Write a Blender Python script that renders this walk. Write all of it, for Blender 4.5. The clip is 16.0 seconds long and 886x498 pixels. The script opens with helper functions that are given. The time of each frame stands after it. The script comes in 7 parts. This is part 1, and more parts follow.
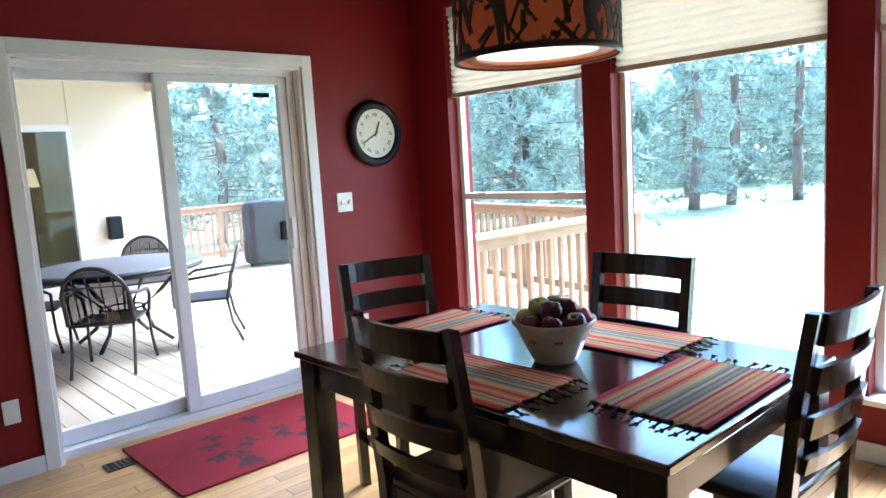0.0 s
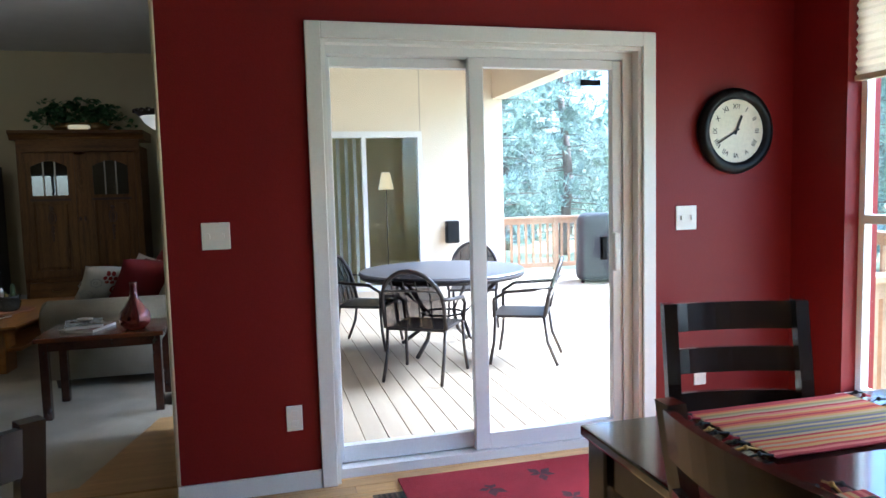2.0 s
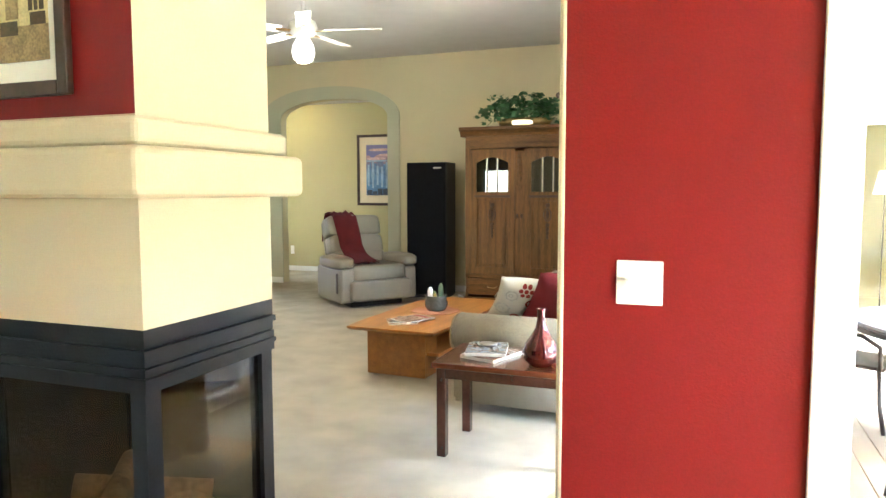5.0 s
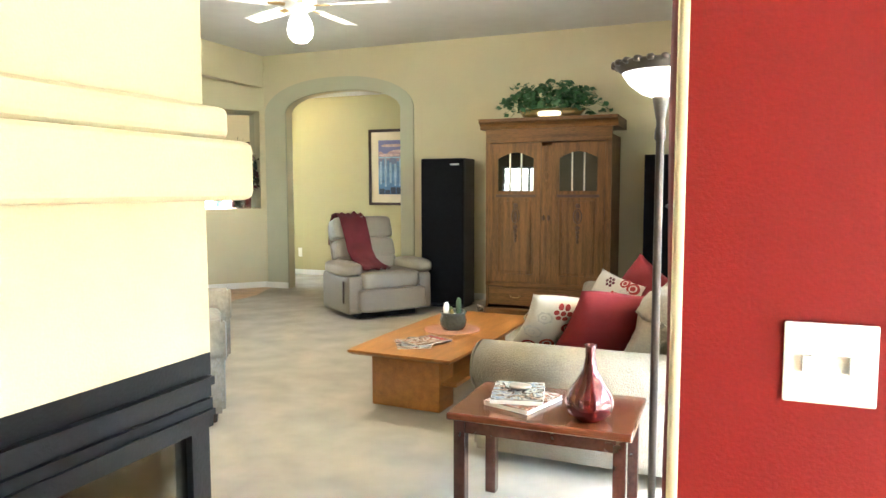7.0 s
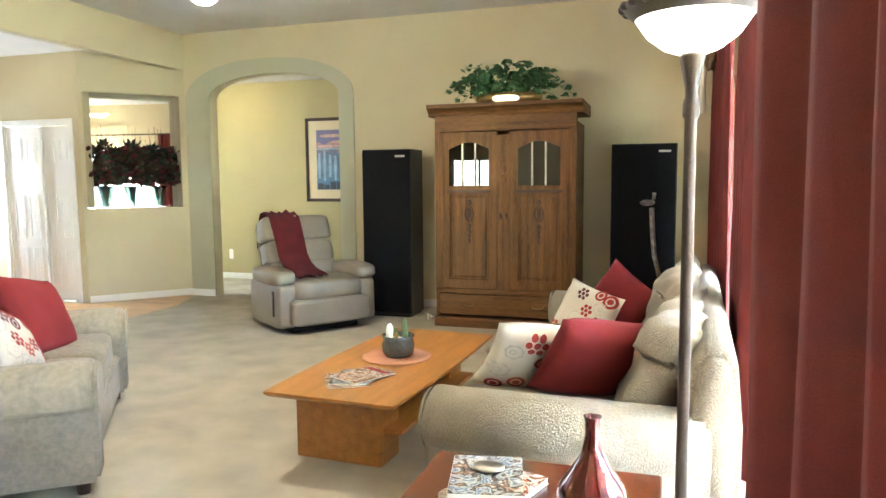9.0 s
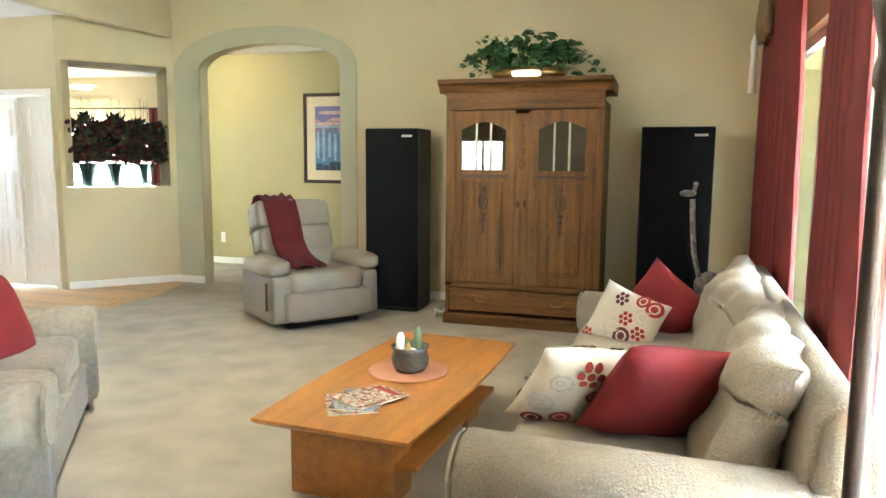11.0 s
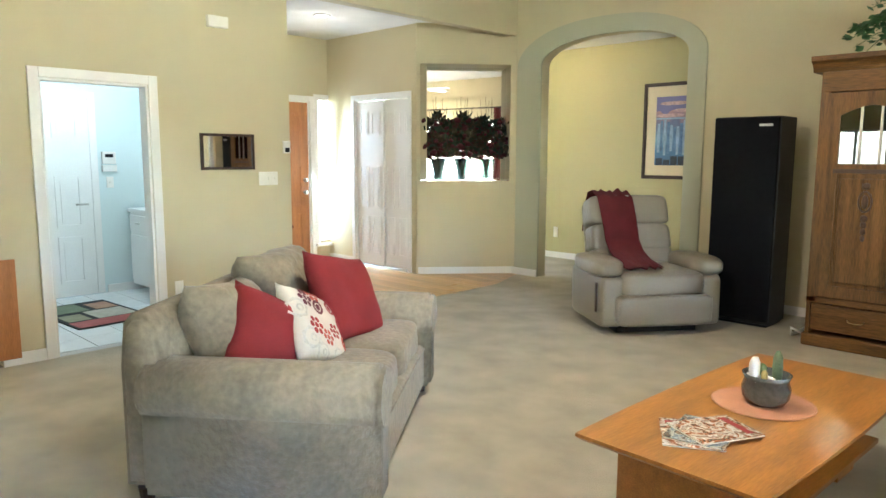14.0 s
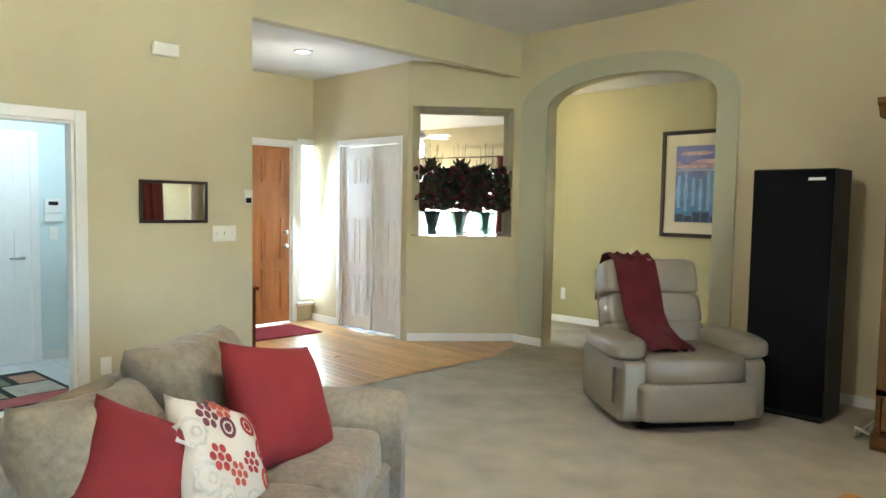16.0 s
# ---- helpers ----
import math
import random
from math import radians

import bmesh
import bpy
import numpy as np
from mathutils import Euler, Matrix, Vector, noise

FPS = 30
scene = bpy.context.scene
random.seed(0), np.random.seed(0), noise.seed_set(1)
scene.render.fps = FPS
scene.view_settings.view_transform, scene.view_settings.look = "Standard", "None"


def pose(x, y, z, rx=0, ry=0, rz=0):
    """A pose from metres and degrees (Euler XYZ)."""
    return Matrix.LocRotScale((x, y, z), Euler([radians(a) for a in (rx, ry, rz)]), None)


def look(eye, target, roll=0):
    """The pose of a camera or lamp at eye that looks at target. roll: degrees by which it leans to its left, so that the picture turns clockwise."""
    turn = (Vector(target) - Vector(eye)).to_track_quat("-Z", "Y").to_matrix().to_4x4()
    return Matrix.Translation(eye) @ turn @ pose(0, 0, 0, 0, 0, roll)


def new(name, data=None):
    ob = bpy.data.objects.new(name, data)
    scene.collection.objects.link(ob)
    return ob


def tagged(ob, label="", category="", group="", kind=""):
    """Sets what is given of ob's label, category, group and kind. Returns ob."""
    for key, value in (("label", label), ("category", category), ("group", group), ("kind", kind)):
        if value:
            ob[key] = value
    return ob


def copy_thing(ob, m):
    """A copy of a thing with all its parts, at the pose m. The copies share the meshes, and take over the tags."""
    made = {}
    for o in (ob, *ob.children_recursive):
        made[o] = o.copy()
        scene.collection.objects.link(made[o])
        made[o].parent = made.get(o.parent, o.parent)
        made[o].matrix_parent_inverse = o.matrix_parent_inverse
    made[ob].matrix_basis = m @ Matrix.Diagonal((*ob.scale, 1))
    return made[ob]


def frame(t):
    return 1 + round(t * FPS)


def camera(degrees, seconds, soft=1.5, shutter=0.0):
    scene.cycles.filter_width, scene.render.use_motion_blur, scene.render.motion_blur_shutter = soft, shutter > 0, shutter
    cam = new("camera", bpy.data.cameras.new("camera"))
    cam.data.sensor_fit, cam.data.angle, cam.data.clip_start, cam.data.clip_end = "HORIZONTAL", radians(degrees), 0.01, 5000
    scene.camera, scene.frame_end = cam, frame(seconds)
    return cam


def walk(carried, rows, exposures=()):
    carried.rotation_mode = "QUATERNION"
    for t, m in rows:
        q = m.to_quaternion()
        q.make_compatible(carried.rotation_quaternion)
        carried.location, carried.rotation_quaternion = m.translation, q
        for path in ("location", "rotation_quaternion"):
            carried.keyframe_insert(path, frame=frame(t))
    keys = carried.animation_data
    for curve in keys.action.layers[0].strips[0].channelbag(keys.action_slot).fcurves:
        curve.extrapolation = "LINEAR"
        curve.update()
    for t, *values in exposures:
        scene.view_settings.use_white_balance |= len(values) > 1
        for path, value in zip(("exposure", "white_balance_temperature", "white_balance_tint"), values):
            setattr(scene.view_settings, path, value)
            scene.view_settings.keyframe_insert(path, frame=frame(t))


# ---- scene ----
cam = camera(65.0, 16.0)
PATH = [
    (0, (0.01, 0.81, 1.421), (1.345, 2.277, 1.167), -3.5),
    (0.5, (0.187, 0.962, 1.409), (1.356, 2.567, 1.165), -3.1),
    (1, (0.359, 1.056, 1.405), (1.315, 2.798, 1.179), -2.8),
    (1.5, (0.473, 1.255, 1.381), (1.204, 3.105, 1.18), -2.1),
    (2, (0.515, 1.473, 1.357), (1.017, 3.401, 1.189), -1.5),
    (2.5, (0.537, 1.62, 1.352), (0.786, 3.599, 1.212), -1.6),
    (3, (0.653, 1.834, 1.394), (0.563, 3.826, 1.233), -1.4),
    (3.5, (0.554, 2.046, 1.409), (0.256, 4.017, 1.247), -0.4),
    (4, (0.477, 2.224, 1.405), (-0.003, 4.159, 1.248), 0.4),
    (4.5, (0.492, 2.495, 1.42), (-0.165, 4.377, 1.259), -0.1),
    (7, (0.175, 3.532, 1.434), (-0.571, 5.379, 1.264), -0.1),
    (7.5, (0.066, 3.756, 1.438), (-0.633, 5.622, 1.265), -0.4),
    (8, (0.016, 4.007, 1.454), (-0.652, 5.884, 1.273), -0.7),
    (8.5, (-0.045, 4.206, 1.455), (-0.671, 6.096, 1.272), -0.9),
    (11, (-0.434, 4.946, 1.486), (-1.031, 6.839, 1.238), 0.5),
    (11.5, (-0.484, 4.976, 1.484), (-1.193, 6.827, 1.214), 0.7),
    (12, (-0.509, 5.0, 1.486), (-1.37, 6.781, 1.194), 0.7),
    (12.5, (-0.496, 4.978, 1.514), (-1.527, 6.664, 1.203), 0.3),
    (13, (-0.528, 4.995, 1.515), (-1.697, 6.588, 1.202), 0.5),
    (13.5, (-0.59, 5.088, 1.488), (-1.881, 6.587, 1.193), 0.3),
    (14, (-0.625, 5.201, 1.463), (-2.01, 6.619, 1.199), 0.2),
    (14.5, (-0.691, 5.358, 1.478), (-2.124, 6.732, 1.239), 0.5),
    (15, (-0.851, 5.548, 1.488), (-2.29, 6.921, 1.282), 0.7),
    (15.5, (-1.03, 5.782, 1.495), (-2.458, 7.173, 1.329), 0.9),
    (16, (-1.224, 6.012, 1.505), (-2.631, 7.427, 1.379), 1.0),
]

# ---- world, sun, large lights ----
EXPO = [(0.0, 2.62, 4900, 10), (1.4, 2.62, 4900, 10), (2.3, 2.62, 5000, 10), (2.6, 2.7, 5200, 10), (3.0, 3.2, 5700, 8), (3.5, 4.2, 5600, 8), (4.0, 5.05, 5600, 8), (4.5, 5.38, 5600, 8), (4.7, 5.43, 5600, 8), (7.0, 5.72, 5600, 8), (8.5, 5.75, 5600, 8), (11.0, 5.78, 5600, 7), (13.0, 5.66, 5600, 7), (14.0, 5.42, 5600, 7), (16.0, 5.13, 5600, 7)]
walk(cam, [(t, look(eye, target, roll)) for t, eye, target, roll in PATH], EXPO)

sky_world = bpy.data.worlds.new("overcast_sky")
scene.world = sky_world
sky_world.use_nodes = True
wn = sky_world.node_tree
sky = wn.nodes.new("ShaderNodeTexSky")
sky.sky_type, sky.sun_disc = "NISHITA", False
sky.sun_elevation, sky.sun_rotation, sky.dust_density = radians(48), radians(110), 1.0
wn.links.new(sky.outputs[0], wn.nodes["Background"].inputs[0])
wn.nodes["Background"].inputs[1].default_value = 0.15


def lamp(name, kind, m, watts, colour=(1, 1, 1), size=0.2, size_y=0.0):
    data = bpy.data.lights.new(name, kind)
    data.energy, data.color = watts, colour
    if kind == "AREA":
        data.size = size
        if size_y:
            data.shape, data.size_y = "RECTANGLE", size_y
    elif kind == "SUN":
        data.angle = radians(size)
    else:
        data.shadow_soft_size = size
    ob = new(name, data)
    ob.matrix_world = m
    return ob


lamp("sun", "SUN", look((20, 8, 22), (0, 6, 0)), 4.6, (1.0, 0.97, 0.93), 40)
DAY = (0.80, 0.90, 1.0)
WARM = (1.0, 0.80, 0.56)
lamp("living_window_light", "AREA", look((0.36, 7.6, 1.25), (-3, 7.6, 1.2)), 1.0, DAY, 4.2, 2.1)
lamp("sidelight_light", "AREA", look((-8.62, 10.98, 1.25), (-6.2, 9.6, 0.8)), 0.9, DAY, 0.2, 1.7)
# Laundry and hall lamps have no fixture; added unseen to brighten those rooms.
lamp("laundry_ceiling_light", "POINT", pose(-7.35, 7.7, 2.2), 1.1, (0.84, 0.94, 1.0), 0.15)
lamp("fan_light_bulb", "POINT", pose(-2.80, 8.06, 2.50), 3.2, (1.0, 0.86, 0.66), 0.08)
lamp("torchiere_bulb", "POINT", pose(-0.065, 6.39, 1.855), 2.0, (1.0, 0.86, 0.66), 0.05)
lamp("hall_ceiling_light", "POINT", pose(-6.2, 12.9, 2.55), 0.26, (1.0, 0.74, 0.36), 0.08)
lamp("foyer_recessed_light", "POINT", pose(-7.35, 10.1, 2.70), 0.2, (1.0, 0.88, 0.72), 0.08)
lamp("pendant_bulb", "POINT", pose(1.98, 2.42, 1.90), 0.2, WARM, 0.06)
lamp("kitchen_light", "POINT", pose(-6.6, 5.2, 2.4), 1.0, (1.0, 0.72, 0.34), 0.1)
lamp("bedroom_lamp_bulb", "POINT", pose(2.26, 11.3, 1.48), 0.8, WARM, 0.05)


# ---- materials ----
def mat(name, colour, rough=0.6, vary=0.12, scale=6.0, fine=60.0, bump=0.15, metal=0.0, stretch=(1, 1, 1), coat=0.0, spec=0.5, dark=None, sheen=0.0, rnd=0.0):
    """Colour with broad stains and fine grain, with relief, in object space (metres)."""
    m = bpy.data.materials.new(name)
    m.use_nodes = True
    t, p = m.node_tree, m.node_tree.nodes["Principled BSDF"]
    tc, mp = t.nodes.new("ShaderNodeTexCoord"), t.nodes.new("ShaderNodeMapping")
    mp.inputs["Scale"].default_value = stretch
    t.links.new(tc.outputs["Object"], mp.inputs[0])
    n1, n2 = t.nodes.new("ShaderNodeTexNoise"), t.nodes.new("ShaderNodeTexNoise")
    n1.inputs["Scale"].default_value, n1.inputs["Detail"].default_value = scale, 4
    n2.inputs["Scale"].default_value, n2.inputs["Detail"].default_value = fine, 5
    for n in (n1, n2):
        t.links.new(mp.outputs[0], n.inputs["Vector"])
    mix = t.nodes.new("ShaderNodeMix")
    mix.data_type = "FLOAT"
    mix.inputs[0].default_value = 0.5
    t.links.new(n1.outputs[0], mix.inputs[2]), t.links.new(n2.outputs[0], mix.inputs[3])
    val = mix.outputs[0]
    if rnd:
        oi, ma = t.nodes.new("ShaderNodeObjectInfo"), t.nodes.new("ShaderNodeMath")
        ma.operation = "MULTIPLY_ADD"
        t.links.new(oi.outputs["Random"], ma.inputs[0])
        ma.inputs[1].default_value = rnd
        t.links.new(mix.outputs[0], ma.inputs[2])
        sub = t.nodes.new("ShaderNodeMath")
        sub.operation = "SUBTRACT"
        t.links.new(ma.outputs[0], sub.inputs[0])
        sub.inputs[1].default_value = rnd / 2
        val = sub.outputs[0]
    ramp = t.nodes.new("ShaderNodeValToRGB")
    lo = dark or tuple(c * (1 - vary) for c in colour)
    hi = tuple(min(1, c * (1 + vary)) for c in colour)
    ramp.color_ramp.elements[0].position, ramp.color_ramp.elements[1].position = 0.36, 0.64
    ramp.color_ramp.elements[0].color, ramp.color_ramp.elements[1].color = (*lo, 1), (*hi, 1)
    t.links.new(val, ramp.inputs[0]), t.links.new(ramp.outputs[0], p.inputs["Base Color"])
    p.inputs["Roughness"].default_value, p.inputs["Metallic"].default_value = rough, metal
    p.inputs["Specular IOR Level"].default_value, p.inputs["Coat Weight"].default_value = spec, coat
    p.inputs["Coat Roughness"].default_value = 0.12
    if sheen:
        p.inputs["Sheen Weight"].default_value, p.inputs["Sheen Roughness"].default_value = sheen, 0.4
    if bump:
        b = t.nodes.new("ShaderNodeBump")
        b.inputs["Strength"].default_value, b.inputs["Distance"].default_value = bump, 0.01
        t.links.new(n2.outputs[0], b.inputs["Height"]), t.links.new(b.outputs[0], p.inputs["Normal"])
    return m


def glow(name, colour, strength):
    m = bpy.data.materials.new(name)
    m.use_nodes = True
    p = m.node_tree.nodes["Principled BSDF"]
    p.inputs["Base Color"].default_value = (*colour, 1)
    p.inputs["Emission Color"].default_value = (*colour, 1)
    p.inputs["Emission Strength"].default_value = strength
    return m


def glass(name, tint=(1, 1, 1), gloss=1.0):
    m = bpy.data.materials.new(name)
    m.use_nodes = True
    t = m.node_tree
    t.nodes.remove(t.nodes["Principled BSDF"])
    tr, gl, lw_, pw, fr, mx = (t.nodes.new(k) for k in ("ShaderNodeBsdfTransparent", "ShaderNodeBsdfGlossy", "ShaderNodeLayerWeight", "ShaderNodeMath", "ShaderNodeMath", "ShaderNodeMixShader"))
    tr.inputs[0].default_value, gl.inputs["Roughness"].default_value = (*tint, 1), 0.01
    f0 = (0.45 * gloss / (2.0 + 0.45 * gloss)) ** 2
    pw.operation, fr.operation = "POWER", "MULTIPLY_ADD"
    pw.inputs[1].default_value, fr.inputs[1].default_value, fr.inputs[2].default_value = 5.0, 1.0 - f0, f0
    lw_.inputs["Blend"].default_value = 0.5
    t.links.new(lw_.outputs["Facing"], pw.inputs[0]), t.links.new(pw.outputs[0], fr.inputs[0])
    t.links.new(fr.outputs[0], mx.inputs[0]), t.links.new(tr.outputs[0], mx.inputs[1]), t.links.new(gl.outputs[0], mx.inputs[2])
    t.links.new(mx.outputs[0], t.nodes["Material Output"].inputs[0])
    return m


def striped(name, axis, cols, width, rough=0.9):
    """Woven cloth in stripes across one axis of the object, width metres for the whole set."""
    m = mat(name, (0.5, 0.5, 0.5), rough, 0.1, 20, 300, 0.3)
    t, p = m.node_tree, m.node_tree.nodes["Principled BSDF"]
    tc, sp, ma, rp = (t.nodes.new(k) for k in ("ShaderNodeTexCoord", "ShaderNodeSeparateXYZ", "ShaderNodeMath", "ShaderNodeValToRGB"))
    ma.operation = "MULTIPLY_ADD"
    t.links.new(tc.outputs["Object"], sp.inputs[0]), t.links.new(sp.outputs[axis], ma.inputs[0])
    ma.inputs[1].default_value, ma.inputs[2].default_value = 1 / width, 0.5
    rp.color_ramp.interpolation = "CONSTANT"
    els = rp.color_ramp.elements
    while len(els) < len(cols):
        els.new(0.5)
    for i, c in enumerate(cols):
        els[i].position, els[i].color = i / len(cols), (*c, 1)
    t.links.new(ma.outputs[0], rp.inputs[0]), t.links.new(rp.outputs[0], p.inputs["Base Color"])
    return m


CREAM = mat("cream_wall_paint", (0.56, 0.49, 0.315), 0.75, 0.04, 1.5, 160, 0.12)
SAGE = mat("sage_wall_paint", (0.44, 0.43, 0.31), 0.75, 0.04, 1.5, 160, 0.1)
HALLPAINT = mat("olive_cream_hall_paint", (0.42, 0.36, 0.17), 0.75, 0.04, 1.5, 160, 0.1)
FIREPAINT = mat("pale_cream_chimney_paint", (0.56, 0.48, 0.32), 0.7, 0.04, 1.5, 160, 0.12)
RED = mat("dark_red_wall_paint", (0.175, 0.006, 0.005), 0.5, 0.06, 1.2, 170, 0.12, spec=0.3)
WHITE = mat("white_gloss_trim_paint", (0.80, 0.78, 0.74), 0.35, 0.03, 3, 90, 0.03)
CEIL = mat("white_textured_ceiling", (0.66, 0.64, 0.60), 0.9, 0.04, 5, 110, 0.4)
BLUEWALL = mat("pale_laundry_wall_paint", (0.66, 0.74, 0.72), 0.7, 0.03, 2, 120, 0.1)
CARPET = mat("beige_cut_pile_carpet", (0.435, 0.388, 0.295), 1.0, 0.20, 3.4, 240, 0.9)
OAK = mat("light_oak_floorboard", (0.52, 0.31, 0.12), 0.32, 0.22, 3, 40, 0.05, stretch=(0.4, 6, 1), rnd=0.25)
OAKX = mat("honey_oak_floorboard", (0.52, 0.30, 0.11), 0.28, 0.22, 3, 40, 0.05, stretch=(0.4, 6, 1), rnd=0.25)
ESPRESSO = mat("espresso_stained_wood", (0.020, 0.011, 0.008), 0.22, 0.3, 4, 40, 0.05, stretch=(1, 1, 0.2), coat=0.5)
TABLETOP = mat("espresso_polished_table_top", (0.018, 0.010, 0.007), 0.09, 0.3, 4, 40, 0.015, stretch=(1, 0.2, 1), coat=1.0, spec=1.0)
TABLETOP.node_tree.nodes["Principled BSDF"].inputs["Coat IOR"].default_value = 1.9
ARMOAK = mat("quartersawn_brown_oak", (0.125, 0.056, 0.012), 0.55, 0.55, 3, 30, 0.12, stretch=(7, 7, 0.5), spec=0.3)
ARMOAKX = mat("brown_oak_rails", (0.125, 0.056, 0.012), 0.55, 0.55, 3, 30, 0.12, stretch=(0.5, 7, 7), spec=0.3)
CARVED = mat("darker_carved_oak", (0.055, 0.022, 0.008), 0.4, 0.3, 8, 50, 0.2)
TEAK = mat("honey_teak_wood", (0.34, 0.140, 0.026), 0.34, 0.28, 3, 30, 0.04, stretch=(6, 0.5, 6), coat=0.2)
ROSEWOOD = mat("red_brown_polished_wood", (0.12, 0.030, 0.010), 0.2, 0.35, 3, 30, 0.04, stretch=(0.6, 7, 7), coat=0.5)
DARKLEG = mat("dark_red_brown_legs", (0.05, 0.016, 0.010), 0.25, 0.3, 5, 40, 0.04, coat=0.4)
SOFACLOTH = mat("oatmeal_chenille", (0.265, 0.228, 0.165), 0.95, 0.2, 6, 130, 0.7, sheen=0.15)
LOVECLOTH = mat("grey_tan_chenille", (0.19, 0.155, 0.103), 0.95, 0.24, 5, 34, 0.45, sheen=0.15)
LEATHER = mat("taupe_leather", (0.205, 0.175, 0.125), 0.34, 0.10, 4, 150, 0.25)
MAROON = mat("maroon_fleece", (0.085, 0.005, 0.007), 1.0, 0.2, 10, 260, 0.6)
REDCLOTH = mat("crimson_velvet", (0.155, 0.004, 0.005), 0.85, 0.16, 7, 220, 0.4)
CURTAIN = mat("deep_red_satin_curtain", (0.125, 0.008, 0.004), 0.7, 0.2, 5, 260, 0.15)
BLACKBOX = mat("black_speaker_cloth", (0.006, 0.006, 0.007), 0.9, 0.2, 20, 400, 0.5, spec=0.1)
BLACKMAT = mat("black_iron", (0.005, 0.005, 0.0055), 0.45, 0.2, 10, 120, 0.1, spec=0.25)
PATIO = mat("bronze_powder_coat", (0.045, 0.036, 0.034), 0.45, 0.2, 10, 120, 0.1, metal=0.3)
PATIOTOP = mat("slate_grey_table_top", (0.10, 0.10, 0.12), 0.4, 0.15, 8, 90, 0.1)
DECKWOOD = mat("beige_composite_deck_board", (0.36, 0.285, 0.205), 0.75, 0.12, 3, 60, 0.2, stretch=(4, 0.4, 1), rnd=0.12)
RAILWOOD = mat("weathered_cedar_rail", (0.36, 0.22, 0.13), 0.75, 0.18, 4, 40, 0.2, rnd=0.15)
STUCCO = mat("cream_stucco", (0.74, 0.64, 0.50), 0.95, 0.05, 3, 130, 0.6)
STEEL = mat("brushed_nickel", (0.55, 0.52, 0.47), 0.3, 0.06, 10, 200, 0.05, metal=1.0)
BRASS = mat("aged_brass", (0.42, 0.28, 0.11), 0.35, 0.2, 10, 120, 0.1, metal=1.0)
PEWTER = mat("bronze_lamp_metal", (0.060, 0.047, 0.037), 0.45, 0.2, 10, 120, 0.1, metal=0.5)
PLASTIC = mat("ivory_plastic", (0.82, 0.79, 0.72), 0.35, 0.02, 10, 100, 0.02)
BLACKWOOD = mat("dark_walnut_frame", (0.035, 0.016, 0.010), 0.35, 0.3, 8, 60, 0.05)
CONC = mat("ground_grass", (0.42, 0.46, 0.30), 0.95, 0.35, 0.25, 4, 0.4)
LEAF = mat("ivy_leaf", (0.05, 0.13, 0.045), 0.5, 0.45, 18, 60, 0.05)
# Needle and bark colours are paled to paint in the haze over the trees.
PINE = mat("haze_paled_pine_needles", (0.42, 0.49, 0.42), 0.8, 0.45, 1.2, 6, 0.0)
BARK = mat("pine_bark", (0.27, 0.21, 0.18), 0.95, 0.35, 3, 20, 0.6, stretch=(3, 3, 0.6))
PANE = glass("clear_window_glass", (0.97, 0.99, 0.98), 0.8)
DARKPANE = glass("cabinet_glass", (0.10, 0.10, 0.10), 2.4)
MIRROR = mat("mirror_silver", (0.86, 0.88, 0.87), 0.02, 0.0, 1, 1, 0.0, metal=1.0)
TILE = mat("white_floor_tile", (0.72, 0.74, 0.73), 0.25, 0.04, 4, 60, 0.03, rnd=0.05)


# ---- mesh helpers ----
def B(bm, x0, x1, y0, y1, z0, z1, bevel=0.0, seg=2):
    """A box, with rounded edges where asked."""
    r = bmesh.ops.create_cube(bm, size=1.0, matrix=Matrix.Translation(((x0 + x1) / 2, (y0 + y1) / 2, (z0 + z1) / 2)) @ Matrix.Diagonal((x1 - x0, y1 - y0, z1 - z0, 1)))
    if bevel:
        edges = list({e for v in r["verts"] for e in v.link_edges})
        bmesh.ops.bevel(bm, geom=edges, offset=bevel, segments=seg, affect="EDGES", profile=0.5)
    return bm


def C(bm, p0, p1, r0, r1=None, seg=12):
    """A tapered rod from p0 to p1."""
    p0, p1 = Vector(p0), Vector(p1)
    d = p1 - p0
    m = Matrix.Translation((p0 + p1) / 2) @ d.to_track_quat("Z", "Y").to_matrix().to_4x4()
    bmesh.ops.create_cone(bm, cap_ends=True, segments=seg, radius1=r0, radius2=r0 if r1 is None else r1, depth=d.length, matrix=m)
    return bm


def lathe(bm, prof, seg=24, c=(0, 0, 0)):
    """A turned body from (radius, height) pairs."""
    rings = [[bm.verts.new((c[0] + r * math.cos(2 * math.pi * i / seg), c[1] + r * math.sin(2 * math.pi * i / seg), c[2] + z)) for i in range(seg)] for r, z in prof]
    for a, b in zip(rings, rings[1:]):
        for i in range(seg):
            bm.faces.new((a[i], a[(i + 1) % seg], b[(i + 1) % seg], b[i]))
    ring = prof[0] == prof[-1]
    if prof[0][0] > 0.001 and not ring:
        bm.faces.new(list(reversed(rings[0])))
    if prof[-1][0] > 0.001 and not ring:
        bm.faces.new(rings[-1])
    return bm


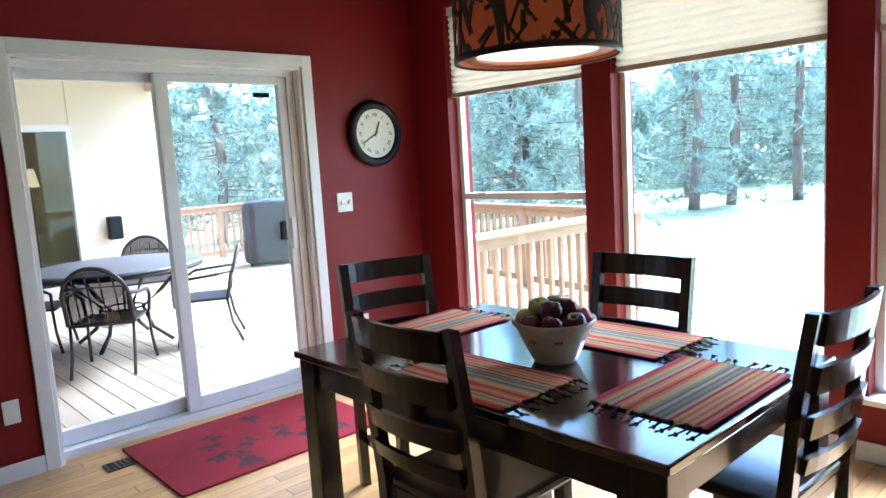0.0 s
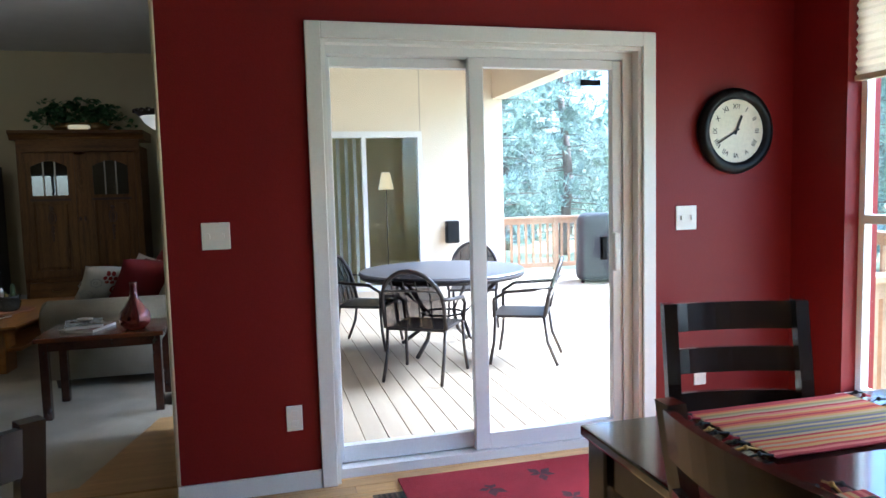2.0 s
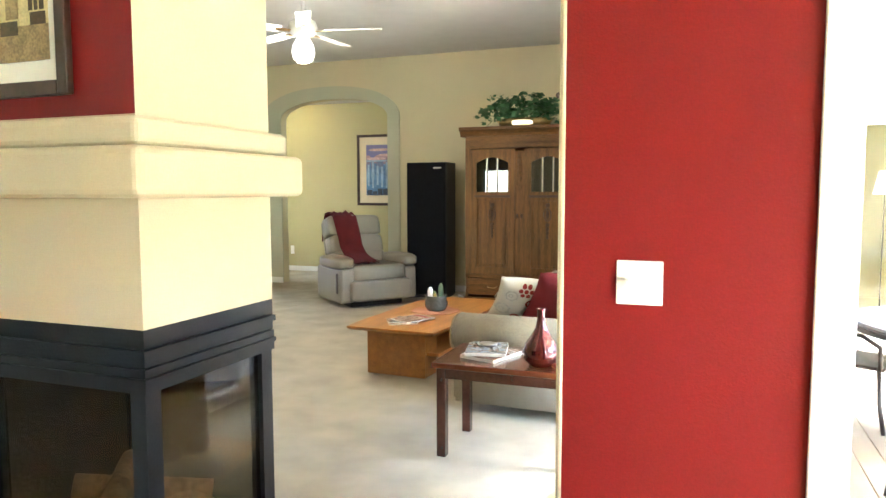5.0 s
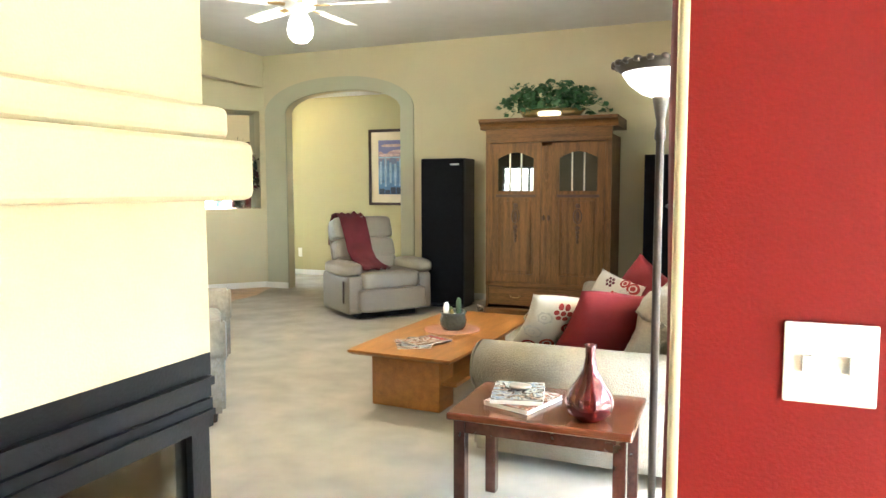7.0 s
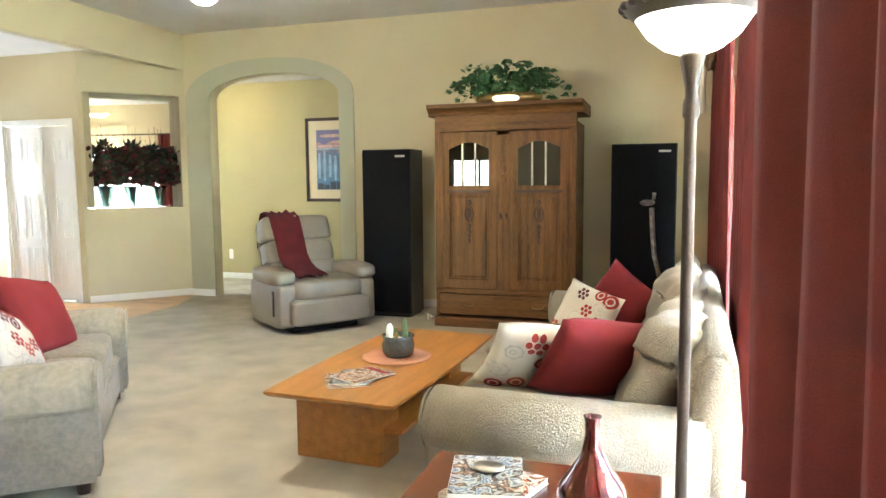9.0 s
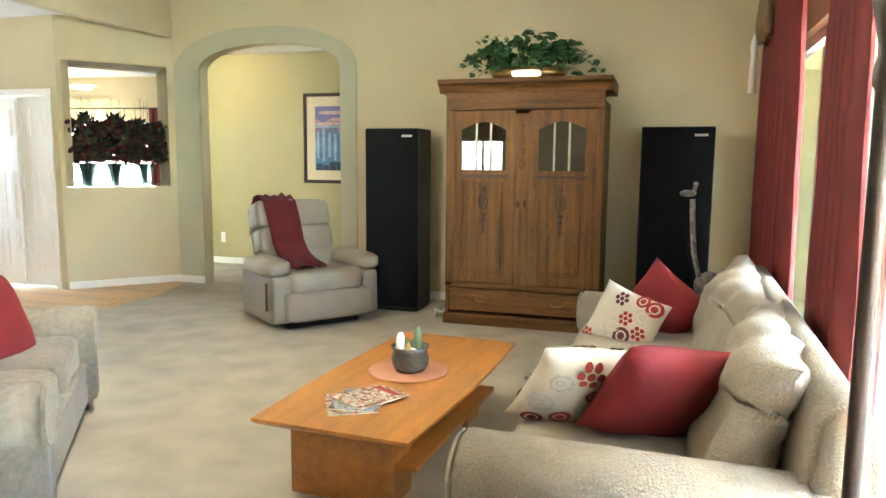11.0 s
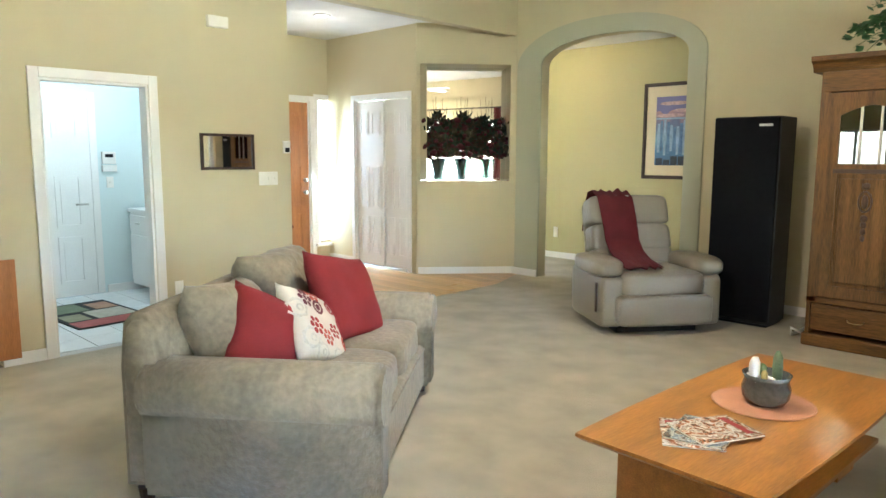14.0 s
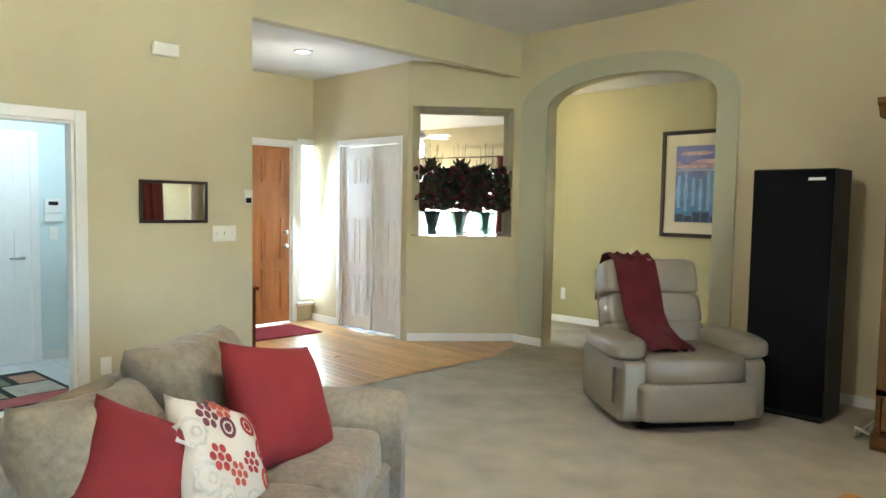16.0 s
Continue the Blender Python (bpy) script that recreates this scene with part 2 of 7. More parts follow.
def tube(bm, pts, r, seg=8):
    """A bent round bar through the points."""
    pts = [Vector(p) for p in pts]
    prev = None
    for i, p in enumerate(pts):
        d = (pts[min(i + 1, len(pts) - 1)] - pts[max(i - 1, 0)]).normalized()
        q = d.to_track_quat("Z", "Y").to_matrix()
        ring = [bm.verts.new(p + q @ Vector((r * math.cos(2 * math.pi * k / seg), r * math.sin(2 * math.pi * k / seg), 0))) for k in range(seg)]
        if prev:
            best = min(range(seg), key=lambda s: (ring[s].co - prev[0].co).length)
            ring = ring[best:] + ring[:best]
            for k in range(seg):
                bm.faces.new((prev[k], prev[(k + 1) % seg], ring[(k + 1) % seg], ring[k]))
        else:
            bm.faces.new(list(reversed(ring)))
        prev = ring
    bm.faces.new(prev)
    return bm


def puff(bm, c, size, e=0.35, rough=0.0, n=20, seed=0):
    """A stuffed, rounded block (superellipsoid) with slight creases."""
    def sp(v, k):
        return math.copysign(abs(v) ** k, v)
    rows = []
    for i in range(n + 1):
        la = -math.pi / 2 + math.pi * i / n
        row = []
        for j in range(2 * n):
            lo = math.pi * j / n
            v = Vector((sp(math.cos(la), e) * sp(math.cos(lo), e), sp(math.cos(la), e) * sp(math.sin(lo), e), sp(math.sin(la), e)))
            k = 1 + rough * noise.noise(v * 2.2 + Vector((seed * 7.1, seed, 0)))
            row.append(bm.verts.new((c[0] + v.x * size[0] / 2 * k, c[1] + v.y * size[1] / 2 * k, c[2] + v.z * size[2] / 2 * k)))
        rows.append(row)
    for a, b in zip(rows, rows[1:]):
        for j in range(2 * n):
            bm.faces.new((a[j], a[(j + 1) % (2 * n)], b[(j + 1) % (2 * n)], b[j]))
    bmesh.ops.remove_doubles(bm, verts=bm.verts[:], dist=0.0004)
    return bm


def cushion(bm, w, h, t, n=14, seed=0):
    """A throw pillow lying in XZ, pinched to its four corners."""
    for side in (-1, 1):
        g = []
        for i in range(n + 1):
            u = -1 + 2 * i / n
            row = []
            for j in range(n + 1):
                v = -1 + 2 * j / n
                pull = 1 - 0.07 * (1 - u * u * v * v) * max(abs(u), abs(v)) ** 4
                d = t / 2 * max(0.0, (1 - u ** 4) * (1 - v ** 4)) ** 0.55
                d *= 1 + 0.12 * noise.noise(Vector((u * 2 + seed, v * 2, side)))
                row.append(bm.verts.new((u * w / 2 * pull, side * d, v * h / 2 * pull)))
            g.append(row)
        for i in range(n):
            for j in range(n):
                q = (g[i][j], g[i + 1][j], g[i + 1][j + 1], g[i][j + 1])
                bm.faces.new(q if side < 0 else tuple(reversed(q)))
    bmesh.ops.remove_doubles(bm, verts=bm.verts[:], dist=0.0005)
    return bm


def sweep(bm, prof, x0, x1):
    """A profile of (y, z) pairs drawn along X, with its two ends closed."""
    a = [bm.verts.new((x0, y, z)) for y, z in prof]
    b = [bm.verts.new((x1, y, z)) for y, z in prof]
    n = len(prof)
    for i in range(n):
        bm.faces.new((a[i], a[(i + 1) % n], b[(i + 1) % n], b[i]))
    bm.faces.new(list(reversed(a))), bm.faces.new(b)
    bmesh.ops.recalc_face_normals(bm, faces=bm.faces[:])
    return bm


def part(name, bm, material, parent=None, label="", smooth=False, m=None):
    me = bpy.data.meshes.new(name)
    bm.to_mesh(me)
    bm.free()
    for k in (material if isinstance(material, (list, tuple)) else [material]):
        me.materials.append(k)
    if smooth:
        me.polygons.foreach_set("use_smooth", [True] * len(me.polygons))
    ob = new(name, me)
    if parent is not None:
        ob.parent = parent
    if m is not None:
        ob.matrix_basis = m
    if label:
        ob["label"] = label
    return ob


def share(name, ob, m, parent=None):
    """Another object on the same mesh."""
    o = new(name, ob.data)
    if parent is not None:
        o.parent = parent
    o.matrix_basis = m
    return o


def thing(name, m, label, category, group=""):
    e = new(name)
    e.empty_display_size = 0.1
    e.matrix_basis = m
    return tagged(e, label, category, group)


def bx(*a, **k):
    return B(bmesh.new(), *a, **k)


def structure(name, boxes, material, label="", faces=None, category=""):
    """Wall-like boxes in one mesh; faces maps a normal axis such as '-y' to a second paint."""
    bm = bmesh.new()
    for b in boxes:
        B(bm, *b)
    mats = [material]
    if faces:
        for key, mt in faces.items():
            mats.append(mt)
            ax, sg = "xyz".index(key[1]), -1 if key[0] == "-" else 1
            bm.faces.ensure_lookup_table()
            for f in bm.faces:
                f.normal_update()
                if f.normal[ax] * sg > 0.9:
                    f.material_index = len(mats) - 1
    return tagged(part(name, bm, mats), label, category or name.split("_")[0], kind="structure")


# ---- the large structure ----
H = 3.36
NY = 4.65
# dining north wall with the sliding door's opening
structure("wall_dining_north", [(0.11, 0.80, NY, 4.88, 0, H), (2.40, 3.30, NY, 4.88, 0, H), (0.80, 2.40, NY, 4.88, 2.05, H)], CREAM, "dark red painted dining wall with sliding door opening", {"-y": RED, "+y": STUCCO})
# Pale bead strips; their colour draws in the bright highlight along the corner.
part("corner_bead", bx(0.103, 0.1095, NY - 0.002, NY + 0.007, 0.1, 2.9), CREAM, bpy.data.objects["wall_dining_north"])
bm = bmesh.new()
lathe(bm, [(0.008, 0), (0.008, H)], 12, (0.1125, NY + 0.002, 0))
tagged(part("corner_trim", bm, FIREPAINT, smooth=True), "pale rounded corner bead drawing in the highlight at the wall end", "trim", kind="structure")
# dining east wall with three window openings
EX = 3.30
WIN = [(3.19, 4.29), (1.92, 3.00), (0.55, 1.74)]
boxes, prev = [], NY + 0.23
for lo, hi in WIN:
    boxes += [(EX, EX + 0.2, hi, prev, 0, H), (EX, EX + 0.2, lo, hi, 0, 0.26), (EX, EX + 0.2, lo, hi, 2.42, H)]
    prev = lo
boxes.append((EX, EX + 0.2, -2.5, prev, 0, H))
structure("wall_dining_east", boxes, RED, "dark red painted wall with three tall window openings", {"+x": STUCCO})
structure("wall_south", [(-7.4, -6.3, -2.7, -2.5, 0, H), (-4.6, 3.5, -2.7, -2.5, 0, H), (-6.3, -4.6, -2.7, -2.5, 0, 0.95), (-6.3, -4.6, -2.7, -2.5, 2.15, H)], CREAM, "plain cream wall with a kitchen window")
structure("wall_kitchen_west", [(-7.4, -7.2, -2.5, 6.34, 0, H)], HALLPAINT, "warm cream wall beyond the living room")
# living room
structure("wall_living_east", [(0.42, 0.62, 4.88, 5.15, 0, H), (0.42, 0.62, 11.45, 12.2, 0, H), (0.42, 0.62, 5.15, 11.45, 2.35, H)], CREAM, "cream living room wall with wide glazed opening", {"+x": STUCCO})
structure("wall_living_west", [(-6.195, -6.075, 6.42, 6.76, 0, H), (-6.195, -6.075, 7.52, 8.79, 0, H), (-6.195, -6.075, 6.76, 7.52, 2.0, H), (-6.195, -6.075, 8.79, 12.06, 2.91, H)], CREAM, "cream living room wall with laundry doorway")
structure("wall_laundry_south", [(-8.5, -6.195, 6.34, 6.46, 0, H)], CREAM, "side wall of the laundry room", {"+y": BLUEWALL})
structure("wall_laundry_west", [(-8.5, -8.35, 6.46, 8.67, 0, H)], BLUEWALL, "pale laundry room wall")
structure("wall_laundry_north", [(-8.9, -6.195, 8.67, 8.79, 0, H)], CREAM, "wall between laundry and foyer", {"-y": BLUEWALL})
structure("wall_foyer_west", [(-8.9, -8.7, 8.79, 9.9, 0, H), (-8.9, -8.7, 10.84, 10.92, 0, H), (-8.9, -8.7, 9.9, 10.84, 2.2, H), (-8.9, -8.7, 11.34, 11.5, 0, H), (-8.9, -8.7, 10.92, 11.34, 0, 0.28), (-8.9, -8.7, 10.92, 11.34, 2.24, H)], CREAM, "cream foyer wall with front door")
structure("wall_foyer_closet", [(-8.7, -8.1, 11.15, 11.3, 0, H), (-8.1, -7.04, 11.15, 11.3, 2.2, H), (-7.04, -6.87, 11.15, 11.3, 0, H), (-8.1, -7.04, 11.7, 11.8, 0, H)], CREAM, "cream foyer wall with closet opening")
structure("ceiling_foyer", [(-8.9, -6.195, 8.79, 12.06, 3.05, 3.15)], CEIL, "white textured foyer ceiling", category="ceiling")
structure("ceiling", [(-9.0, 3.5, -2.7, 14.0, H, H + 0.15)], CEIL, "white textured ceiling", category="ceiling")

# diagonal wall with the mirrored niche, local x along the wall, front faces local -y
DA, DB = Vector((-6.88, 11.13, 0)), Vector((-6.075, 12.06, 0))
DL, DANG = (DB - DA).length, math.degrees(math.atan2(DB.y - DA.y, DB.x - DA.x))
DM = pose(DA.x, DA.y, 0, 0, 0, DANG)
N0, N1, NZ0, NZ1, ND = 0.05, DL - 0.07, 1.165, 2.575, 0.36
ob = structure("wall_niche", [(0, N0, 0, 0.12, 0, H), (N1, DL, 0, 0.12, 0, H), (N0, N1, 0, 0.12, 0, NZ0), (N0, N1, 0, 0.12, NZ1, H),
    (N0 - 0.03, N0, 0.12, ND + 0.03, NZ0 - 0.03, NZ1 + 0.03), (N1, N1 + 0.03, 0.12, ND + 0.03, NZ0 - 0.03, NZ1 + 0.03), (N0, N1, 0.12, ND + 0.03, NZ1, NZ1 + 0.03), (N0, N1, 0.12, ND + 0.03, NZ0 - 0.03, NZ0)], CREAM, "diagonal cream wall with a recessed display niche")
ob.matrix_basis = DM
for nm, b in (("niche_mirror", (N0, N1, ND - 0.01, ND, NZ0 + 0.012, NZ1)), ("niche_mirror_shelf", (N0, N1, 0.005, ND - 0.012, NZ0, NZ0 + 0.01))):
    tagged(part(nm, bx(*b), MIRROR, m=DM), "frameless mirror lining the display niche", "mirror")

# far wall with the arch
AY, AX0, AX1, AS, AT = 12.06, -5.69, -3.87, 2.52, 2.80


def arch_z(x, x0, x1, spring, top):
    u = (2 * x - x0 - x1) / (x1 - x0)
    return spring + (top - spring) * math.sqrt(max(0, 1 - abs(u) ** 2.3))


def arch_wall(name, x0, x1, y0, y1, ztop, ox0, ox1, ospring, otop, material, label, top_curve=None):
    bm = bmesh.new()
    if x0 < ox0:
        B(bm, x0, ox0, y0, y1, 0, ospring if top_curve else ztop)
    if x1 > ox1:
        B(bm, ox1, x1, y0, y1, 0, ospring if top_curve else ztop)
    n = 28
    xs = [ox0 + (ox1 - ox0) * (0.5 - 0.5 * math.cos(math.pi * i / n)) for i in range(n + 1)]
    rows = []
    for i, x in enumerate(xs):
        zl = arch_z(x, ox0, ox1, ospring, otop)
        xt = x if not top_curve else x0 + (x1 - x0) * (x - ox0) / (ox1 - ox0)
        zt = ztop if not top_curve else arch_z(xt, x0, x1, ospring, top_curve)
        rows.append([bm.verts.new((x, y0, zl)), bm.verts.new((xt, y0, zt)), bm.verts.new((xt, y1, zt)), bm.verts.new((x, y1, zl))])
    for a, b in zip(rows, rows[1:]):
        for k in range(4):
            bm.faces.new((a[k], b[k], b[(k + 1) % 4], a[(k + 1) % 4]))
    bmesh.ops.recalc_face_normals(bm, faces=bm.faces[:])
    return tagged(part(name, bm, material), label, "wall", kind="structure")


arch_wall("wall_living_north", -6.075, 0.62, AY, AY + 0.14, H, AX0, AX1, AS, AT, CREAM, "cream living room wall with an arched opening")
arch_wall("arch_trim", -6.04, -3.68, AY - 0.03, AY - 0.002, 0, AX0, AX1, AS, AT, SAGE, "sage painted band around the arched opening", 2.99)
structure("wall_hall_north", [(-8.2, -2.2, 13.59, 13.7, 0, H)], HALLPAINT, "warm olive cream hall wall")
structure("wall_hall_ends", [(-8.3, -8.2, 12.2, 13.7, 0, H), (-2.3, -2.2, 12.2, 13.59, 0, H)], HALLPAINT, "hall end walls")
structure("ceiling_hall", [(-8.2, -2.3, 12.2, 13.59, 2.95, 3.05)], CEIL, "white hall ceiling", category="ceiling")

# floors
structure("subfloor", [(-9.0, 0.62, -2.7, 13.7, -0.25, -0.03), (0.62, 3.5, -2.7, 4.88, -0.25, -0.03)], mat("grey_subfloor", (0.2, 0.17, 0.13), 0.9), "concrete slab under the floors", category="floor")
bm = bmesh.new()
pts = [(-7.2, -2.5), (-7.2, 6.34), (-6.075, 6.34), (-6.075, 8.79), (-5.72, 8.79), (-5.72, 11.3), (-6.0, 12.06), (-5.69, 12.06), (-5.69, 12.2), (-8.2, 12.2), (-8.2, 13.58), (-2.3, 13.58), (-2.3, 12.2), (-3.87, 12.2), (-3.87, 12.06), (0.42, 12.06), (0.42, 6.0), (-0.15, 6.0), (-0.38, 5.0), (-1.0, 4.9), (-3.2, 4.9), (-3.2, -2.5)]
f = bm.faces.new([bm.verts.new((x, y, 0)) for x, y in pts])
bmesh.ops.extrude_face_region(bm, geom=[f])
for v in bm.verts[:len(pts)]:
    v.co.z = -0.03
bmesh.ops.recalc_face_normals(bm, faces=bm.faces[:])
tagged(part("carpet_floor", bm, CARPET), "beige cut pile carpet with soft footprints", "carpet", kind="structure")
structure("floor_laundry_bed", [(-8.35, -6.075, 6.46, 8.67, -0.03, -0.006)], mat("grey_grout", (0.45, 0.45, 0.43), 0.9), "grouted laundry floor", category="floor")

# ---- trim, doors and windows ----
bm = bmesh.new()
for b in [(0.11, 0.735, NY - 0.015, NY - 0.002), (2.465, 3.30, NY - 0.015, NY - 0.002), (EX - 0.015, EX - 0.002, -2.5, NY - 0.016),
          (-6.073, -6.06, 6.42, 6.69), (-6.073, -6.06, 7.59, 8.79), (-3.66, 0.42, AY - 0.015, AY - 0.002), (-6.07, -5.69, AY - 0.045, AY - 0.032), (-8.19, -2.31, 13.575, 13.588),
          (-8.698, -8.685, 8.79, 9.83), (-8.698, -8.685, 11.36, 11.148), (-8.69, -8.17, 11.135, 11.148), (-8.348, -8.335, 7.95, 8.66), (0.405, 0.418, 11.5, 12.04), (-3.2, -1.95, 4.27, 4.285)]:
    B(bm, *b, 0.0, 0.085)
tagged(part("baseboard", bm, WHITE), "white painted baseboards along the walls", "baseboard", kind="structure")
tagged(part("baseboard", bx(0.02, DL, -0.014, -0.002, 0, 0.085), WHITE, m=DM), "white painted baseboard under the niche wall", "baseboard", kind="structure")


def six_panel(leaf, w, h, t, material, rows=((0.14, 0.62), (0.72, 1.24), (1.62, 1.90)), cols=2, stile=0.11, field=0.05):
    """Raised panels on both faces of a door leaf in local x 0..w, y 0..t."""
    pw = (w - stile * (cols + 1)) / cols
    for face in (0, 1):
        for lo, hi in rows:
            lo, hi = lo * h / 2.03, hi * h / 2.03
            for c in range(cols):
                x = stile + c * (pw + stile)
                y = (-0.009, 0.0) if face == 0 else (t, t + 0.009)
                pb = bmesh.new()
                B(pb, x, x + pw, *y, lo, lo + 0.022), B(pb, x, x + pw, *y, hi - 0.022, hi), B(pb, x, x + 0.022, *y, lo + 0.022, hi - 0.022), B(pb, x + pw - 0.022, x + pw, *y, lo + 0.022, hi - 0.022)
                B(pb, x + field, x + pw - field, y[0] + 0.002, y[1] - 0.002, lo + field, hi - field)
                part("panel", pb, material, leaf)


def knob(leaf, x, z, t, material):
    for s in (-1, 1):
        y = 0 if s < 0 else t
        b = bmesh.new()
        C(b, (x, y, z), (x, y + s * 0.012, z), 0.032, 0.03, 16), C(b, (x, y + s * 0.012, z), (x, y + s * 0.04, z), 0.012)
        bmesh.ops.create_uvsphere(b, u_segments=14, v_segments=9, radius=0.028, matrix=Matrix.Translation((x, y + s * 0.058, z)))
        part("knob", b, material, leaf, smooth=True)


def casing(name, m, w, h, label, wide=0.07, deep=0.02, jamb=0.12):
    """Door casing round an opening w by h; local x along the wall, room at -y, wall from y 0 to jamb."""
    e = thing(name, m, label, "door frame")
    e["kind"] = "structure"
    part("side_casing", bx(-wide, 0, -deep, -0.002, 0, h + wide, bevel=0.004), WHITE, e)
    part("side_casing", bx(w, w + wide, -deep, -0.002, 0, h + wide, bevel=0.004), WHITE, e)
    part("head_casing", bx(0, w, -deep, -0.002, h, h + wide, bevel=0.004), WHITE, e)
    part("jamb", bx(0.0, 0.018, 0, jamb, 0, h), WHITE, e)
    part("jamb", bx(w - 0.018, w, 0, jamb, 0, h), WHITE, e)
    part("head_jamb", bx(0.018, w - 0.018, 0, jamb, h - 0.018, h), WHITE, e)
    return e


# dining sliding door
casing("door_frame_slider", pose(0.805, NY, 0), 1.59, 2.045, "white casing round the dining sliding door", jamb=0.06)
sd = tagged(thing("door_1", pose(0.805, NY, 0), "white framed two panel sliding glass patio door", "sliding door"), kind="structure")
VINYL = mat("white_vinyl_frame", (0.74, 0.73, 0.72), 0.4, 0.03, 4, 80, 0.02)
W = 1.59
b = bmesh.new()
B(b, 0.018, 0.03, 0.06, 0.19, 0, 2.03), B(b, W - 0.07, W - 0.02, 0.06, 0.19, 0, 2.03), B(b, 0.03, W - 0.07, 0.06, 0.19, 1.99, 2.03), B(b, 0.03, W - 0.07, 0.06, 0.19, 0.0, 0.045)
part("outer_frame", b, VINYL, sd)
for nm, x0, x1, y0, sl_, sr_ in (("fixed_sash", 0.03, 0.78, 0.13, 0.02, 0.06), ("sliding_sash", 0.705, W - 0.07, 0.075, 0.075, 0.055)):
    s = part(nm, bmesh.new(), VINYL, sd)
    b = bmesh.new()
    B(b, x0, x0 + sl_, y0, y0 + 0.045, 0.05, 1.988, bevel=0.005), B(b, x1 - sr_, x1, y0, y0 + 0.045, 0.05, 1.988, bevel=0.005)
    B(b, x0 + sl_, x1 - sr_, y0, y0 + 0.045, 1.945, 1.988), B(b, x0 + sl_, x1 - sr_, y0, y0 + 0.045, 0.05, 0.13)
    b.to_mesh(s.data), b.free()
    p = part("pane", bx(x0 + sl_, x1 - sr_, y0 + 0.018, y0 + 0.026, 0.13, 1.945), PANE, s)
    p.visible_shadow = False
hb = bmesh.new()
B(hb, 1.455, 1.485, 0.03, 0.075, 0.92, 1.12, bevel=0.008)
part("pull_handle", hb, WHITE, sd, "white pull handle")
part("latch", bx(1.39, 1.425, 0.05, 0.075, 0.98, 1.10, bevel=0.008), BLACKMAT, sd, "black latch")
part("sticker", bx(1.30, 1.41, 0.088, 0.0925, 1.865, 1.895), BLACKMAT, sd, "dark security sticker")

# kitchen window, known from its reflections
kw = tagged(thing("window_6", pose(-6.3, -2.5, 0.95), "white framed kitchen window in the cream wall", "window"), kind="structure")
b = bmesh.new()
B(b, 0, 0.06, -0.12, -0.04, 0, 1.2), B(b, 1.64, 1.70, -0.12, -0.04, 0, 1.2), B(b, 0.06, 1.64, -0.12, -0.04, 1.14, 1.2), B(b, 0.06, 1.64, -0.12, -0.04, 0, 0.06), B(b, 0.82, 0.88, -0.11, -0.05, 0.06, 1.14)
part("window_frame", b, VINYL, kw)
for x0, x1 in ((0.06, 0.82), (0.88, 1.64)):
    p = part("pane", bx(x0, x1, -0.085, -0.077, 0.06, 1.14), PANE, kw)
    p.visible_shadow = False

# dining windows and cellular blinds
BLIND = mat("cream_cellular_shade", (0.72, 0.66, 0.55), 0.9, 0.05, 6, 120, 0.2)
bt = BLIND.node_tree
lit, through_cloth = bt.nodes.new("ShaderNodeMixShader"), bt.nodes.new("ShaderNodeBsdfTranslucent")
through_cloth.inputs[0].default_value, lit.inputs[0].default_value = (0.80, 0.74, 0.62, 1), 0.38
bt.links.new(bt.nodes["Principled BSDF"].outputs[0], lit.inputs[1]), bt.links.new(through_cloth.outputs[0], lit.inputs[2])
bt.links.new(lit.outputs[0], bt.nodes["Material Output"].inputs[0])
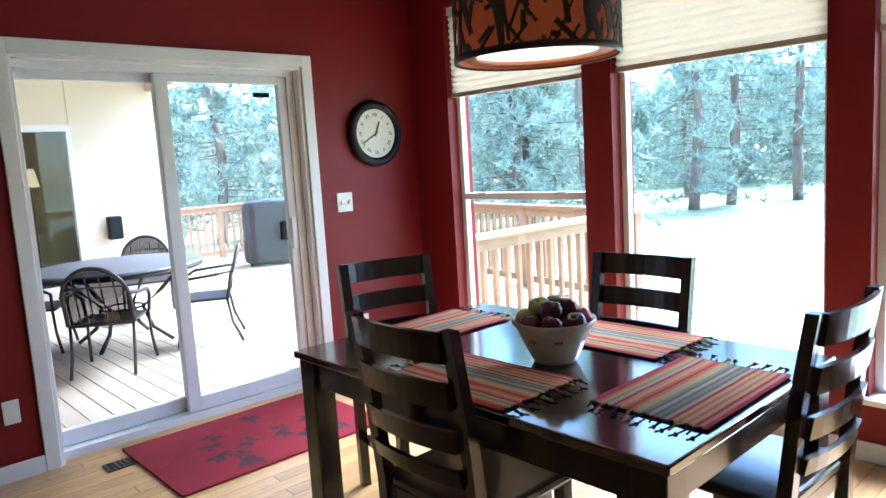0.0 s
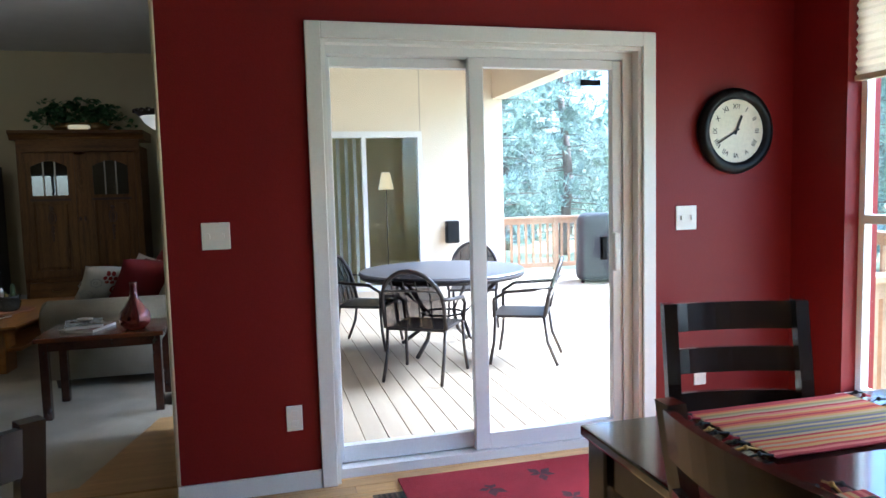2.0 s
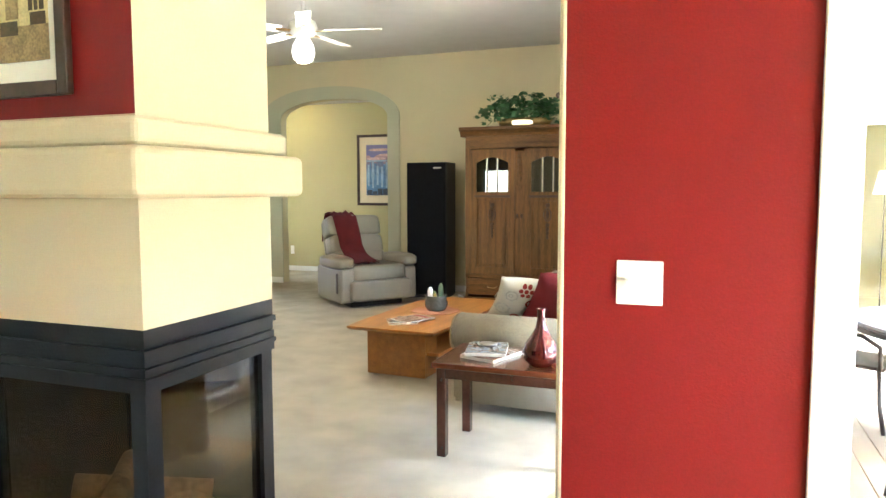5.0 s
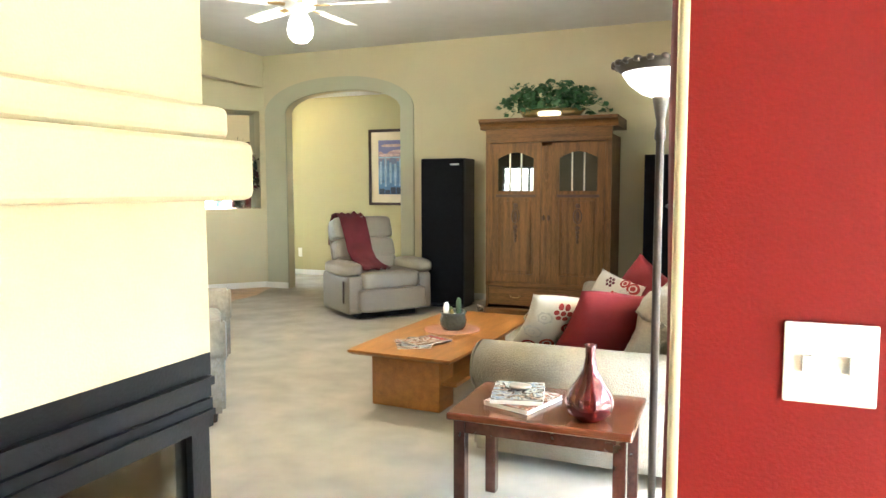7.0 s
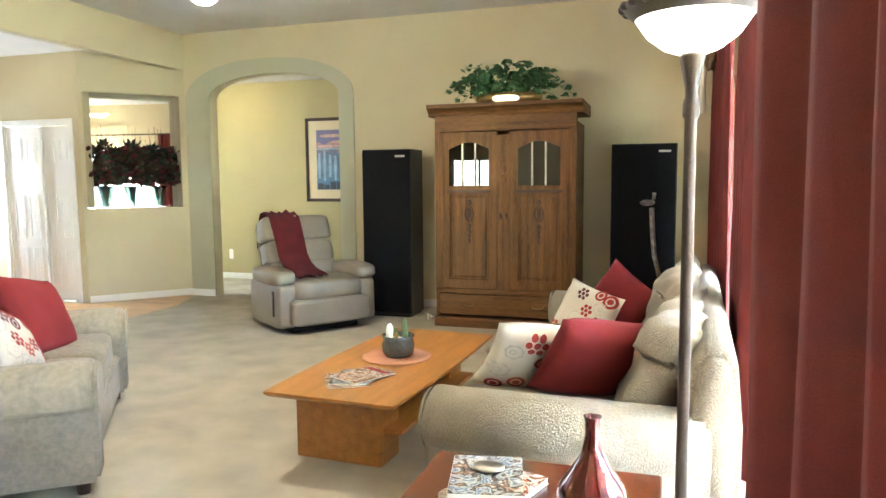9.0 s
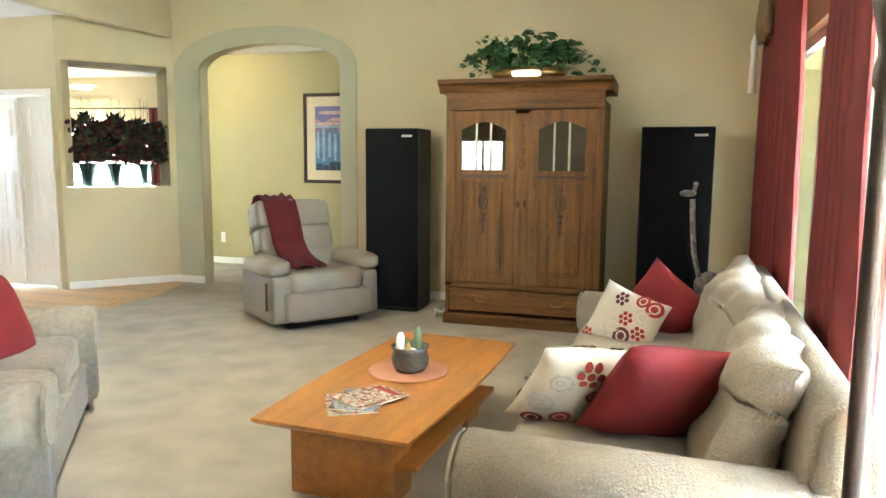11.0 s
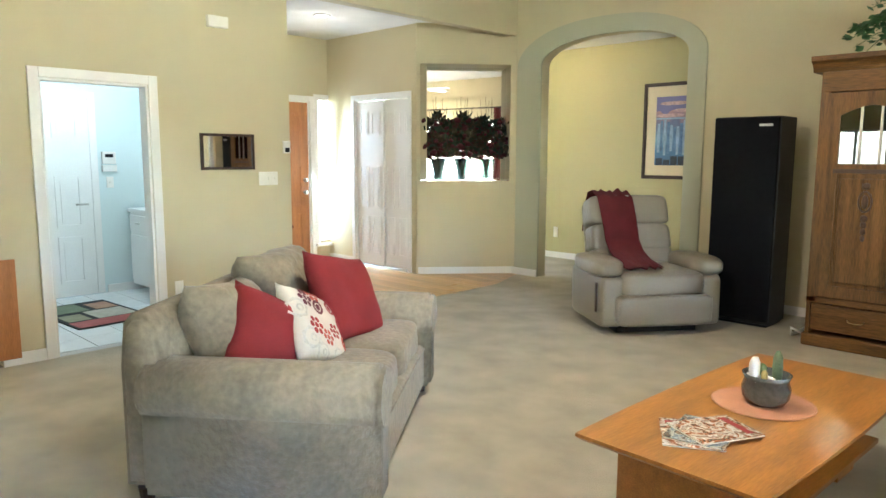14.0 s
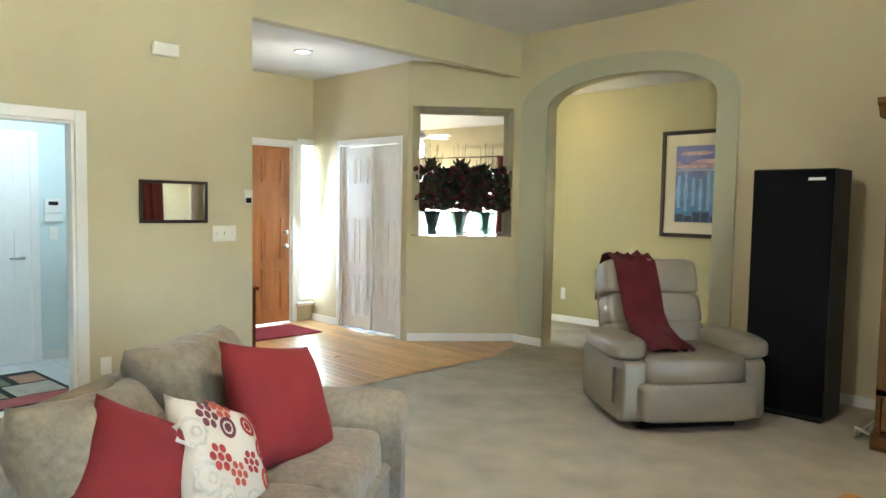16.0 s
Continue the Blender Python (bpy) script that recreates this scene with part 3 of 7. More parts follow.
for i, (lo, hi) in enumerate(WIN):
    wd = tagged(thing(f"window_{i + 1}", pose(EX, lo, 0), "white framed tall window in the red dining wall", "window"), kind="structure")
    w = hi - lo
    b = bmesh.new()
    X0, X1 = 0.085, 0.13
    B(b, X0, X1, 0, 0.035, 0.27, 2.42), B(b, X0, X1, w - 0.035, w, 0.27, 2.42), B(b, X0, X1, 0.035, w - 0.035, 0.27, 0.31), B(b, X0, X1, 0.035, w - 0.035, 2.38, 2.42)
    part("window_frame", b, VINYL, wd)
    if i != 1:
        part("meeting_rail", bx(X0 - 0.012, X1, 0.035, w - 0.035, 1.14, 1.185, bevel=0.004), VINYL, wd)
        for yy in (0.22, w - 0.22):
            part("sash_latch", bx(X0 - 0.03, X0 - 0.012, yy - 0.04, yy + 0.04, 1.172, 1.19, bevel=0.004), VINYL, wd)
        ps = ((0.31, 1.14), (1.185, 2.38))
    else:
        ps = ((0.31, 2.38),)
    for z0, z1 in ps:
        p = part("pane", bx(X0 + 0.018, X0 + 0.026, 0.035, w - 0.035, z0, z1), PANE, wd)
        p.visible_shadow = False
    part("window_sill", bx(-0.045, 0.085, -0.05 if i == 2 else 0.0, w + (0.05 if i == 2 else 0), 0.262, 0.29, bevel=0.006), WHITE, wd)
    sh = tagged(thing("window_shade", pose(EX, lo, 0), "cream cellular shade pulled partly down", "blind", "dining window shades"), "")
    hang = 1.86
    part("head_rail", bx(0.03, 0.075, 0.005, w - 0.005, 2.37, 2.42), BLIND, sh)
    b = bmesh.new()
    n = 26
    prof = [(0.036 if k % 2 else 0.05, hang + (2.37 - hang) * k / n) for k in range(n + 1)] + [(0.069 if k % 2 else 0.055, 2.37 - (2.37 - hang) * k / n) for k in range(n + 1)]
    sweep(b, prof, 0, w - 0.016)
    part("pleated_fabric", b, BLIND, sh, m=pose(0, 0.008 + (w - 0.016), 0, 0, 0, -90))
    part("bottom_rail", bx(0.03, 0.075, 0.008, w - 0.008, hang - 0.028, hang, bevel=0.004), mat("tan_bottom_rail", (0.42, 0.34, 0.24), 0.6) if i == 0 else bpy.data.materials["tan_bottom_rail"], sh)

# laundry doorway
casing("door_frame_laundry", pose(-6.075, 6.76, 0, 0, 0, 90), 0.76, 2.0, "white casing round the laundry doorway")
dl = tagged(thing("door_2", pose(-6.20, 6.785, 0.012, 0, 0, 172), "white six panel door standing open into the laundry", "door"), kind="structure")
part("leaf", bx(0, 0.72, 0, 0.035, 0, 1.97), WHITE, dl)
six_panel(dl, 0.72, 1.97, 0.035, WHITE)
knob(dl, 0.66, 0.95, 0.035, STEEL)
for z in (0.25, 1.0, 1.8):
    part("hinge", bx(-0.012, 0.0, -0.006, 0.041, z, z + 0.09), STEEL, dl)
d3 = tagged(thing("door_3", pose(-8.345, 7.02, 0.012, 0, 0, 90), "closed white six panel door in the laundry", "door"), kind="structure")
part("leaf", bx(0, 0.82, -0.03, -0.004, 0, 2.03), WHITE, d3)
six_panel(d3, 0.82, 2.03, 0.0, WHITE)
for o in d3.children:
    if o.name.startswith("panel"):
        o.location.y = -0.03
b = bmesh.new()
C(b, (0.74, -0.03, 0.95), (0.74, -0.08, 0.95), 0.012), C(b, (0.76, -0.08, 0.95), (0.64, -0.08, 0.95), 0.010)
part("lever_handle", b, STEEL, d3, smooth=True)
b = bmesh.new()
B(b, -0.07, 0, -0.04, -0.005, 0, 2.09), B(b, 0.82, 0.89, -0.04, -0.005, 0, 2.09), B(b, 0, 0.82, -0.04, -0.005, 2.03, 2.09)
part("door_trim", b, WHITE, d3)
cab = thing("laundry_cabinet", pose(-8.30, 8.20, 0), "white laundry base cabinet with a drawer", "cabinet")
part("body", bx(0.02, 1.5, 0, 0.46, 0.08, 0.86), WHITE, cab)
part("worktop", bx(0, 1.52, -0.025, 0.465, 0.86, 0.90, bevel=0.006), WHITE, cab)
for k in range(3):
    d = part("door", bx(0.04 + 0.49 * k, 0.50 + 0.49 * k, -0.018, -0.001, 0.12, 0.62, bevel=0.004), WHITE, cab)
    d = part("drawer_front", bx(0.04 + 0.49 * k, 0.50 + 0.49 * k, -0.018, -0.001, 0.66, 0.83, bevel=0.004), WHITE, cab)
    part("pull", bx(0.22 + 0.49 * k, 0.32 + 0.49 * k, -0.032, -0.018, 0.74, 0.755, bevel=0.003), STEEL, d)
kp = thing("alarm_keypad", pose(-8.345, 8.03, 1.34, 0, 0, 90), "white wall alarm keypad with a small display", "keypad")
part("case", bx(-0.07, 0.07, -0.03, 0, 0.03, 0.16, bevel=0.006), PLASTIC, kp)
part("flip_cover", bx(-0.075, 0.075, -0.036, 0, -0.05, 0.02, bevel=0.006), PLASTIC, kp)
part("display", bx(-0.04, 0.04, -0.033, -0.03, 0.10, 0.135), BLACKMAT, kp)

# front door, sidelight, closet
DOORWOOD = mat("orange_stained_fir", (0.42, 0.16, 0.04), 0.38, 0.22, 3, 30, 0.06, stretch=(6, 6, 0.5), coat=0.2)
fd = tagged(thing("door_4", pose(-8.74, 9.92, 0.015, 0, 0, 90), "orange stained wooden six panel front door", "door"), kind="structure")
part("leaf", bx(0, 0.9, -0.02, 0.025, 0, 2.17), DOORWOOD, fd)
six_panel(fd, 0.9, 2.17, 0.0, DOORWOOD)
for o in fd.children:
    if o.name.startswith("panel"):
        o.location.y = -0.02
for z in (0.95, 1.12):
    b = bmesh.new()
    C(b, (0.82, -0.02, z), (0.82, -0.06, z), 0.014)
    bmesh.ops.create_uvsphere(b, u_segments=14, v_segments=9, radius=0.03, matrix=Matrix.Translation((0.82, -0.07, z)))
    part("knob", b, STEEL, fd, smooth=True)
ff = casing("door_frame_front", pose(-8.7, 9.9, 0, 0, 0, 90), 0.94, 2.2, "white casing round the front door", 0.07, 0.02, 0.02)
sl = tagged(thing("window_4", pose(-8.7, 10.92, 0, 0, 0, 90), "narrow white sidelight window beside the front door", "window"), kind="structure")
b = bmesh.new()
B(b, -0.01, 0.05, -0.022, -0.003, 0.24, 2.3), B(b, 0.37, 0.43, -0.022, -0.003, 0.24, 2.3), B(b, 0.05, 0.37, -0.022, -0.003, 2.22, 2.3)
part("window_frame", b, WHITE, sl)
part("window_sill", bx(-0.03, 0.45, -0.06, -0.003, 0.20, 0.24, bevel=0.006), WHITE, sl)
SHEER = bpy.data.materials.new("sheer_white_curtain")
SHEER.use_nodes = True
sp = SHEER.node_tree.nodes["Principled BSDF"]
sp.inputs["Base Color"].default_value, sp.inputs["Roughness"].default_value = (0.9, 0.9, 0.88, 1), 0.9
tl = SHEER.node_tree.nodes.new("ShaderNodeBsdfTranslucent")
tl.inputs[0].default_value = (0.95, 0.95, 0.95, 1)
ms = SHEER.node_tree.nodes.new("ShaderNodeMixShader")
ms.inputs[0].default_value = 0.75
SHEER.node_tree.links.new(sp.outputs[0], ms.inputs[1]), SHEER.node_tree.links.new(tl.outputs[0], ms.inputs[2])
SHEER.node_tree.links.new(ms.outputs[0], SHEER.node_tree.nodes["Material Output"].inputs[0])
p = part("pane", bx(0.0, 0.42, 0.11, 0.118, 0.28, 2.24), PANE, sl)
p.visible_shadow = False
b = bmesh.new()
n = 40
for i in range(n):
    x0, x1 = 0.03 + 0.36 * i / n, 0.03 + 0.36 * (i + 1) / n
    y0, y1 = 0.06 + 0.012 * math.sin(i * 0.9), 0.06 + 0.012 * math.sin((i + 1) * 0.9)
    b.faces.new([b.verts.new(c) for c in ((x0, y0, 0.3), (x1, y1, 0.3), (x1, y1, 2.22), (x0, y0, 2.22))])
tagged(part("sheer_curtain", b, SHEER, m=pose(-8.7, 10.92, 0, 0, 0, 90)), "sheer white curtain over the sidelight", "curtain")
tagged(part("porch_glow_backdrop", bx(-10.5, -10.45, 9, 13, -0.5, 4), glow("overcast_daylight", (0.95, 0.98, 1.0), 0.4)), "pale daylight beyond the sidelight", "backdrop", kind="structure")
casing("door_frame_closet", pose(-8.1, 11.15, 0), 1.06, 2.2, "white casing round the foyer closet", 0.06, 0.02, 0.1)
for x, y in ((0.02, 0.02), (0.50, 0.06)):
    cd = tagged(thing("door_5", pose(-8.1 + x, 11.15 + y, 0.015), "white six panel sliding closet door", "door", "closet doors"), kind="structure")
    part("leaf", bx(0, 0.54, 0, 0.033, 0, 2.16), WHITE, cd)
    six_panel(cd, 0.54, 2.16, 0.033, WHITE, stile=0.075, field=0.036)

# living room glazing
lw = tagged(thing("window_5", pose(0.42, 5.15, 0), "white framed glazed patio doors of the living room", "window"), kind="structure")
b = bmesh.new()
for y in (0, 1.56, 3.12, 4.68, 6.24):
    B(b, 0.06, 0.13, y, y + 0.06, 0.0, 2.35)
B(b, 0.06, 0.13, 0.06, 6.24, 2.28, 2.35), B(b, 0.06, 0.13, 0.06, 6.24, 0.0, 0.09)
part("window_frame", b, VINYL, lw)
for y in (0.06, 1.62, 3.18, 4.74):
    p = part("pane", bx(0.09, 0.098, y, y + 1.50, 0.09, 2.28), PANE, lw)
    p.visible_shadow = False


def drape(name, y0, y1, x, depth, z0, z1, folds, label, seed, skew=0.0):
    """A hanging pleated curtain panel of real thickness, running along y."""
    e = thing(name, pose(0, 0, 0), label, "curtain", "living room curtains")
    b = bmesh.new()
    n, rows = folds * 10, 14
    g = {}
    for k in range(rows + 1):
        z = z0 + (z1 - z0) * k / rows
        flare = 1 - 0.12 * k / rows
        for i in range(n + 1):
            u = i / n
            ph = u * folds * 2 * math.pi + 0.5 * math.sin(seed + 3 * u) + 0.15 * math.sin(z * 2 + u * 5)
            xx = x + depth * (0.5 + 0.5 * math.sin(ph)) * flare * (0.72 + 0.45 * noise.noise(Vector((u * folds * 0.9, seed * 3, 0.3 * z)))) + 0.015 * noise.noise(Vector((u * 5, z * 1.5, seed))) + skew * (1 - u)
            yy = (y0 + y1) / 2 + (u - 0.5) * (y1 - y0) * flare + 0.02 * math.cos(ph * 1.0 + 1)
            g[k, i] = (xx, yy, z)
    for off in (0, 0.006):
        vs = {key: b.verts.new((c[0] + off, c[1], c[2])) for key, c in g.items()}
        for k in range(rows):
            for i in range(n):
                b.faces.new((vs[k, i], vs[k, i + 1], vs[k + 1, i + 1], vs[k + 1, i]))
    part("panel_cloth", b, CURTAIN, e, smooth=True)
    return e


drape("curtain", 4.92, 5.74, 0.01, 0.17, 0.02, 2.62, 6, "deep red satin curtain gathered at the patio doors", 1, 0.34)
drape("curtain", 7.86, 8.5, 0.22, 0.10, 0.02, 2.62, 5, "deep red satin curtain panel behind the sofa", 2)
drape("curtain", 9.15, 10.85, 0.22, 0.10, 0.02, 2.62, 8, "deep red satin curtain panel near the corner", 3)
rod = thing("curtain_rod", pose(0.30, 0, 2.64), "bronze curtain rod with ball finials", "curtain rod")
b = bmesh.new()
C(b, (0, 4.95, 0), (0, 11.15, 0), 0.016)
part("rod", b, PEWTER, rod, smooth=True)
for y in (4.95, 11.15):
    b = bmesh.new()
    bmesh.ops.create_uvsphere(b, u_segments=12, v_segments=8, radius=0.035, matrix=Matrix.Translation((0, y, 0)))
    part("finial", b, PEWTER, rod, smooth=True)
for y in (5.05, 7.6, 10.65):
    b = bmesh.new()
    C(b, (0, y, 0), (0.118, y, 0), 0.01)
    part("bracket", b, PEWTER, rod)
sc = thing("curtain_tassel", pose(0.2, 10.55, 2.62), "tasselled gold and red swag at the curtain top", "tassel")
b = bmesh.new()
puff(b, (0, -0.1, -0.12), (0.12, 0.5, 0.32), 0.8, 0.3, 12, 3)
part("swag", b, mat("gold_brown_swag", (0.20, 0.12, 0.05), 0.7, 0.4, 14, 120, 0.4), sc, smooth=True)
b = bmesh.new()
lathe(b, [(0.004, 0), (0.02, -0.05), (0.028, -0.1), (0.02, -0.14), (0.03, -0.42), (0.0, -0.42)], 12, (-0.06, -0.05, -0.2))
part("tassel", b, PLASTIC, sc, "ivory tassel", smooth=True)

# ---- fireplace ----
structure("wall_fireplace", [(-3.2, -1.752, 4.28, 4.87, 0, H)], CREAM, "dark red wall beside the fireplace", {"-y": RED})
structure("chimney_upper", [(-1.752, -0.98, 4.25, 4.87, 1.64, H)], FIREPAINT, "fireplace chimney with red front and cream end", {"-y": RED}, "fireplace")
fp = thing("fireplace", pose(-0.98, 4.25, 0), "cream corner fireplace with black glass firebox", "fireplace")
# local: x from -0.8 (west) to 0 (east face), y from 0 (south face) to 0.67
part("breast", bx(-0.77, 0, 0, 0.62, 1.04, 1.42), FIREPAINT, fp)
part("mantel_core", bx(-0.77, 0, 0, 0.62, 1.42, 1.64), FIREPAINT, fp)
part("mantel_shelf", bx(-0.99, 0.12, -0.12, 0.66, 1.41, 1.548, bevel=0.022, seg=3), FIREPAINT, fp)
part("mantel_cap", bx(-0.94, 0.065, -0.065, 0.64, 1.55, 1.628, bevel=0.02, seg=3), FIREPAINT, fp)
part("hearth_base", bx(-0.75, 0.10, -0.06, 0.67, 0.0, 0.13, bevel=0.012), FIREPAINT, fp)
part("side_pilaster", bx(-0.77, -0.693, 0.0, 0.5, 0.13, 1.04), FIREPAINT, fp)
b = bmesh.new()
B(b, -0.69, 0.0, 0.0, 0.62, 0.93, 1.04), B(b, -0.68, 0.012, -0.012, 0.61, 0.86, 0.93)
part("hood", b, BLACKMAT, fp, "black metal louvred hood")
part("louvre", bx(-0.68, 0.02, -0.02, 0.61, 0.965, 0.985), BLACKMAT, fp)
part("louvre", bx(-0.68, 0.02, -0.02, 0.61, 0.89, 0.905), BLACKMAT, fp)
part("base_grille", bx(-0.69, 0.008, -0.008, 0.62, 0.13, 0.27), BLACKMAT, fp)
for x, y in ((-0.69, 0), (-0.052, 0), (-0.052, 0.55), (-0.69, 0.55)):
    part("post", bx(x, x + 0.054, y - 0.004, y + 0.056, 0.27, 0.86), BLACKMAT, fp)
SMOKED = glass("smoked_fire_glass", (0.62, 0.60, 0.56), 0.8)
LINER = mat("brown_firebrick_liner", (0.07, 0.055, 0.04), 0.9, 0.3, 8, 60, 0.5)
part("glass_rear", bx(-0.628, -0.06, 0.545, 0.596, 0.27, 0.86), SMOKED, fp)
part("back_panel", bx(-0.69, -0.63, 0.058, 0.545, 0.27, 0.86), LINER, fp)
part("glass_front", bx(-0.628, -0.06, 0.015, 0.021, 0.27, 0.86), SMOKED, fp)
part("glass_side", bx(-0.021, -0.015, 0.06, 0.545, 0.27, 0.86), SMOKED, fp)
LOG = mat("ceramic_log", (0.42, 0.27, 0.15), 0.9, 0.5, 6, 40, 0.8)
lg = thing("gas_log_set", pose(-0.98, 4.25, 0.27), "brown ceramic gas logs on a grate", "logs")
for p0, p1, r in (((-0.52, 0.25, 0.075), (-0.12, 0.18, 0.075), 0.05), ((-0.52, 0.43, 0.08), (-0.10, 0.36, 0.07), 0.06), ((-0.5, 0.18, 0.17), (-0.16, 0.46, 0.10), 0.045), ((-0.3, 0.15, 0.16), (-0.5, 0.43, 0.18), 0.04)):
    b = bmesh.new()
    C(b, p0, p1, r, r * 0.8, 10)
    part("log", b, LOG, lg, smooth=True)
b = bmesh.new()
for x in (-0.55, -0.42, -0.3, -0.18):
    C(b, (x, 0.12, 0.0), (x, 0.5, 0.0), 0.012), C(b, (x, 0.15, 0), (x, 0.15, 0.04), 0.01)
part("grate", b, BLACKMAT, lg)

# ---- framed pictures and small wall fittings ----
def framed(name, m, w, h, label, frame_mat, mat_cols, seed, margin=0.1, border=0.045, glassy=True):
    """Picture in the local XZ plane, facing -y, its lower left corner at the origin."""
    e = thing(name, m, label, "picture")
    b = bmesh.new()
    B(b, 0, border, -0.028, -0.002, 0, h, bevel=0.005), B(b, w - border, w, -0.028, -0.002, 0, h, bevel=0.005), B(b, border, w - border, -0.028, -0.002, 0, border), B(b, border, w - border, -0.028, -0.002, h - border, h)
    part("frame", b, frame_mat, e)
    part("mat_board", bx(border, w - border, -0.012, -0.003, border, h - border), mat_cols[0], e)
    part("print", bx(border + margin, w - border - margin, -0.016, -0.012, border + margin, h - border - margin), mat_cols[1], e)
    return e


def picture_mat(name, stops, scale=4.0):
    m = bpy.data.materials.new(name)
    m.use_nodes = True
    t, p = m.node_tree, m.node_tree.nodes["Principled BSDF"]
    tc, sp, nz, ad, rp = (t.nodes.new(k) for k in ("ShaderNodeTexCoord", "ShaderNodeSeparateXYZ", "ShaderNodeTexNoise", "ShaderNodeMath", "ShaderNodeValToRGB"))
    nz.inputs["Scale"].default_value, nz.inputs["Detail"].default_value = scale, 6
    ad.operation = "MULTIPLY_ADD"
    ad.inputs[1].default_value = 0.45
    t.links.new(tc.outputs["Generated"], sp.inputs[0]), t.links.new(tc.outputs["Object"], nz.inputs["Vector"])
    t.links.new(nz.outputs[0], ad.inputs[0]), t.links.new(sp.outputs[2], ad.inputs[2])
    els = rp.color_ramp.elements
    while len(els) < len(stops):
        els.new(0.5)
    for i, (pos, c) in enumerate(stops):
        els[i].position, els[i].color = pos, (*c, 1)
    t.links.new(ad.outputs[0], rp.inputs[0]), t.links.new(rp.outputs[0], p.inputs["Base Color"])
    p.inputs["Roughness"].default_value = 0.3
    return m


SEASIDE = picture_mat("waterfall_at_dusk_print", [(0.1, (0.05, 0.10, 0.18)), (0.45, (0.10, 0.22, 0.38)), (0.62, (0.25, 0.38, 0.50)), (0.85, (0.14, 0.16, 0.26)), (1.0, (0.50, 0.28, 0.24)), (1.15, (0.18, 0.17, 0.32))])
MATBOARD = mat("cream_mat_board", (0.66, 0.56, 0.36), 0.8, 0.03)
framed("framed_print", pose(-5.17, 13.588, 1.185), 0.98, 1.21, "dark framed blue waterfall print with cream mat", BLACKWOOD, (MATBOARD, SEASIDE), 1, 0.13, 0.045)
fall = bpy.data.objects["framed_print"]
FALLS = [mat("pale_water_paint", (0.30, 0.40, 0.52), 0.4, 0.3, 12, 60, 0), mat("deep_water_paint", (0.11, 0.20, 0.34), 0.4, 0.4, 12, 60, 0), mat("dusk_cloud_paint", (0.55, 0.36, 0.32), 0.4, 0.3, 8, 40, 0), mat("dark_rock_paint", (0.03, 0.04, 0.06), 0.4, 0.4, 12, 60, 0)]
rnd = random.Random(12)
for k in range(13):
    x = 0.20 + 0.043 * k
    top, foot = 0.70 + 0.05 * math.sin(k * 0.9), 0.30 + 0.08 * rnd.random()
    part("painted_water", bx(x, x + 0.026 + 0.014 * rnd.random(), -0.0166, -0.0160, foot, top), FALLS[k % 2], fall)
for k in range(6):
    x = 0.19 + 0.10 * k
    part("painted_rock", bx(x, x + 0.09, -0.0170, -0.0166, 0.178, 0.24 + 0.05 * rnd.random()), FALLS[3], fall)
for x0, x1, z in ((0.18, 0.55, 0.80), (0.40, 0.80, 0.86), (0.22, 0.60, 0.95)):
    b = bmesh.new()
    puff(b, ((x0 + x1) / 2, -0.0162, z), (x1 - x0, 0.001, 0.045), 0.9, 0.3, 8, 3)
    part("painted_cloud", b, FALLS[2], fall)
part("painted_horizon", bx(0.176, 0.804, -0.0166, -0.0160, 0.752, 0.772), FALLS[0], fall)
SEPIA = picture_mat("sepia_street_print", [(0.1, (0.06, 0.03, 0.015)), (0.5, (0.40, 0.27, 0.13)), (0.75, (0.62, 0.46, 0.26)), (1.1, (0.16, 0.09, 0.04))], 9)
framed("framed_print", pose(-1.62, 4.248, 1.70), 0.43, 0.58, "dark framed sepia street print with white mat", BLACKWOOD, (mat("white_mat_board", (0.8, 0.78, 0.72), 0.8, 0.02), SEPIA), 2, 0.06, 0.04)
street = bpy.data.objects["framed_print.001"]
SEP = [mat("dark_sepia_ink", (0.05, 0.03, 0.015), 0.5, 0.4, 30, 120, 0), mat("mid_sepia_ink", (0.26, 0.18, 0.08), 0.5, 0.4, 30, 120, 0), mat("pale_sepia_ink", (0.55, 0.45, 0.22), 0.5, 0.2, 30, 120, 0)]


def ink(x0, x1, z0, z1, tone, arch=False):
    b = bx(x0, x1, -0.0168, -0.0160, z0, z1)
    if arch:
        C(b, ((x0 + x1) / 2, -0.0168, z1), ((x0 + x1) / 2, -0.0160, z1), (x1 - x0) / 2, seg=20)
    part("inked_shape", b, SEP[tone], street)


ink(0.10, 0.36, 0.20, 0.46, 2), ink(0.10, 0.36, 0.10, 0.20, 1)
for args in ((0.125, 0.165, 0.2, 0.36, 0, True), (0.195, 0.245, 0.22, 0.34, 1, True), (0.285, 0.345, 0.24, 0.41, 0)):
    b = bx(args[0], args[1], -0.0174, -0.0168, args[2], args[3])
    if len(args) > 5:
        C(b, ((args[0] + args[1]) / 2, -0.0174, args[3]), ((args[0] + args[1]) / 2, -0.0168, args[3]), (args[1] - args[0]) / 2, seg=20)
    part("inked_shape", b, SEP[args[4]], street)
for x in (0.303, 0.323):
    part("inked_line", bx(x, x + 0.004, -0.0180, -0.0174, 0.24, 0.41), SEP[2], street)
for z in (0.29, 0.35):
    part("inked_line", bx(0.285, 0.345, -0.0180, -0.0174, z, z + 0.004), SEP[2], street)
part("inked_cart", bx(0.17, 0.24, -0.0174, -0.0168, 0.175, 0.215), SEP[0], street), part("inked_step", bx(0.29, 0.35, -0.0174, -0.0168, 0.2, 0.235), SEP[0], street)
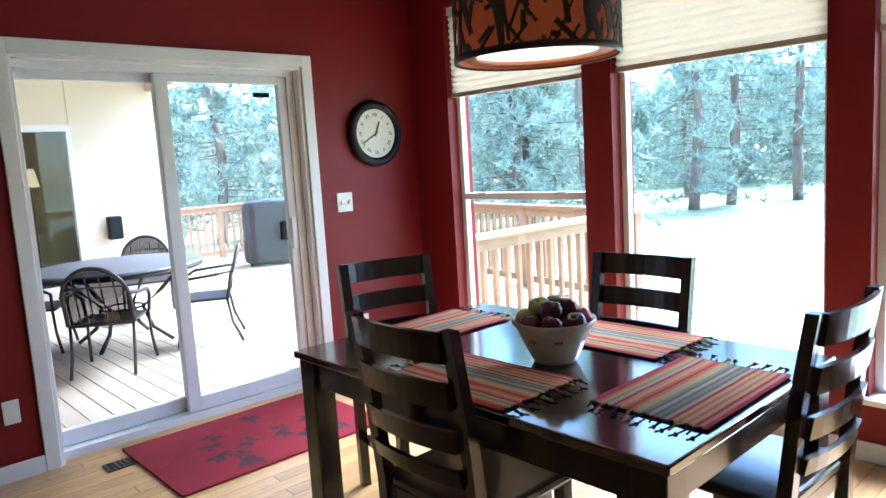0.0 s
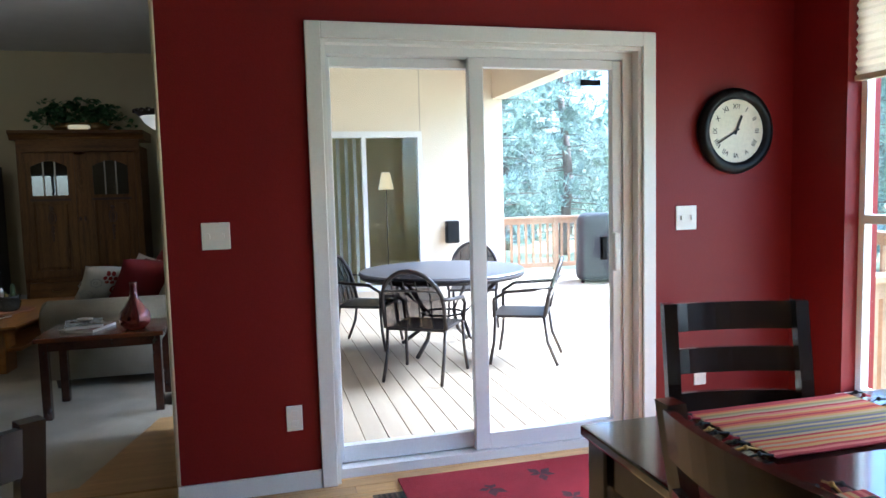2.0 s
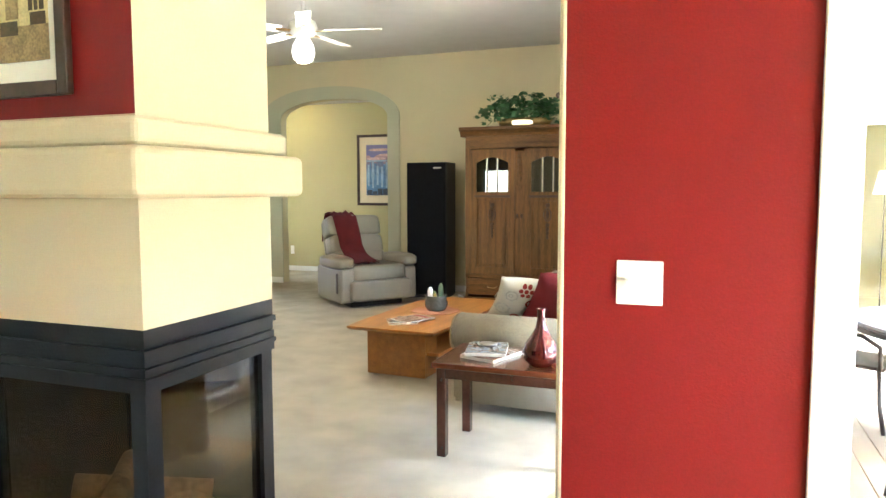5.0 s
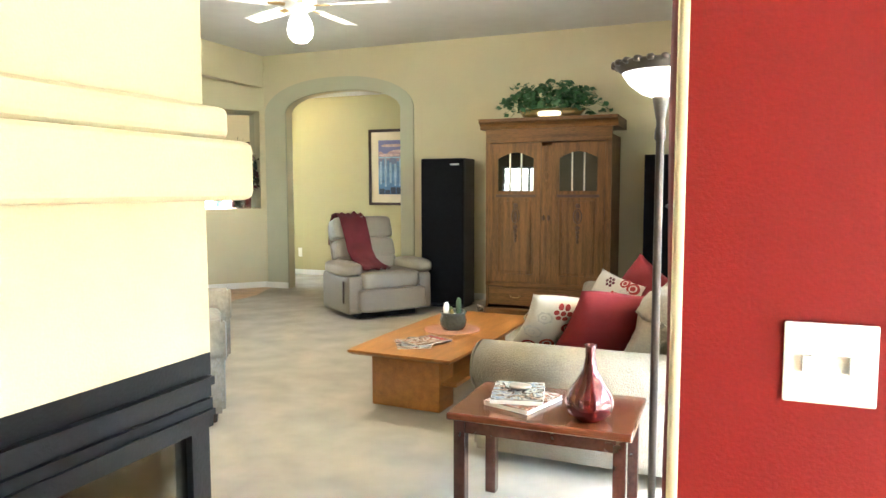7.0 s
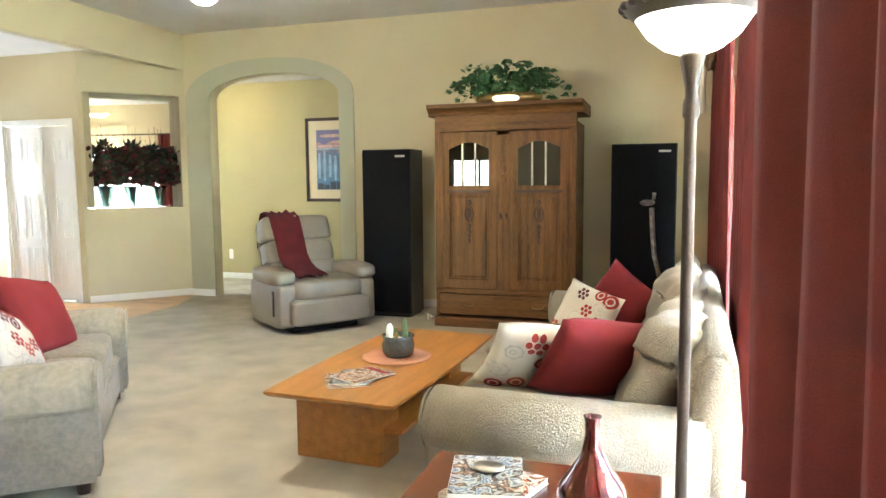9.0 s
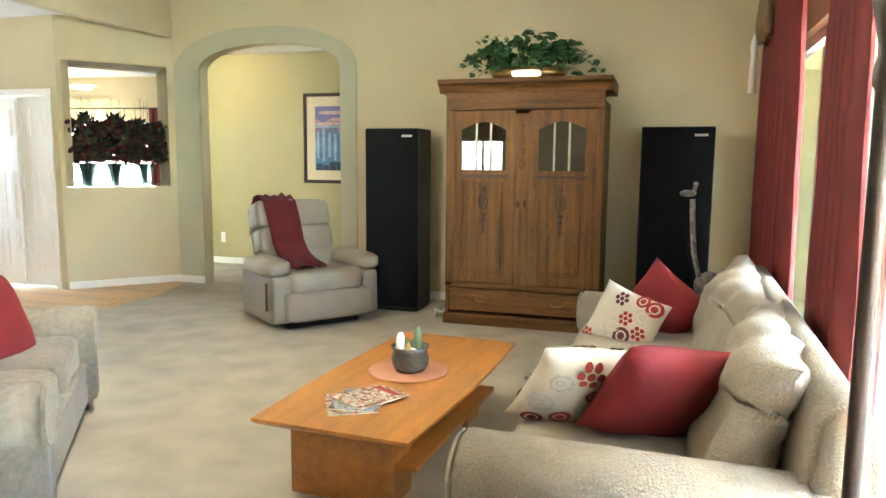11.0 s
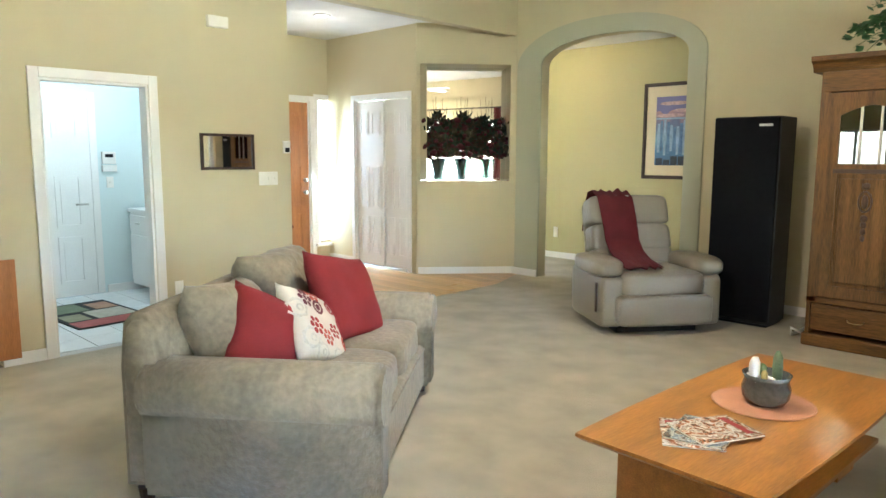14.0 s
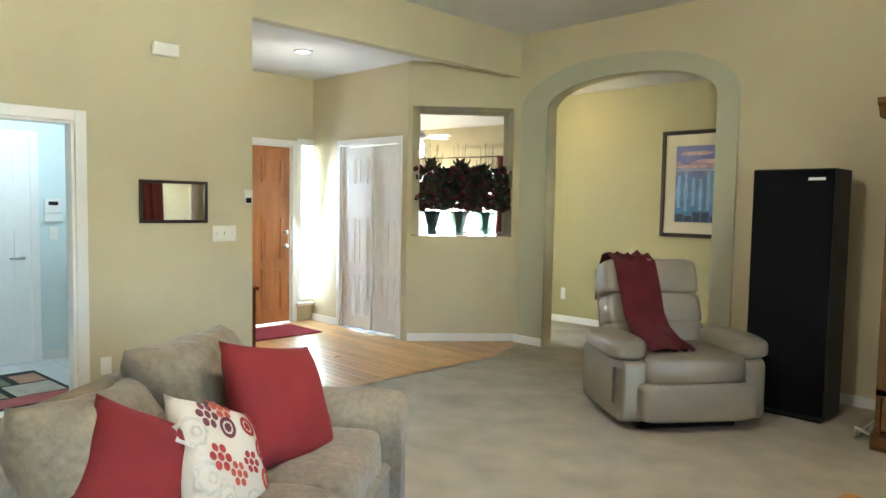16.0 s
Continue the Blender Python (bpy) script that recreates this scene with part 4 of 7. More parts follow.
wm = thing("wall_mirror", pose(-6.073, 7.925, 1.345, 0, 0, 90), "small dark framed mirror on the cream wall", "mirror")
b = bmesh.new()
B(b, 0, 0.022, -0.02, 0, 0, 0.3), B(b, 0.468, 0.49, -0.02, 0, 0, 0.3), B(b, 0.022, 0.468, -0.02, 0, 0, 0.022), B(b, 0.022, 0.468, -0.02, 0, 0.278, 0.3)
part("frame", b, BLACKWOOD, wm)
part("mirror_glass", bx(0.022, 0.468, -0.01, -0.001, 0.022, 0.278), MIRROR, wm)


def plate(name, m, w, h, kind_, label, gang=1):
    e = thing(name, m, label, kind_)
    part("cover", bx(0, w, -0.007, -0.0005, 0, h, bevel=0.003), PLASTIC, e)
    for g in range(gang):
        x = w * (g + 0.5) / gang
        if kind_ == "light switch":
            part("toggle", bx(x - 0.006, x + 0.006, -0.018, -0.007, h / 2 - 0.012, h / 2 + 0.012), PLASTIC, e)
        else:
            for z in (0.3, 0.7):
                part("socket", bx(x - 0.016, x + 0.016, -0.009, -0.007, h * z - 0.013, h * z + 0.013, bevel=0.002), PLASTIC, e)
    return e


plate("light_switch", pose(0.262, NY, 1.125), 0.12, 0.118, "light switch", "ivory two gang switch plate on the red wall", 2)
plate("light_switch", pose(2.59, NY, 1.12), 0.12, 0.125, "light switch", "ivory two gang switch plate by the clock", 2)
plate("wall_outlet", pose(0.585, NY, 0.28), 0.072, 0.118, "outlet", "ivory outlet on the red wall")
plate("wall_outlet", pose(2.70, NY, 0.29), 0.072, 0.118, "outlet", "ivory outlet behind the dining chair")
plate("light_switch", pose(-6.075, 8.46, 1.205, 0, 0, 90), 0.19, 0.118, "light switch", "ivory three gang switch plate on cream wall", 3)
plate("wall_outlet", pose(-6.075, 7.66, 0.33, 0, 0, 90), 0.072, 0.118, "outlet", "ivory outlet beside the laundry door")
plate("wall_outlet", pose(-6.55, 13.59, 0.30), 0.072, 0.15, "outlet", "ivory outlet on the hall wall")
plate("light_switch", pose(-8.35, 8.0, 1.12, 0, 0, 90), 0.072, 0.118, "light switch", "white switch below the alarm keypad")
th = thing("thermostat", pose(-6.075, 8.71, 1.485, 0, 0, 90), "small white thermostat with a dark display", "thermostat")
part("case", bx(0, 0.07, -0.025, 0, 0, 0.11, bevel=0.005), PLASTIC, th)
part("display", bx(0.012, 0.058, -0.027, -0.025, 0.01, 0.05), BLACKMAT, th)
ch = thing("door_chime", pose(-6.075, 8.02, 2.50, 0, 0, 90), "white rectangular door chime box high on wall", "door chime")
part("case", bx(0, 0.175, -0.05, 0, 0, 0.09, bevel=0.006), PLASTIC, ch)

# clock
ck = thing("wall_clock", pose(2.925, NY, 1.625), "round black framed wall clock with cream dial", "clock")
b = bmesh.new()
lathe(b, [(0.0, 0.002), (0.215, 0.002), (0.222, 0.02), (0.215, 0.045), (0.19, 0.055), (0.168, 0.045), (0.163, 0.028), (0.0, 0.026)], 40)
part("rim", b, BLACKMAT, ck, m=pose(0, 0, 0, 90), smooth=True)
DIAL = mat("cream_dial", (0.72, 0.68, 0.55), 0.6, 0.08, 5, 60, 0.02)
b = bmesh.new()
C(b, (0, -0.0285, 0), (0, -0.031, 0), 0.163, seg=40)
part("dial", b, DIAL, ck)
for k, s in enumerate(("XII", "I", "II", "III", "IIII", "V", "VI", "VII", "VIII", "IX", "X", "XI")):
    cu = bpy.data.curves.new("numeral", "FONT")
    cu.body, cu.size, cu.align_x, cu.align_y, cu.extrude = s, 0.036, "CENTER", "CENTER", 0.0006
    o = new("numeral", cu)
    o.parent = ck
    a = math.radians(90 - 30 * k)
    o.matrix_basis = pose(0.125 * math.cos(a), -0.032, 0.125 * math.sin(a), 90, 0, 0) @ pose(0, 0, 0, 0, 0, -30 * k)
    cu.materials.append(BLACKMAT)
for nm, ln, wd_, ang in (("hour_hand", 0.085, 0.006, 22), ("minute_hand", 0.125, 0.004, 240)):
    part(nm, bx(-wd_, wd_, -0.036, -0.033, -0.02, ln), BLACKMAT, ck, m=pose(0, 0, 0, 0, ang, 0))

# ---- dining room ----
TB = (1.28, 2.28, 1.54, 3.07)
dt = thing("dining_table", pose(0, 0, 0), "espresso stained rectangular dining table with square legs", "table")
part("tabletop", bx(TB[0], TB[1], TB[2], TB[3], 0.722, 0.75, bevel=0.006), TABLETOP, dt)
for x0, x1, y0, y1 in ((TB[0] + 0.10, TB[1] - 0.10, TB[3] - 0.055, TB[3] - 0.03), (TB[0] + 0.10, TB[1] - 0.10, TB[2] + 0.03, TB[2] + 0.055), (TB[0] + 0.03, TB[0] + 0.055, TB[2] + 0.10, TB[3] - 0.10), (TB[1] - 0.055, TB[1] - 0.03, TB[2] + 0.10, TB[3] - 0.10)):
    part("apron", bx(x0, x1, y0, y1, 0.625, 0.722), ESPRESSO, dt)
for x in (TB[0] + 0.015, TB[1] - 0.105):
    for y in (TB[2] + 0.015, TB[3] - 0.105):
        part("leg", bx(x, x + 0.09, y, y + 0.09, 0, 0.722, bevel=0.006), ESPRESSO, dt)


def dining_chair(m):
    """Ladder back chair, front at local -y, origin under the seat's middle."""
    e = thing("dining_chair", m, "espresso stained wooden ladder back dining chair", "chair", "chairs round the dining table")
    part("seat", bx(-0.225, 0.225, -0.22, 0.20, 0.425, 0.465, bevel=0.012), ESPRESSO, e)
    for x in (-0.205, 0.165):
        part("front_leg", bx(x, x + 0.04, -0.21, -0.17, 0, 0.425), ESPRESSO, e)
    for x in (-0.225, 0.185):
        b = bmesh.new()
        prof = [(0.17, 0), (0.205, 0), (0.215, 0.45), (0.245, 0.75), (0.285, 0.99), (0.25, 0.99), (0.21, 0.75), (0.175, 0.45)]
        sweep(b, prof, x, x + 0.04)
        part("back_post", b, ESPRESSO, e)
    for z, h in ((0.90, 0.085), (0.77, 0.075), (0.645, 0.065), (0.545, 0.05)):
        b = bmesh.new()
        n = 8
        yb = 0.205 + (z - 0.45) * 0.13
        rows = []
        for i in range(n + 1):
            x = -0.186 + 0.372 * i / n
            bow = 0.022 * (1 - (2 * i / n - 1) ** 2)
            rows.append([b.verts.new((x, yb + bow, z)), b.verts.new((x, yb + bow + 0.018, z)), b.verts.new((x, yb + bow + 0.03, z + h)), b.verts.new((x, yb + bow + 0.012, z + h))])
        for a, c in zip(rows, rows[1:]):
            for k in range(4):
                b.faces.new((a[k], a[(k + 1) % 4], c[(k + 1) % 4], c[k]))
        b.faces.new(rows[0]), b.faces.new(rows[-1])
        bmesh.ops.recalc_face_normals(b, faces=b.faces[:])
        part("back_slat", b, ESPRESSO, e)
    for x in (-0.2, 0.17):
        part("side_stretcher", bx(x, x + 0.025, -0.17, 0.175, 0.2, 0.23), ESPRESSO, e)
    for y in (-0.2, 0.175):
        part("seat_rail", bx(-0.165, 0.165, y, y + 0.02, 0.375, 0.425), ESPRESSO, e)
    return e


ch0 = dining_chair(pose(1.44, 2.29, 0, 0, 0, 90))
copy_thing(ch0, pose(1.86, 3.05, 0, 0, 0, -13))
copy_thing(ch0, pose(2.23, 2.34, 0, 0, 0, -90))
copy_thing(ch0, pose(2.03, 1.70, 0, 0, 0, 178))
ch4 = copy_thing(ch0, pose(-0.20, 2.86, 0, 0, 0, 215))
tagged(ch4, "espresso stained spare dining chair near the fireplace")

GOLD, RUST, CRIM, TAN, SLATE, OLIVE, PINK = (0.50, 0.30, 0.09), (0.52, 0.12, 0.04), (0.34, 0.02, 0.03), (0.42, 0.32, 0.18), (0.13, 0.12, 0.16), (0.25, 0.22, 0.09), (0.55, 0.16, 0.12)
STRIPES = [CRIM, PINK, CRIM, GOLD, RUST, TAN, RUST, GOLD, CRIM, TAN, SLATE, OLIVE, SLATE, TAN, SLATE, OLIVE, TAN, GOLD, RUST, CRIM, RUST, GOLD, PINK, CRIM, TAN, OLIVE, GOLD, RUST, CRIM, CRIM]
MATCLOTH = striped("striped_woven_cotton", 1, STRIPES, 0.33)
TASSEL = {c: mat(n, c, 0.9, 0.2) for n, c in (("black_thread", (0.02, 0.02, 0.02)), ("gold_thread", GOLD), ("red_thread", CRIM))}


def placemat(m):
    """Woven mat 0.50 by 0.33 with knotted fringe along its two short ends."""
    e = thing("placemat", m, "striped woven cotton placemat with knotted fringe", "placemat", "placemats on the dining table")
    b = bmesh.new()
    n, k = 16, 10
    for z in (0.0, 0.004):
        g = [[b.verts.new((-0.25 + 0.5 * i / n, -0.165 + 0.33 * j / k, z + 0.002 + 0.0035 * max(0, noise.noise(Vector((i * 0.35, j * 0.4, 3)))))) for j in range(k + 1)] for i in range(n + 1)]
        for i in range(n):
            for j in range(k):
                q = (g[i][j], g[i + 1][j], g[i + 1][j + 1], g[i][j + 1])
                b.faces.new(q if z else tuple(reversed(q)))
    part("cloth", b, MATCLOTH, e, smooth=True)
    rnd = random.Random(5)
    for s in (-1, 1):
        for j in range(9):
            y = -0.15 + 0.30 * j / 8
            dx, dy = s * (0.045 + rnd.random() * 0.02), (rnd.random() - 0.5) * 0.03
            b = bmesh.new()
            tube(b, [(s * 0.249, y, 0.005), (s * 0.249 + dx * 0.5, y + dy * 0.8, 0.010), (s * 0.249 + dx, y + dy, 0.005)], 0.0028, 6)
            bmesh.ops.create_uvsphere(b, u_segments=6, v_segments=5, radius=0.0065, matrix=Matrix.Translation((s * 0.249 + dx * 0.55, y + dy * 0.8, 0.010)))
            part("tassel", b, TASSEL[[(0.02, 0.02, 0.02), GOLD, (0.02, 0.02, 0.02), CRIM][j % 4]], e, smooth=True)
    return e


pm = placemat(pose(1.83, 2.88, 0.752))
copy_thing(pm, pose(1.455, 2.28, 0.752, 0, 0, 90))
copy_thing(pm, pose(2.09, 2.20, 0.752, 0, 0, 90))
copy_thing(pm, pose(1.75, 1.73, 0.752))

# bowl of fruit
CERAM = mat("ivory_stoneware", (0.58, 0.48, 0.34), 0.3, 0.08, 6, 60, 0.05, coat=0.3)
bw = thing("fruit_bowl", pose(1.75, 2.21, 0.752), "ivory stoneware bowl with a brown leaf band", "bowl")
b = bmesh.new()
lathe(b, [(0.0, 0.0), (0.066, 0.0), (0.075, 0.012), (0.098, 0.06), (0.122, 0.115), (0.136, 0.128), (0.136, 0.140), (0.126, 0.138), (0.112, 0.11), (0.08, 0.04), (0.0, 0.02)], 36)
part("bowl_body", b, CERAM, bw, smooth=True)
for z in (0.066, 0.10):
    b = bmesh.new()
    r = 0.0985 + (z - 0.06) * 0.44
    lathe(b, [(r - 0.002, z), (r + 0.0015, z + 0.002), (r - 0.001, z + 0.005)], 36)
    part("rib", b, CERAM, bw, smooth=True)
for k in range(8):
    a = 2 * math.pi * k / 8
    part("painted_leaf", bx(-0.014, 0.014, -0.001, 0.002, -0.006, 0.006), mat("rust_leaf_paint", (0.30, 0.10, 0.05), 0.4) if k == 0 else bpy.data.materials["rust_leaf_paint"], bw, m=pose(0.109 * math.cos(a), 0.109 * math.sin(a), 0.085, -23, 0, math.degrees(a) + 90))
APPLE = mat("dark_plum_apple_skin", (0.09, 0.010, 0.018), 0.25, 0.5, 18, 60, 0.02, coat=0.3)
REDAP = mat("red_apple_skin", (0.38, 0.03, 0.03), 0.25, 0.5, 18, 60, 0.02, coat=0.3)
PEAR = mat("green_gold_pear_skin", (0.36, 0.33, 0.06), 0.35, 0.3, 14, 60, 0.02, coat=0.2)
rnd = random.Random(4)
spots = [(0.088, k * 51 + 10, 0.128) for k in range(7)] + [(0.043, k * 90 + 30, 0.165) for k in range(4)] + [(0.0, 0, 0.105)]
for i, (r, a, z) in enumerate(spots):
    mt, lb = [(APPLE, "dark plum coloured apple in the bowl"), (APPLE, "dark plum coloured apple in the bowl"), (PEAR, "green gold pear in the bowl"), (REDAP, "red apple in the bowl")][(i * 3 + i // 4) % 4]
    b = bmesh.new()
    s = 0.036 + 0.004 * rnd.random()
    lathe(b, [(0.0, -0.80 * s), (0.25 * s, -0.88 * s), (0.62 * s, -0.72 * s), (0.93 * s, -0.2 * s), (1.0 * s, 0.2 * s), (0.85 * s, 0.66 * s), (0.45 * s, 0.88 * s), (0.15 * s, 0.80 * s), (0.0, 0.68 * s)], 18)
    fr = thing("pear" if mt is PEAR else "apple", pose(1.75 + r * math.cos(radians(a)), 2.21 + r * math.sin(radians(a)), 0.755 + z, rnd.random() * 60 - 30, rnd.random() * 60 - 30, a), lb, "fruit", "fruit in the bowl")
    part("flesh", b, mt, fr, smooth=True)
    b = bmesh.new()
    C(b, (0, 0, 0.66 * s), (0.003, 0.002, 1.05 * s), 0.0016, 0.0012, 6)
    part("stem", b, BLACKWOOD, fr)

# pendant drum
pd = thing("pendant_lamp", pose(1.98, 2.42, 0), "brown drum pendant with a laser cut branch pattern", "lamp")
SHADEIN = bpy.data.materials.new("orange_lamp_lining")
SHADEIN.use_nodes = True
q = SHADEIN.node_tree.nodes["Principled BSDF"]
q.inputs["Base Color"].default_value, q.inputs["Roughness"].default_value = (0.45, 0.10, 0.03, 1), 0.8
q.inputs["Emission Color"].default_value, q.inputs["Emission Strength"].default_value = (1.0, 0.16, 0.03, 1), 0.014
R, Z0, Z1 = 0.29, 1.75, 2.10
b = bmesh.new()
lathe(b, [(R - 0.012, Z0 + 0.006), (R - 0.012, Z1 - 0.006), (R - 0.016, Z1 - 0.006), (R - 0.016, Z0 + 0.006), (R - 0.012, Z0 + 0.006)], 56)
part("inner_shade", b, SHADEIN, pd, "glowing orange lining", smooth=True)
BRONZE = mat("dark_bronze_cut_metal", (0.035, 0.018, 0.012), 0.45, 0.3, 12, 90, 0.1, metal=0.3)
for z in (Z0, Z1 - 0.022):
    b = bmesh.new()
    lathe(b, [(R - 0.008, z), (R + 0.004, z), (R + 0.004, z + 0.022), (R - 0.008, z + 0.022), (R - 0.008, z)], 56)
    part("hoop", b, BRONZE, pd, smooth=True)
b = bmesh.new()
rnd = random.Random(11)
for k in range(300):
    a0 = rnd.random() * 2 * math.pi
    z0 = Z0 + rnd.random() * (Z1 - Z0)
    da, dz = (rnd.random() - 0.5) * 0.9, (rnd.random() - 0.5) * 0.42
    hw = 0.004 + 0.006 * rnd.random()
    prev, n = None, 6
    for i in range(n + 1):
        a, z = a0 + da * i / n, min(max(z0 + dz * i / n, Z0 + 0.01), Z1 - 0.01)
        ln = math.hypot(da * R, dz) or 1
        oa, oz = -dz / ln * hw / R, da * R / ln * hw
        cur = [b.verts.new(((R + dr) * math.cos(a + s * oa), (R + dr) * math.sin(a + s * oa), z + s * oz)) for s in (-1, 1) for dr in (-0.003, 0.002)]
        if prev:
            for u, v in ((0, 1), (1, 3), (3, 2), (2, 0)):
                b.faces.new((prev[u], prev[v], cur[v], cur[u]))
        prev = cur
part("lattice", b, BRONZE, pd, "dark branch shaped lattice")
DIFF = glow("warm_white_diffuser", (1.0, 0.86, 0.62), 0.35)
b = bmesh.new()
C(b, (0, 0, Z0 + 0.028), (0, 0, Z0 + 0.034), R - 0.05, seg=48)
part("diffuser", b, DIFF, pd, "glowing warm white diffuser")
b = bmesh.new()
lathe(b, [(R - 0.075, Z0 + 0.018), (R - 0.02, Z0 + 0.018), (R - 0.02, Z0 + 0.026), (R - 0.075, Z0 + 0.026), (R - 0.075, Z0 + 0.018)], 48)
part("diffuser_ring", b, mat("amber_ring", (0.45, 0.17, 0.05), 0.5), pd, smooth=True)
b = bmesh.new()
C(b, (0, 0, Z1 - 0.01), (0, 0, H - 0.02), 0.008), C(b, (0, 0, H - 0.03), (0, 0, H - 0.001), 0.065, seg=24), B(b, -0.285, 0.285, -0.008, 0.008, Z1 - 0.02, Z1 - 0.01), B(b, -0.008, 0.008, -0.285, 0.285, Z1 - 0.022, Z1 - 0.012)
part("stem", b, BRONZE, pd)

# rug with darker leaves, and the floor vent
rg = thing("door_rug", pose(0, 0, 0), "crimson rug with a dark leaf pattern", "rug")
part("rug_body", bx(1.08, 2.24, 3.80, 4.60, 0.002, 0.014, bevel=0.003), mat("crimson_rug_pile", (0.24, 0.006, 0.016), 1.0, 0.15, 7, 300, 0.8), rg)
LEAFPILE = mat("dark_grey_rug_pile", (0.07, 0.02, 0.025), 1.0, 0.2, 7, 300, 0.8)
rnd = random.Random(3)
for k in range(16):
    cx, cy = 1.18 + rnd.random() * 0.95, 3.88 + rnd.random() * 0.62
    b = bmesh.new()
    for j in range(5):
        a = j * 1.2566 + rnd.random()
        tip, l = Vector((math.cos(a), math.sin(a), 0)), 0.05 + 0.035 * rnd.random()
        sd_ = Vector((-tip.y, tip.x, 0)) * l * 0.28
        vs = [b.verts.new((0, 0, 0.0145)), b.verts.new(tip * l * 0.5 + sd_ + Vector((0, 0, 0.0155))), b.verts.new(tip * l + Vector((0, 0, 0.0145))), b.verts.new(tip * l * 0.5 - sd_ + Vector((0, 0, 0.0155)))]
        b.faces.new(vs)
    part("leaf_motif", b, LEAFPILE, rg, m=pose(cx, cy, 0))
fv = thing("floor_vent", pose(0.94, 4.36, 0), "dark bronze floor register by the door", "vent")
part("frame", bx(0, 0.24, 0, 0.11, 0.001, 0.008, bevel=0.002), PEWTER, fv)
for k in range(9):
    part("slat", bx(0.02 + k * 0.023, 0.032 + k * 0.023, 0.015, 0.095, 0.008, 0.012), BLACKMAT, fv)

# ---- deck and yard ----
DZ = -0.12
structure("ground", [(-160, 260, -160, 260, -1.6, -1.2)], CONC, "pale green lawn reaching to the woods", category="ground")
structure("deck_frame", [(0.62, 3.5, 4.88, 10.6, -0.4, DZ - 0.06), (3.5, 5.8, 4.4, 13.0, -0.4, DZ - 0.06), (5.8, 6.6, 9.2, 13.0, -0.4, DZ - 0.06)], RAILWOOD, "timber frame under the deck", category="deck")
deck = tagged(new("deck"), "beige composite plank deck", "deck", kind="structure")
boards = {}
for k in range(48):
    x = 0.70 + 0.143 * k
    y0 = 4.88 if x < 3.5 else max(4.38, 4.38 + (x - 5.83) * 5.38)
    y1 = 10.6 if x < 3.74 else 13.05
    ln = round(y1 - y0, 2)
    if ln < 0.2:
        continue
    if ln not in boards:
        boards[ln] = part("deck_board", bx(-0.0703, 0.0703, -ln / 2, ln / 2, -0.026, 0, bevel=0.004, seg=1), DECKWOOD, deck, m=pose(x, (y0 + y1) / 2, DZ))
    else:
        share("deck_board", boards[ln], pose(x, (y0 + y1) / 2, DZ), deck)
structure("stucco_wall", [(0.62, 0.75, 10.5, 10.7, DZ, H), (2.61, 3.74, 10.5, 10.7, DZ, H), (0.75, 2.61, 10.5, 10.7, 2.14, H), (0.75, 2.61, 10.5, 10.7, DZ, 0.06), (3.54, 3.74, 10.7, 14.5, -1.2, H)], STUCCO, "cream stucco wall of the next wing", category="wall")
structure("bedroom_shell", [(0.62, 3.54, 13.4, 13.5, 0, H), (0.62, 3.54, 10.7, 13.4, -0.05, 0.0), (0.62, 3.54, 10.7, 13.4, 2.5, 2.6)], CREAM, "plain bedroom behind the patio door", category="wall")
structure("porch_roof", [(0.62, 3.85, 4.88, 10.72, 3.0, 3.2), (3.6, 3.8, 4.88, 10.5, 2.57, 3.0)], STUCCO, "cream porch roof and beam over the deck", category="roof")
structure("roof", [(-9.1, 3.6, -2.8, 13.8, H + 0.16, H + 0.3)], BARK, "flat roof closing the house", category="roof")
part("stucco_joint", bx(2.585, 2.60, 10.494, 10.4985, 2.14, 3.0), mat("stucco_joint_grey", (0.5, 0.43, 0.34), 0.9), bpy.data.objects["stucco_wall"])
bs = tagged(thing("door_6", pose(0.75, 10.5, 0.06), "white framed sliding patio door with vertical blinds", "sliding door"), kind="structure")
b = bmesh.new()
B(b, 0, 0.06, -0.02, 0.08, 0, 2.08), B(b, 1.80, 1.86, -0.02, 0.08, 0, 2.08), B(b, 0.06, 1.80, -0.02, 0.08, 2.0, 2.08), B(b, 0.06, 1.80, -0.02, 0.08, 0, 0.06), B(b, 1.06, 1.12, -0.015, 0.06, 0.06, 2.0)
part("outer_frame", b, VINYL, bs)
for x0, x1 in ((0.06, 1.06), (1.12, 1.80)):
    p = part("pane", bx(x0, x1, 0.03, 0.038, 0.06, 2.0), PANE, bs)
    p.visible_shadow = False
vb = thing("vertical_blind", pose(0.79, 10.74, 0), "drawn grey vertical blind slats", "blind")
for k in range(9):
    part("slat", bx(-0.045, 0.045, -0.001, 0.001, 0.1, 2.06), bpy.data.materials.get("grey_blind_slat") or mat("grey_blind_slat", (0.30, 0.30, 0.28), 0.7), vb, m=pose(0.08 + 0.11 * k, 0, 0, 0, 0, 55))
bl = thing("table_lamp", pose(2.26, 11.3, 0.03), "lit bedroom floor lamp with cream shade", "lamp")
b = bmesh.new()
lathe(b, [(0.11, 1.36), (0.06, 1.60), (0.058, 1.60), (0.108, 1.36), (0.11, 1.36)], 24)
part("shade", b, glow("lit_lamp_shade", (1.0, 0.75, 0.42), 0.10), bl, smooth=True)
b = bmesh.new()
C(b, (0, 0, 0.02), (0, 0, 1.40), 0.007), C(b, (0, 0, 0), (0, 0, 0.02), 0.12)
part("stand", b, PEWTER, bl)
ss = thing("outdoor_speaker", pose(2.98, 10.498, 0.80), "black outdoor speaker on the stucco wall", "speaker")
